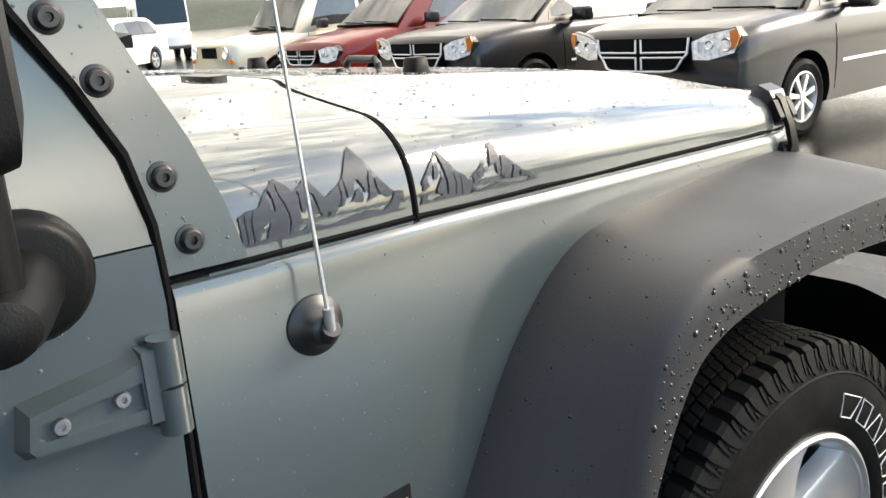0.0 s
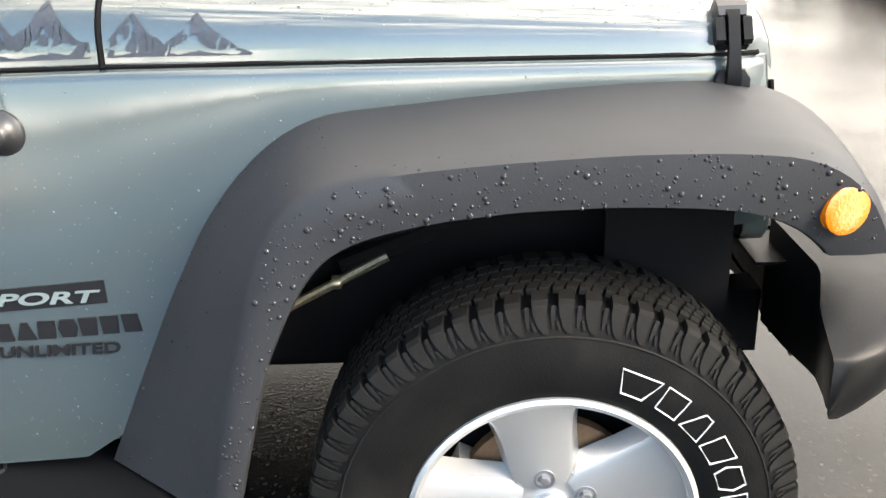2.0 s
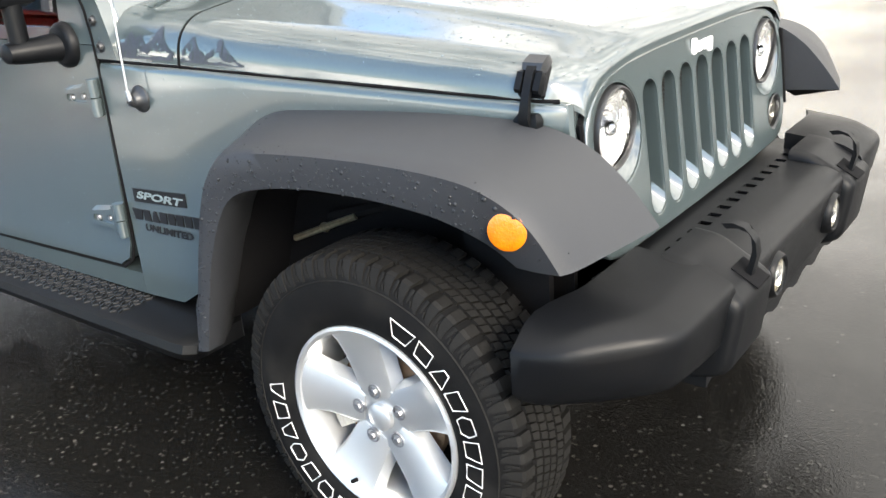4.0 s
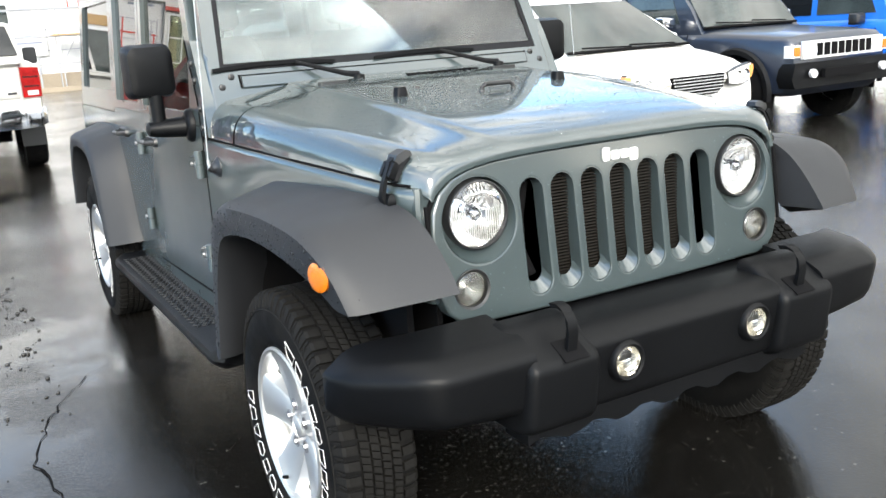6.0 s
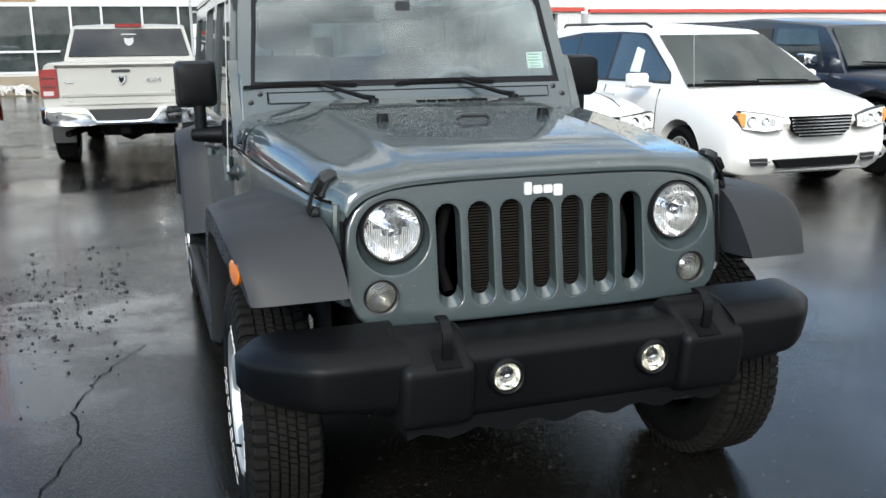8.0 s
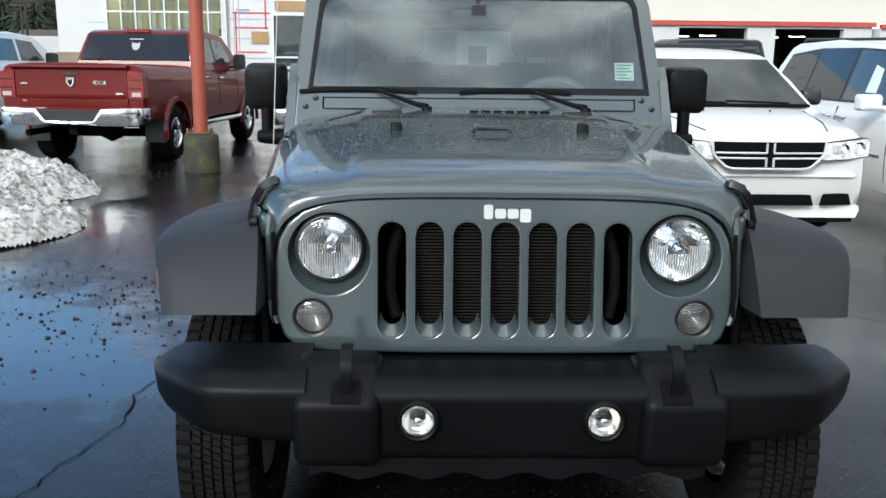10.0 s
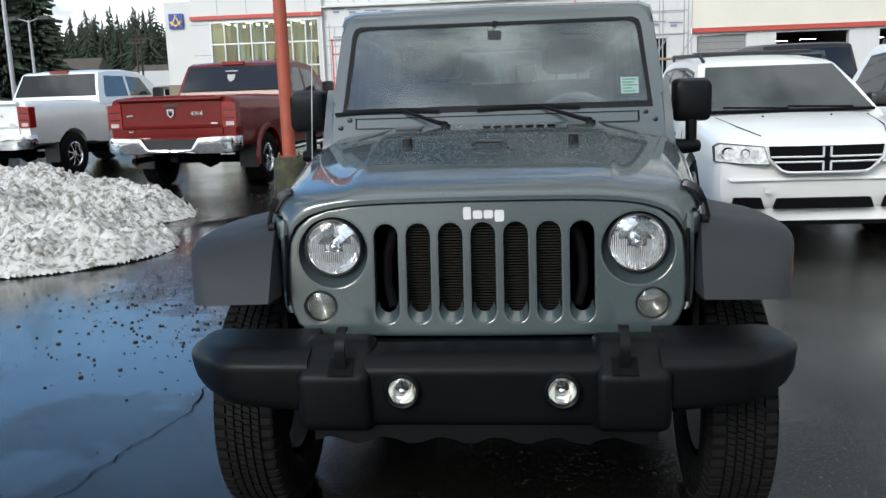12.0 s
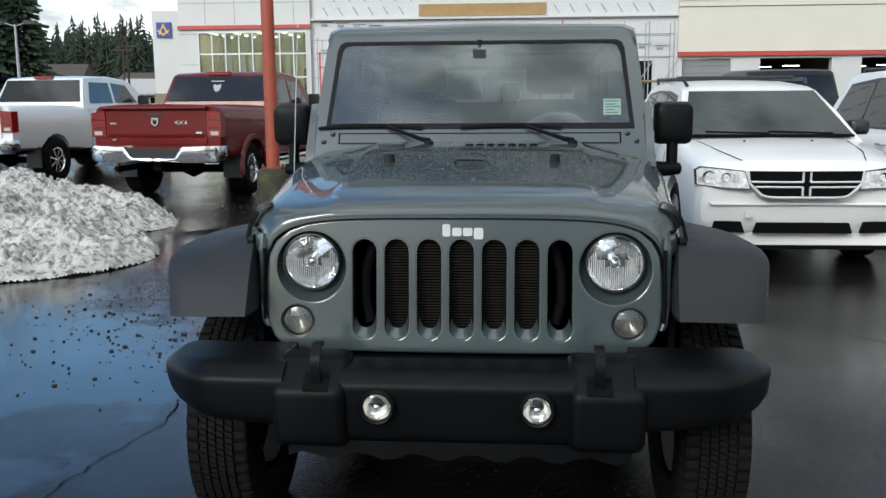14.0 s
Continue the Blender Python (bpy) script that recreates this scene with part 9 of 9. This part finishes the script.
for i in range(12):
    wall_box("siding_board", 7.0, 42.0, -0.10 - 0.0, 0.35, 5.08 + i * 0.24, 5.30 + i * 0.24, CREAM, sv, bev=0.01)
wall_box("stripe", 6.98, 18.7, -0.16, 0.02, 3.05, 3.22, RED_TRIM, sv, "red stripe")
wall_box("stripe", 18.7, 42.0, -0.66, -0.4, 2.98, 3.15, RED_TRIM, sv, "red stripe")
wall_box("front_block", 18.7, 42.0, -0.5, 0.3, 0, 2.98, PANEL, sv, "plain white front")
for a, b, shut in bays:
    if shut:
        for i in range(10):
            wall_box("shutter_slat", a, b, 0.12, 0.16, 0.02 + i * 0.293, 0.30 + i * 0.293, mat("shutter_grey", (0.22, 0.22, 0.22), 0.6) if i == 0 else bpy.data.materials["shutter_grey"], sv)
    else:
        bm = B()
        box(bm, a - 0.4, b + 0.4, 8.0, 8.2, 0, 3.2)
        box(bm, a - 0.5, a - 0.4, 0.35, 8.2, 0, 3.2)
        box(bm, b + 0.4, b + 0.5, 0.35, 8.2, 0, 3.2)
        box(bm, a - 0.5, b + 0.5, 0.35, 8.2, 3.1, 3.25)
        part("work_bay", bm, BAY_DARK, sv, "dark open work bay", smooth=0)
        for k in (0.2, 0.62):
            wall_box("bay_lamp", a + (b - a) * k, a + (b - a) * k + 0.7, 3.0, 3.12, 2.64 + k * 0.1, 2.67 + k * 0.1, TUBE_LIGHT, sv, "strip lamp in the bay")
        wall_box("tool_cabinet", a + 0.9, a + 1.7, 6.0, 6.6, 0, 1.9, BLUE_BAR, sv)
wall_box("flood_lamp", 17.6, 17.85, -0.25, -0.05, 4.3, 4.5, PLASTIC_SMOOTH, sv, "small wall flood lamp")
wn_ = wall_box("front_window", 20.0, 23.6, -0.56, -0.48, 1.4, 2.35, DARK_GLASS, sv, "dark office window")
for x0, x1 in ((20.1, 21.2), (21.9, 22.8)):
    wall_box("window_sign", x0, x1, -0.58, -0.55, 2.0, 2.22, RED_BAR, wn_)
# wall sign drawn as plain red shapes
sign = thing("wall_sign", "red wall sign of plain oval and block shapes", "sign", pose(19.6, YB - 0.06, 4.15))
bm = B()
def oval(cx, cz, rx, rz, t, n=28):
    rings = []
    for i in range(n + 1):
        a = 2 * math.pi * i / n
        rings.append([(cx + (rx - k) * math.cos(a), y, cz + (rz - k) * math.sin(a)) for k, y in ((0, -0.08), (t, -0.08), (t, -0.02), (0, -0.02))])
    loft(bm, rings, True, False)
oval(0, 0, 0.42, 0.29, 0.06)
oval(0, 0.02, 0.15, 0.25, 0.045)
oval(0, 0.10, 0.33, 0.13, 0.04)
part("oval_mark", bm, RED_BAR, sign, "red oval mark")
for i, wd in enumerate((0.38, 0.44, 0.40, 0.44, 0.38, 0.44)):
    x = 0.66 + i * 0.54
    bm = B()
    box(bm, x, x + wd, -0.08, -0.02, -0.23, 0.23)
    bevel(bm, 0.02)
    part("block_mark", bm, RED_BAR, sign, "red block mark", smooth=0)
# kerb and low board with grey writing bars, far behind the white pickup
wall_box("kerb", -8.4, 6.9, YB - 2.2, YB - 1.9, 0, 0.16, CONC, None).name = "kerb"
tagged(bpy.data.objects["kerb"], "low concrete kerb before the wrapped wall", "kerb", kind="structure")
# ---- distance: hill, woods, houses, poles ----
# closed ring of hills; its unseen part is added for the horizon in reflections
bm = B()
rings = []
for i in range(97):
    a = 2 * math.pi * i / 96
    d = 190
    h = 6 + 5 * noise.noise((math.cos(a) * 3, math.sin(a) * 3, 0.5)) + 2 * noise.noise((math.cos(a) * 9, math.sin(a) * 9, 2.5))
    rings.append([(d * 0.92 * math.cos(a), d * 0.92 * math.sin(a), -0.2), (d * math.cos(a), d * math.sin(a), h * 0.6), (d * 1.08 * math.cos(a), d * 1.08 * math.sin(a), h), (d * 1.2 * math.cos(a), d * 1.2 * math.sin(a), -0.2)])
loft(bm, rings, closed=False)
tagged(part("far_hills", bm, mat("wooded_hill", (0.035, 0.045, 0.032), 0.95, var=0.4, scale=0.12, bump=1.0, bscale=1.5), None, "ring of low wooded hills added to close the horizon", smooth=80), category="hill", kind="structure")

NEEDLES = mat("fir_needles", (0.022, 0.036, 0.020), 0.8, var=0.35, scale=1.5)
BARK = mat("fir_bark", (0.06, 0.045, 0.035), 0.9, var=0.3, scale=3)


def make_fir(seed, slim=1.0, layers=17, each=13, droop=1.0):
    r = random.Random(seed)
    e = thing("fir_tree", "dark tall fir tree beyond the lot", "tree", pose(0, 0, -50), "firs beyond the lot")
    bm = B()
    tube(bm, [(0, 0, 0), (0.05, 0.03, 0.5), (0, 0, 1.0)], [0.016, 0.010, 0.002], 7)
    part("trunk", bm, BARK, e)
    bm = B()
    for k in range(layers):
        f = k / (layers - 1)
        z = 0.12 + 0.86 * f
        R = (0.19 * (1 - f) ** 0.8 + 0.010) * slim
        for j in range(each if f < 0.8 else each // 2):
            a = 2 * math.pi * r.random()
            rr = R * r.uniform(0.45, 1.2)
            d = Vector((math.cos(a), math.sin(a), 0))
            q = Vector((-math.sin(a), math.cos(a), 0))
            dz = r.uniform(-0.02, 0.02)
            rings = []
            for t, w, dr in ((0.15, 0.004, 0.008), (0.6, 0.013, -0.006), (1.0, 0.002, -0.030)):
                c = d * rr * t + Vector((0, 0, z + dz + dr * droop * (0.5 + rr * 5)))
                ww = w * (0.5 + 3.5 * rr)
                rings.append([c - q * ww + Vector((0, 0, -0.008)), c + Vector((0, 0, 0.004)), c + q * ww + Vector((0, 0, -0.008))])
            loft(bm, rings)
    part("crown", bm, NEEDLES, e, smooth=0)
    return e


firs = [make_fir(3, 1.0, 30), make_fir(8, 1.35, 26), make_fir(21, 0.8, 32), make_fir(5, 0.95, 52, 34, 0.4), make_fir(14, 1.1, 48, 34, 0.4)]
spots = [(-36.2, 58, 14.5), (-34.3, 59, 12.0), (-38.0, 57, 13.5), (-40.5, 58, 13), (-43, 57, 12.5)]
for i in range(210):
    spots.append((-82 + 38 * ((i * 0.618) % 1.0), 102 + 24 * ((i * 0.377) % 1.0), 8.6 + 3.6 * ((i * 0.73) % 1.0) ** 1.5))
spots += [(-40.5, 92, 10.0), (-41.8, 93, 9.8), (-39.6, 91, 9.0)]
for i, (x, y, h) in enumerate(spots):
    copy_thing(firs[3 + i % 2 if i < 5 else i % 3], pose(x, y, 0, 0, 0, 47 * i) @ Matrix.Scale(1.0, 4)).scale = (h, h, h)
for f in firs:
    for o in (f, *f.children_recursive):
        bpy.data.objects.remove(o)


def house(x, y, w, d, h, rz, wall, roofc, label):
    e = thing("house", label, "house", pose(x, y, 0, 0, 0, rz))
    wall_box("wall", -w / 2, w / 2, -d / 2, d / 2, 0, h, wall, e)
    bm = B()
    prism(bm, [(-d / 2 - 0.5, h - 0.1), (0, h + d * 0.30), (d / 2 + 0.5, h - 0.1), (d / 2 + 0.5, h - 0.25), (-d / 2 - 0.5, h - 0.25)], "x", -w / 2 - 0.4, w / 2 + 0.4)
    part("roof", bm, roofc, e, "shingled roof", smooth=0)
    for k in (-0.3, 0.05, 0.35):
        win = wall_box("window", k * w - 0.5, k * w + 0.5, -d / 2 - 0.05, -d / 2 + 0.05, h * 0.45, h * 0.8, WHITE_PAINT, e)
        wall_box("pane", k * w - 0.42, k * w + 0.42, -d / 2 - 0.07, -d / 2 + 0.02, h * 0.48, h * 0.77, DARK_GLASS, win)


TAN = mat("tan_siding", (0.30, 0.26, 0.19), 0.8, var=0.1)
SHINGLE = mat("grey_shingle", (0.07, 0.058, 0.048), 0.9, var=0.2, scale=2)
house(-43, 76, 9, 6.5, 2.6, 12, TAN, SHINGLE, "tan low house with a brown roof")
house(-35, 86, 8, 6, 2.2, -10, TAN, SHINGLE, "brown house among trees")
house(-35.0, 84, 4.6, 4.5, 2.0, 15, mat("pale_siding", (0.34, 0.33, 0.30), 0.8), mat("pale_roof", (0.4, 0.4, 0.4), 0.8), "pale small house beyond the lot")


def street_pole(x, y, h, arms, label, wood=False):
    e = thing("street_lamp" if arms else "utility_pole", label, "pole", pose(x, y, 0))
    bm = B()
    tube(bm, [(0, 0, 0), (0, 0, h * 0.5), (0, 0, h)], [0.10, 0.085, 0.06], 10)
    part("shaft", bm, BARK if wood else TUBE, e)
    for s in arms:
        bm = B()
        tube(bm, [(0, 0, h - 0.1), (s * 0.5, 0, h + 0.05), (s * 0.8, 0, h + 0.05)], 0.035, 6)
        part("arm", bm, TUBE, e)
        wall_box("lamp_head", min(s * 0.6, s * 1.2), max(s * 0.6, s * 1.2), -0.2, 0.2, h - 0.02, h + 0.18, PLASTIC_SMOOTH, e, "lamp head", 0.03)
    if not arms:
        bm = B()
        box(bm, -0.9, 0.9, -0.06, 0.06, h - 0.9, h - 0.75)
        part("crossarm", bm, BARK, e)


street_pole(-21.7, 34, 9.5, (-1, 1), "grey lamp post in the far lot")
street_pole(-26.3, 44, 5.4, (-1, 1), "grey lamp post with two heads")
for x, y in ((-34.5, 76), (-31.5, 70), (-48, 84), (-36, 92)):
    street_pole(x, y, 6.5, (), "weathered wooden utility pole beyond houses", True)
for k, z in enumerate((11.0, 11.9, 12.6)):
    bm = B()
    tube(bm, [(-90, 78, z + 2.5), (-60, 74, z - 0.3), (-40, 70, z - 1.2), (-20, 66, z - 1.0), (5, 62, z + 1.5)], 0.02, 5)
    tagged(part("power_line", bm, GAP, None, "thin overhead power line"), category="cable")
# low pale building far behind the other row
fb = thing("far_building", "long yellow low building with a brown fascia across the lot", "building", pose(61, -11.2, 0))
YELLOW = mat("yellow_render", (0.60, 0.45, 0.17), 0.8, var=0.08, scale=0.6, bump=0.3, bscale=12)
wall_box("wall", 0, 14, 0, 46, 0, 2.45, YELLOW, fb, "yellow rendered wall")
wall_box("roof_edge", -0.5, 14.5, -0.3, 46.3, 2.45, 4.3, mat("brown_fascia", (0.22, 0.10, 0.05), 0.7, var=0.15, scale=1.5), fb, "brown board fascia")
for i in range(7):
    wall_box("doorway", -0.03, 0.05, 4 + i * 6.2, 5.1 + i * 6.2, 0, 2.05, DARK_GLASS, fb, "dark glass door")
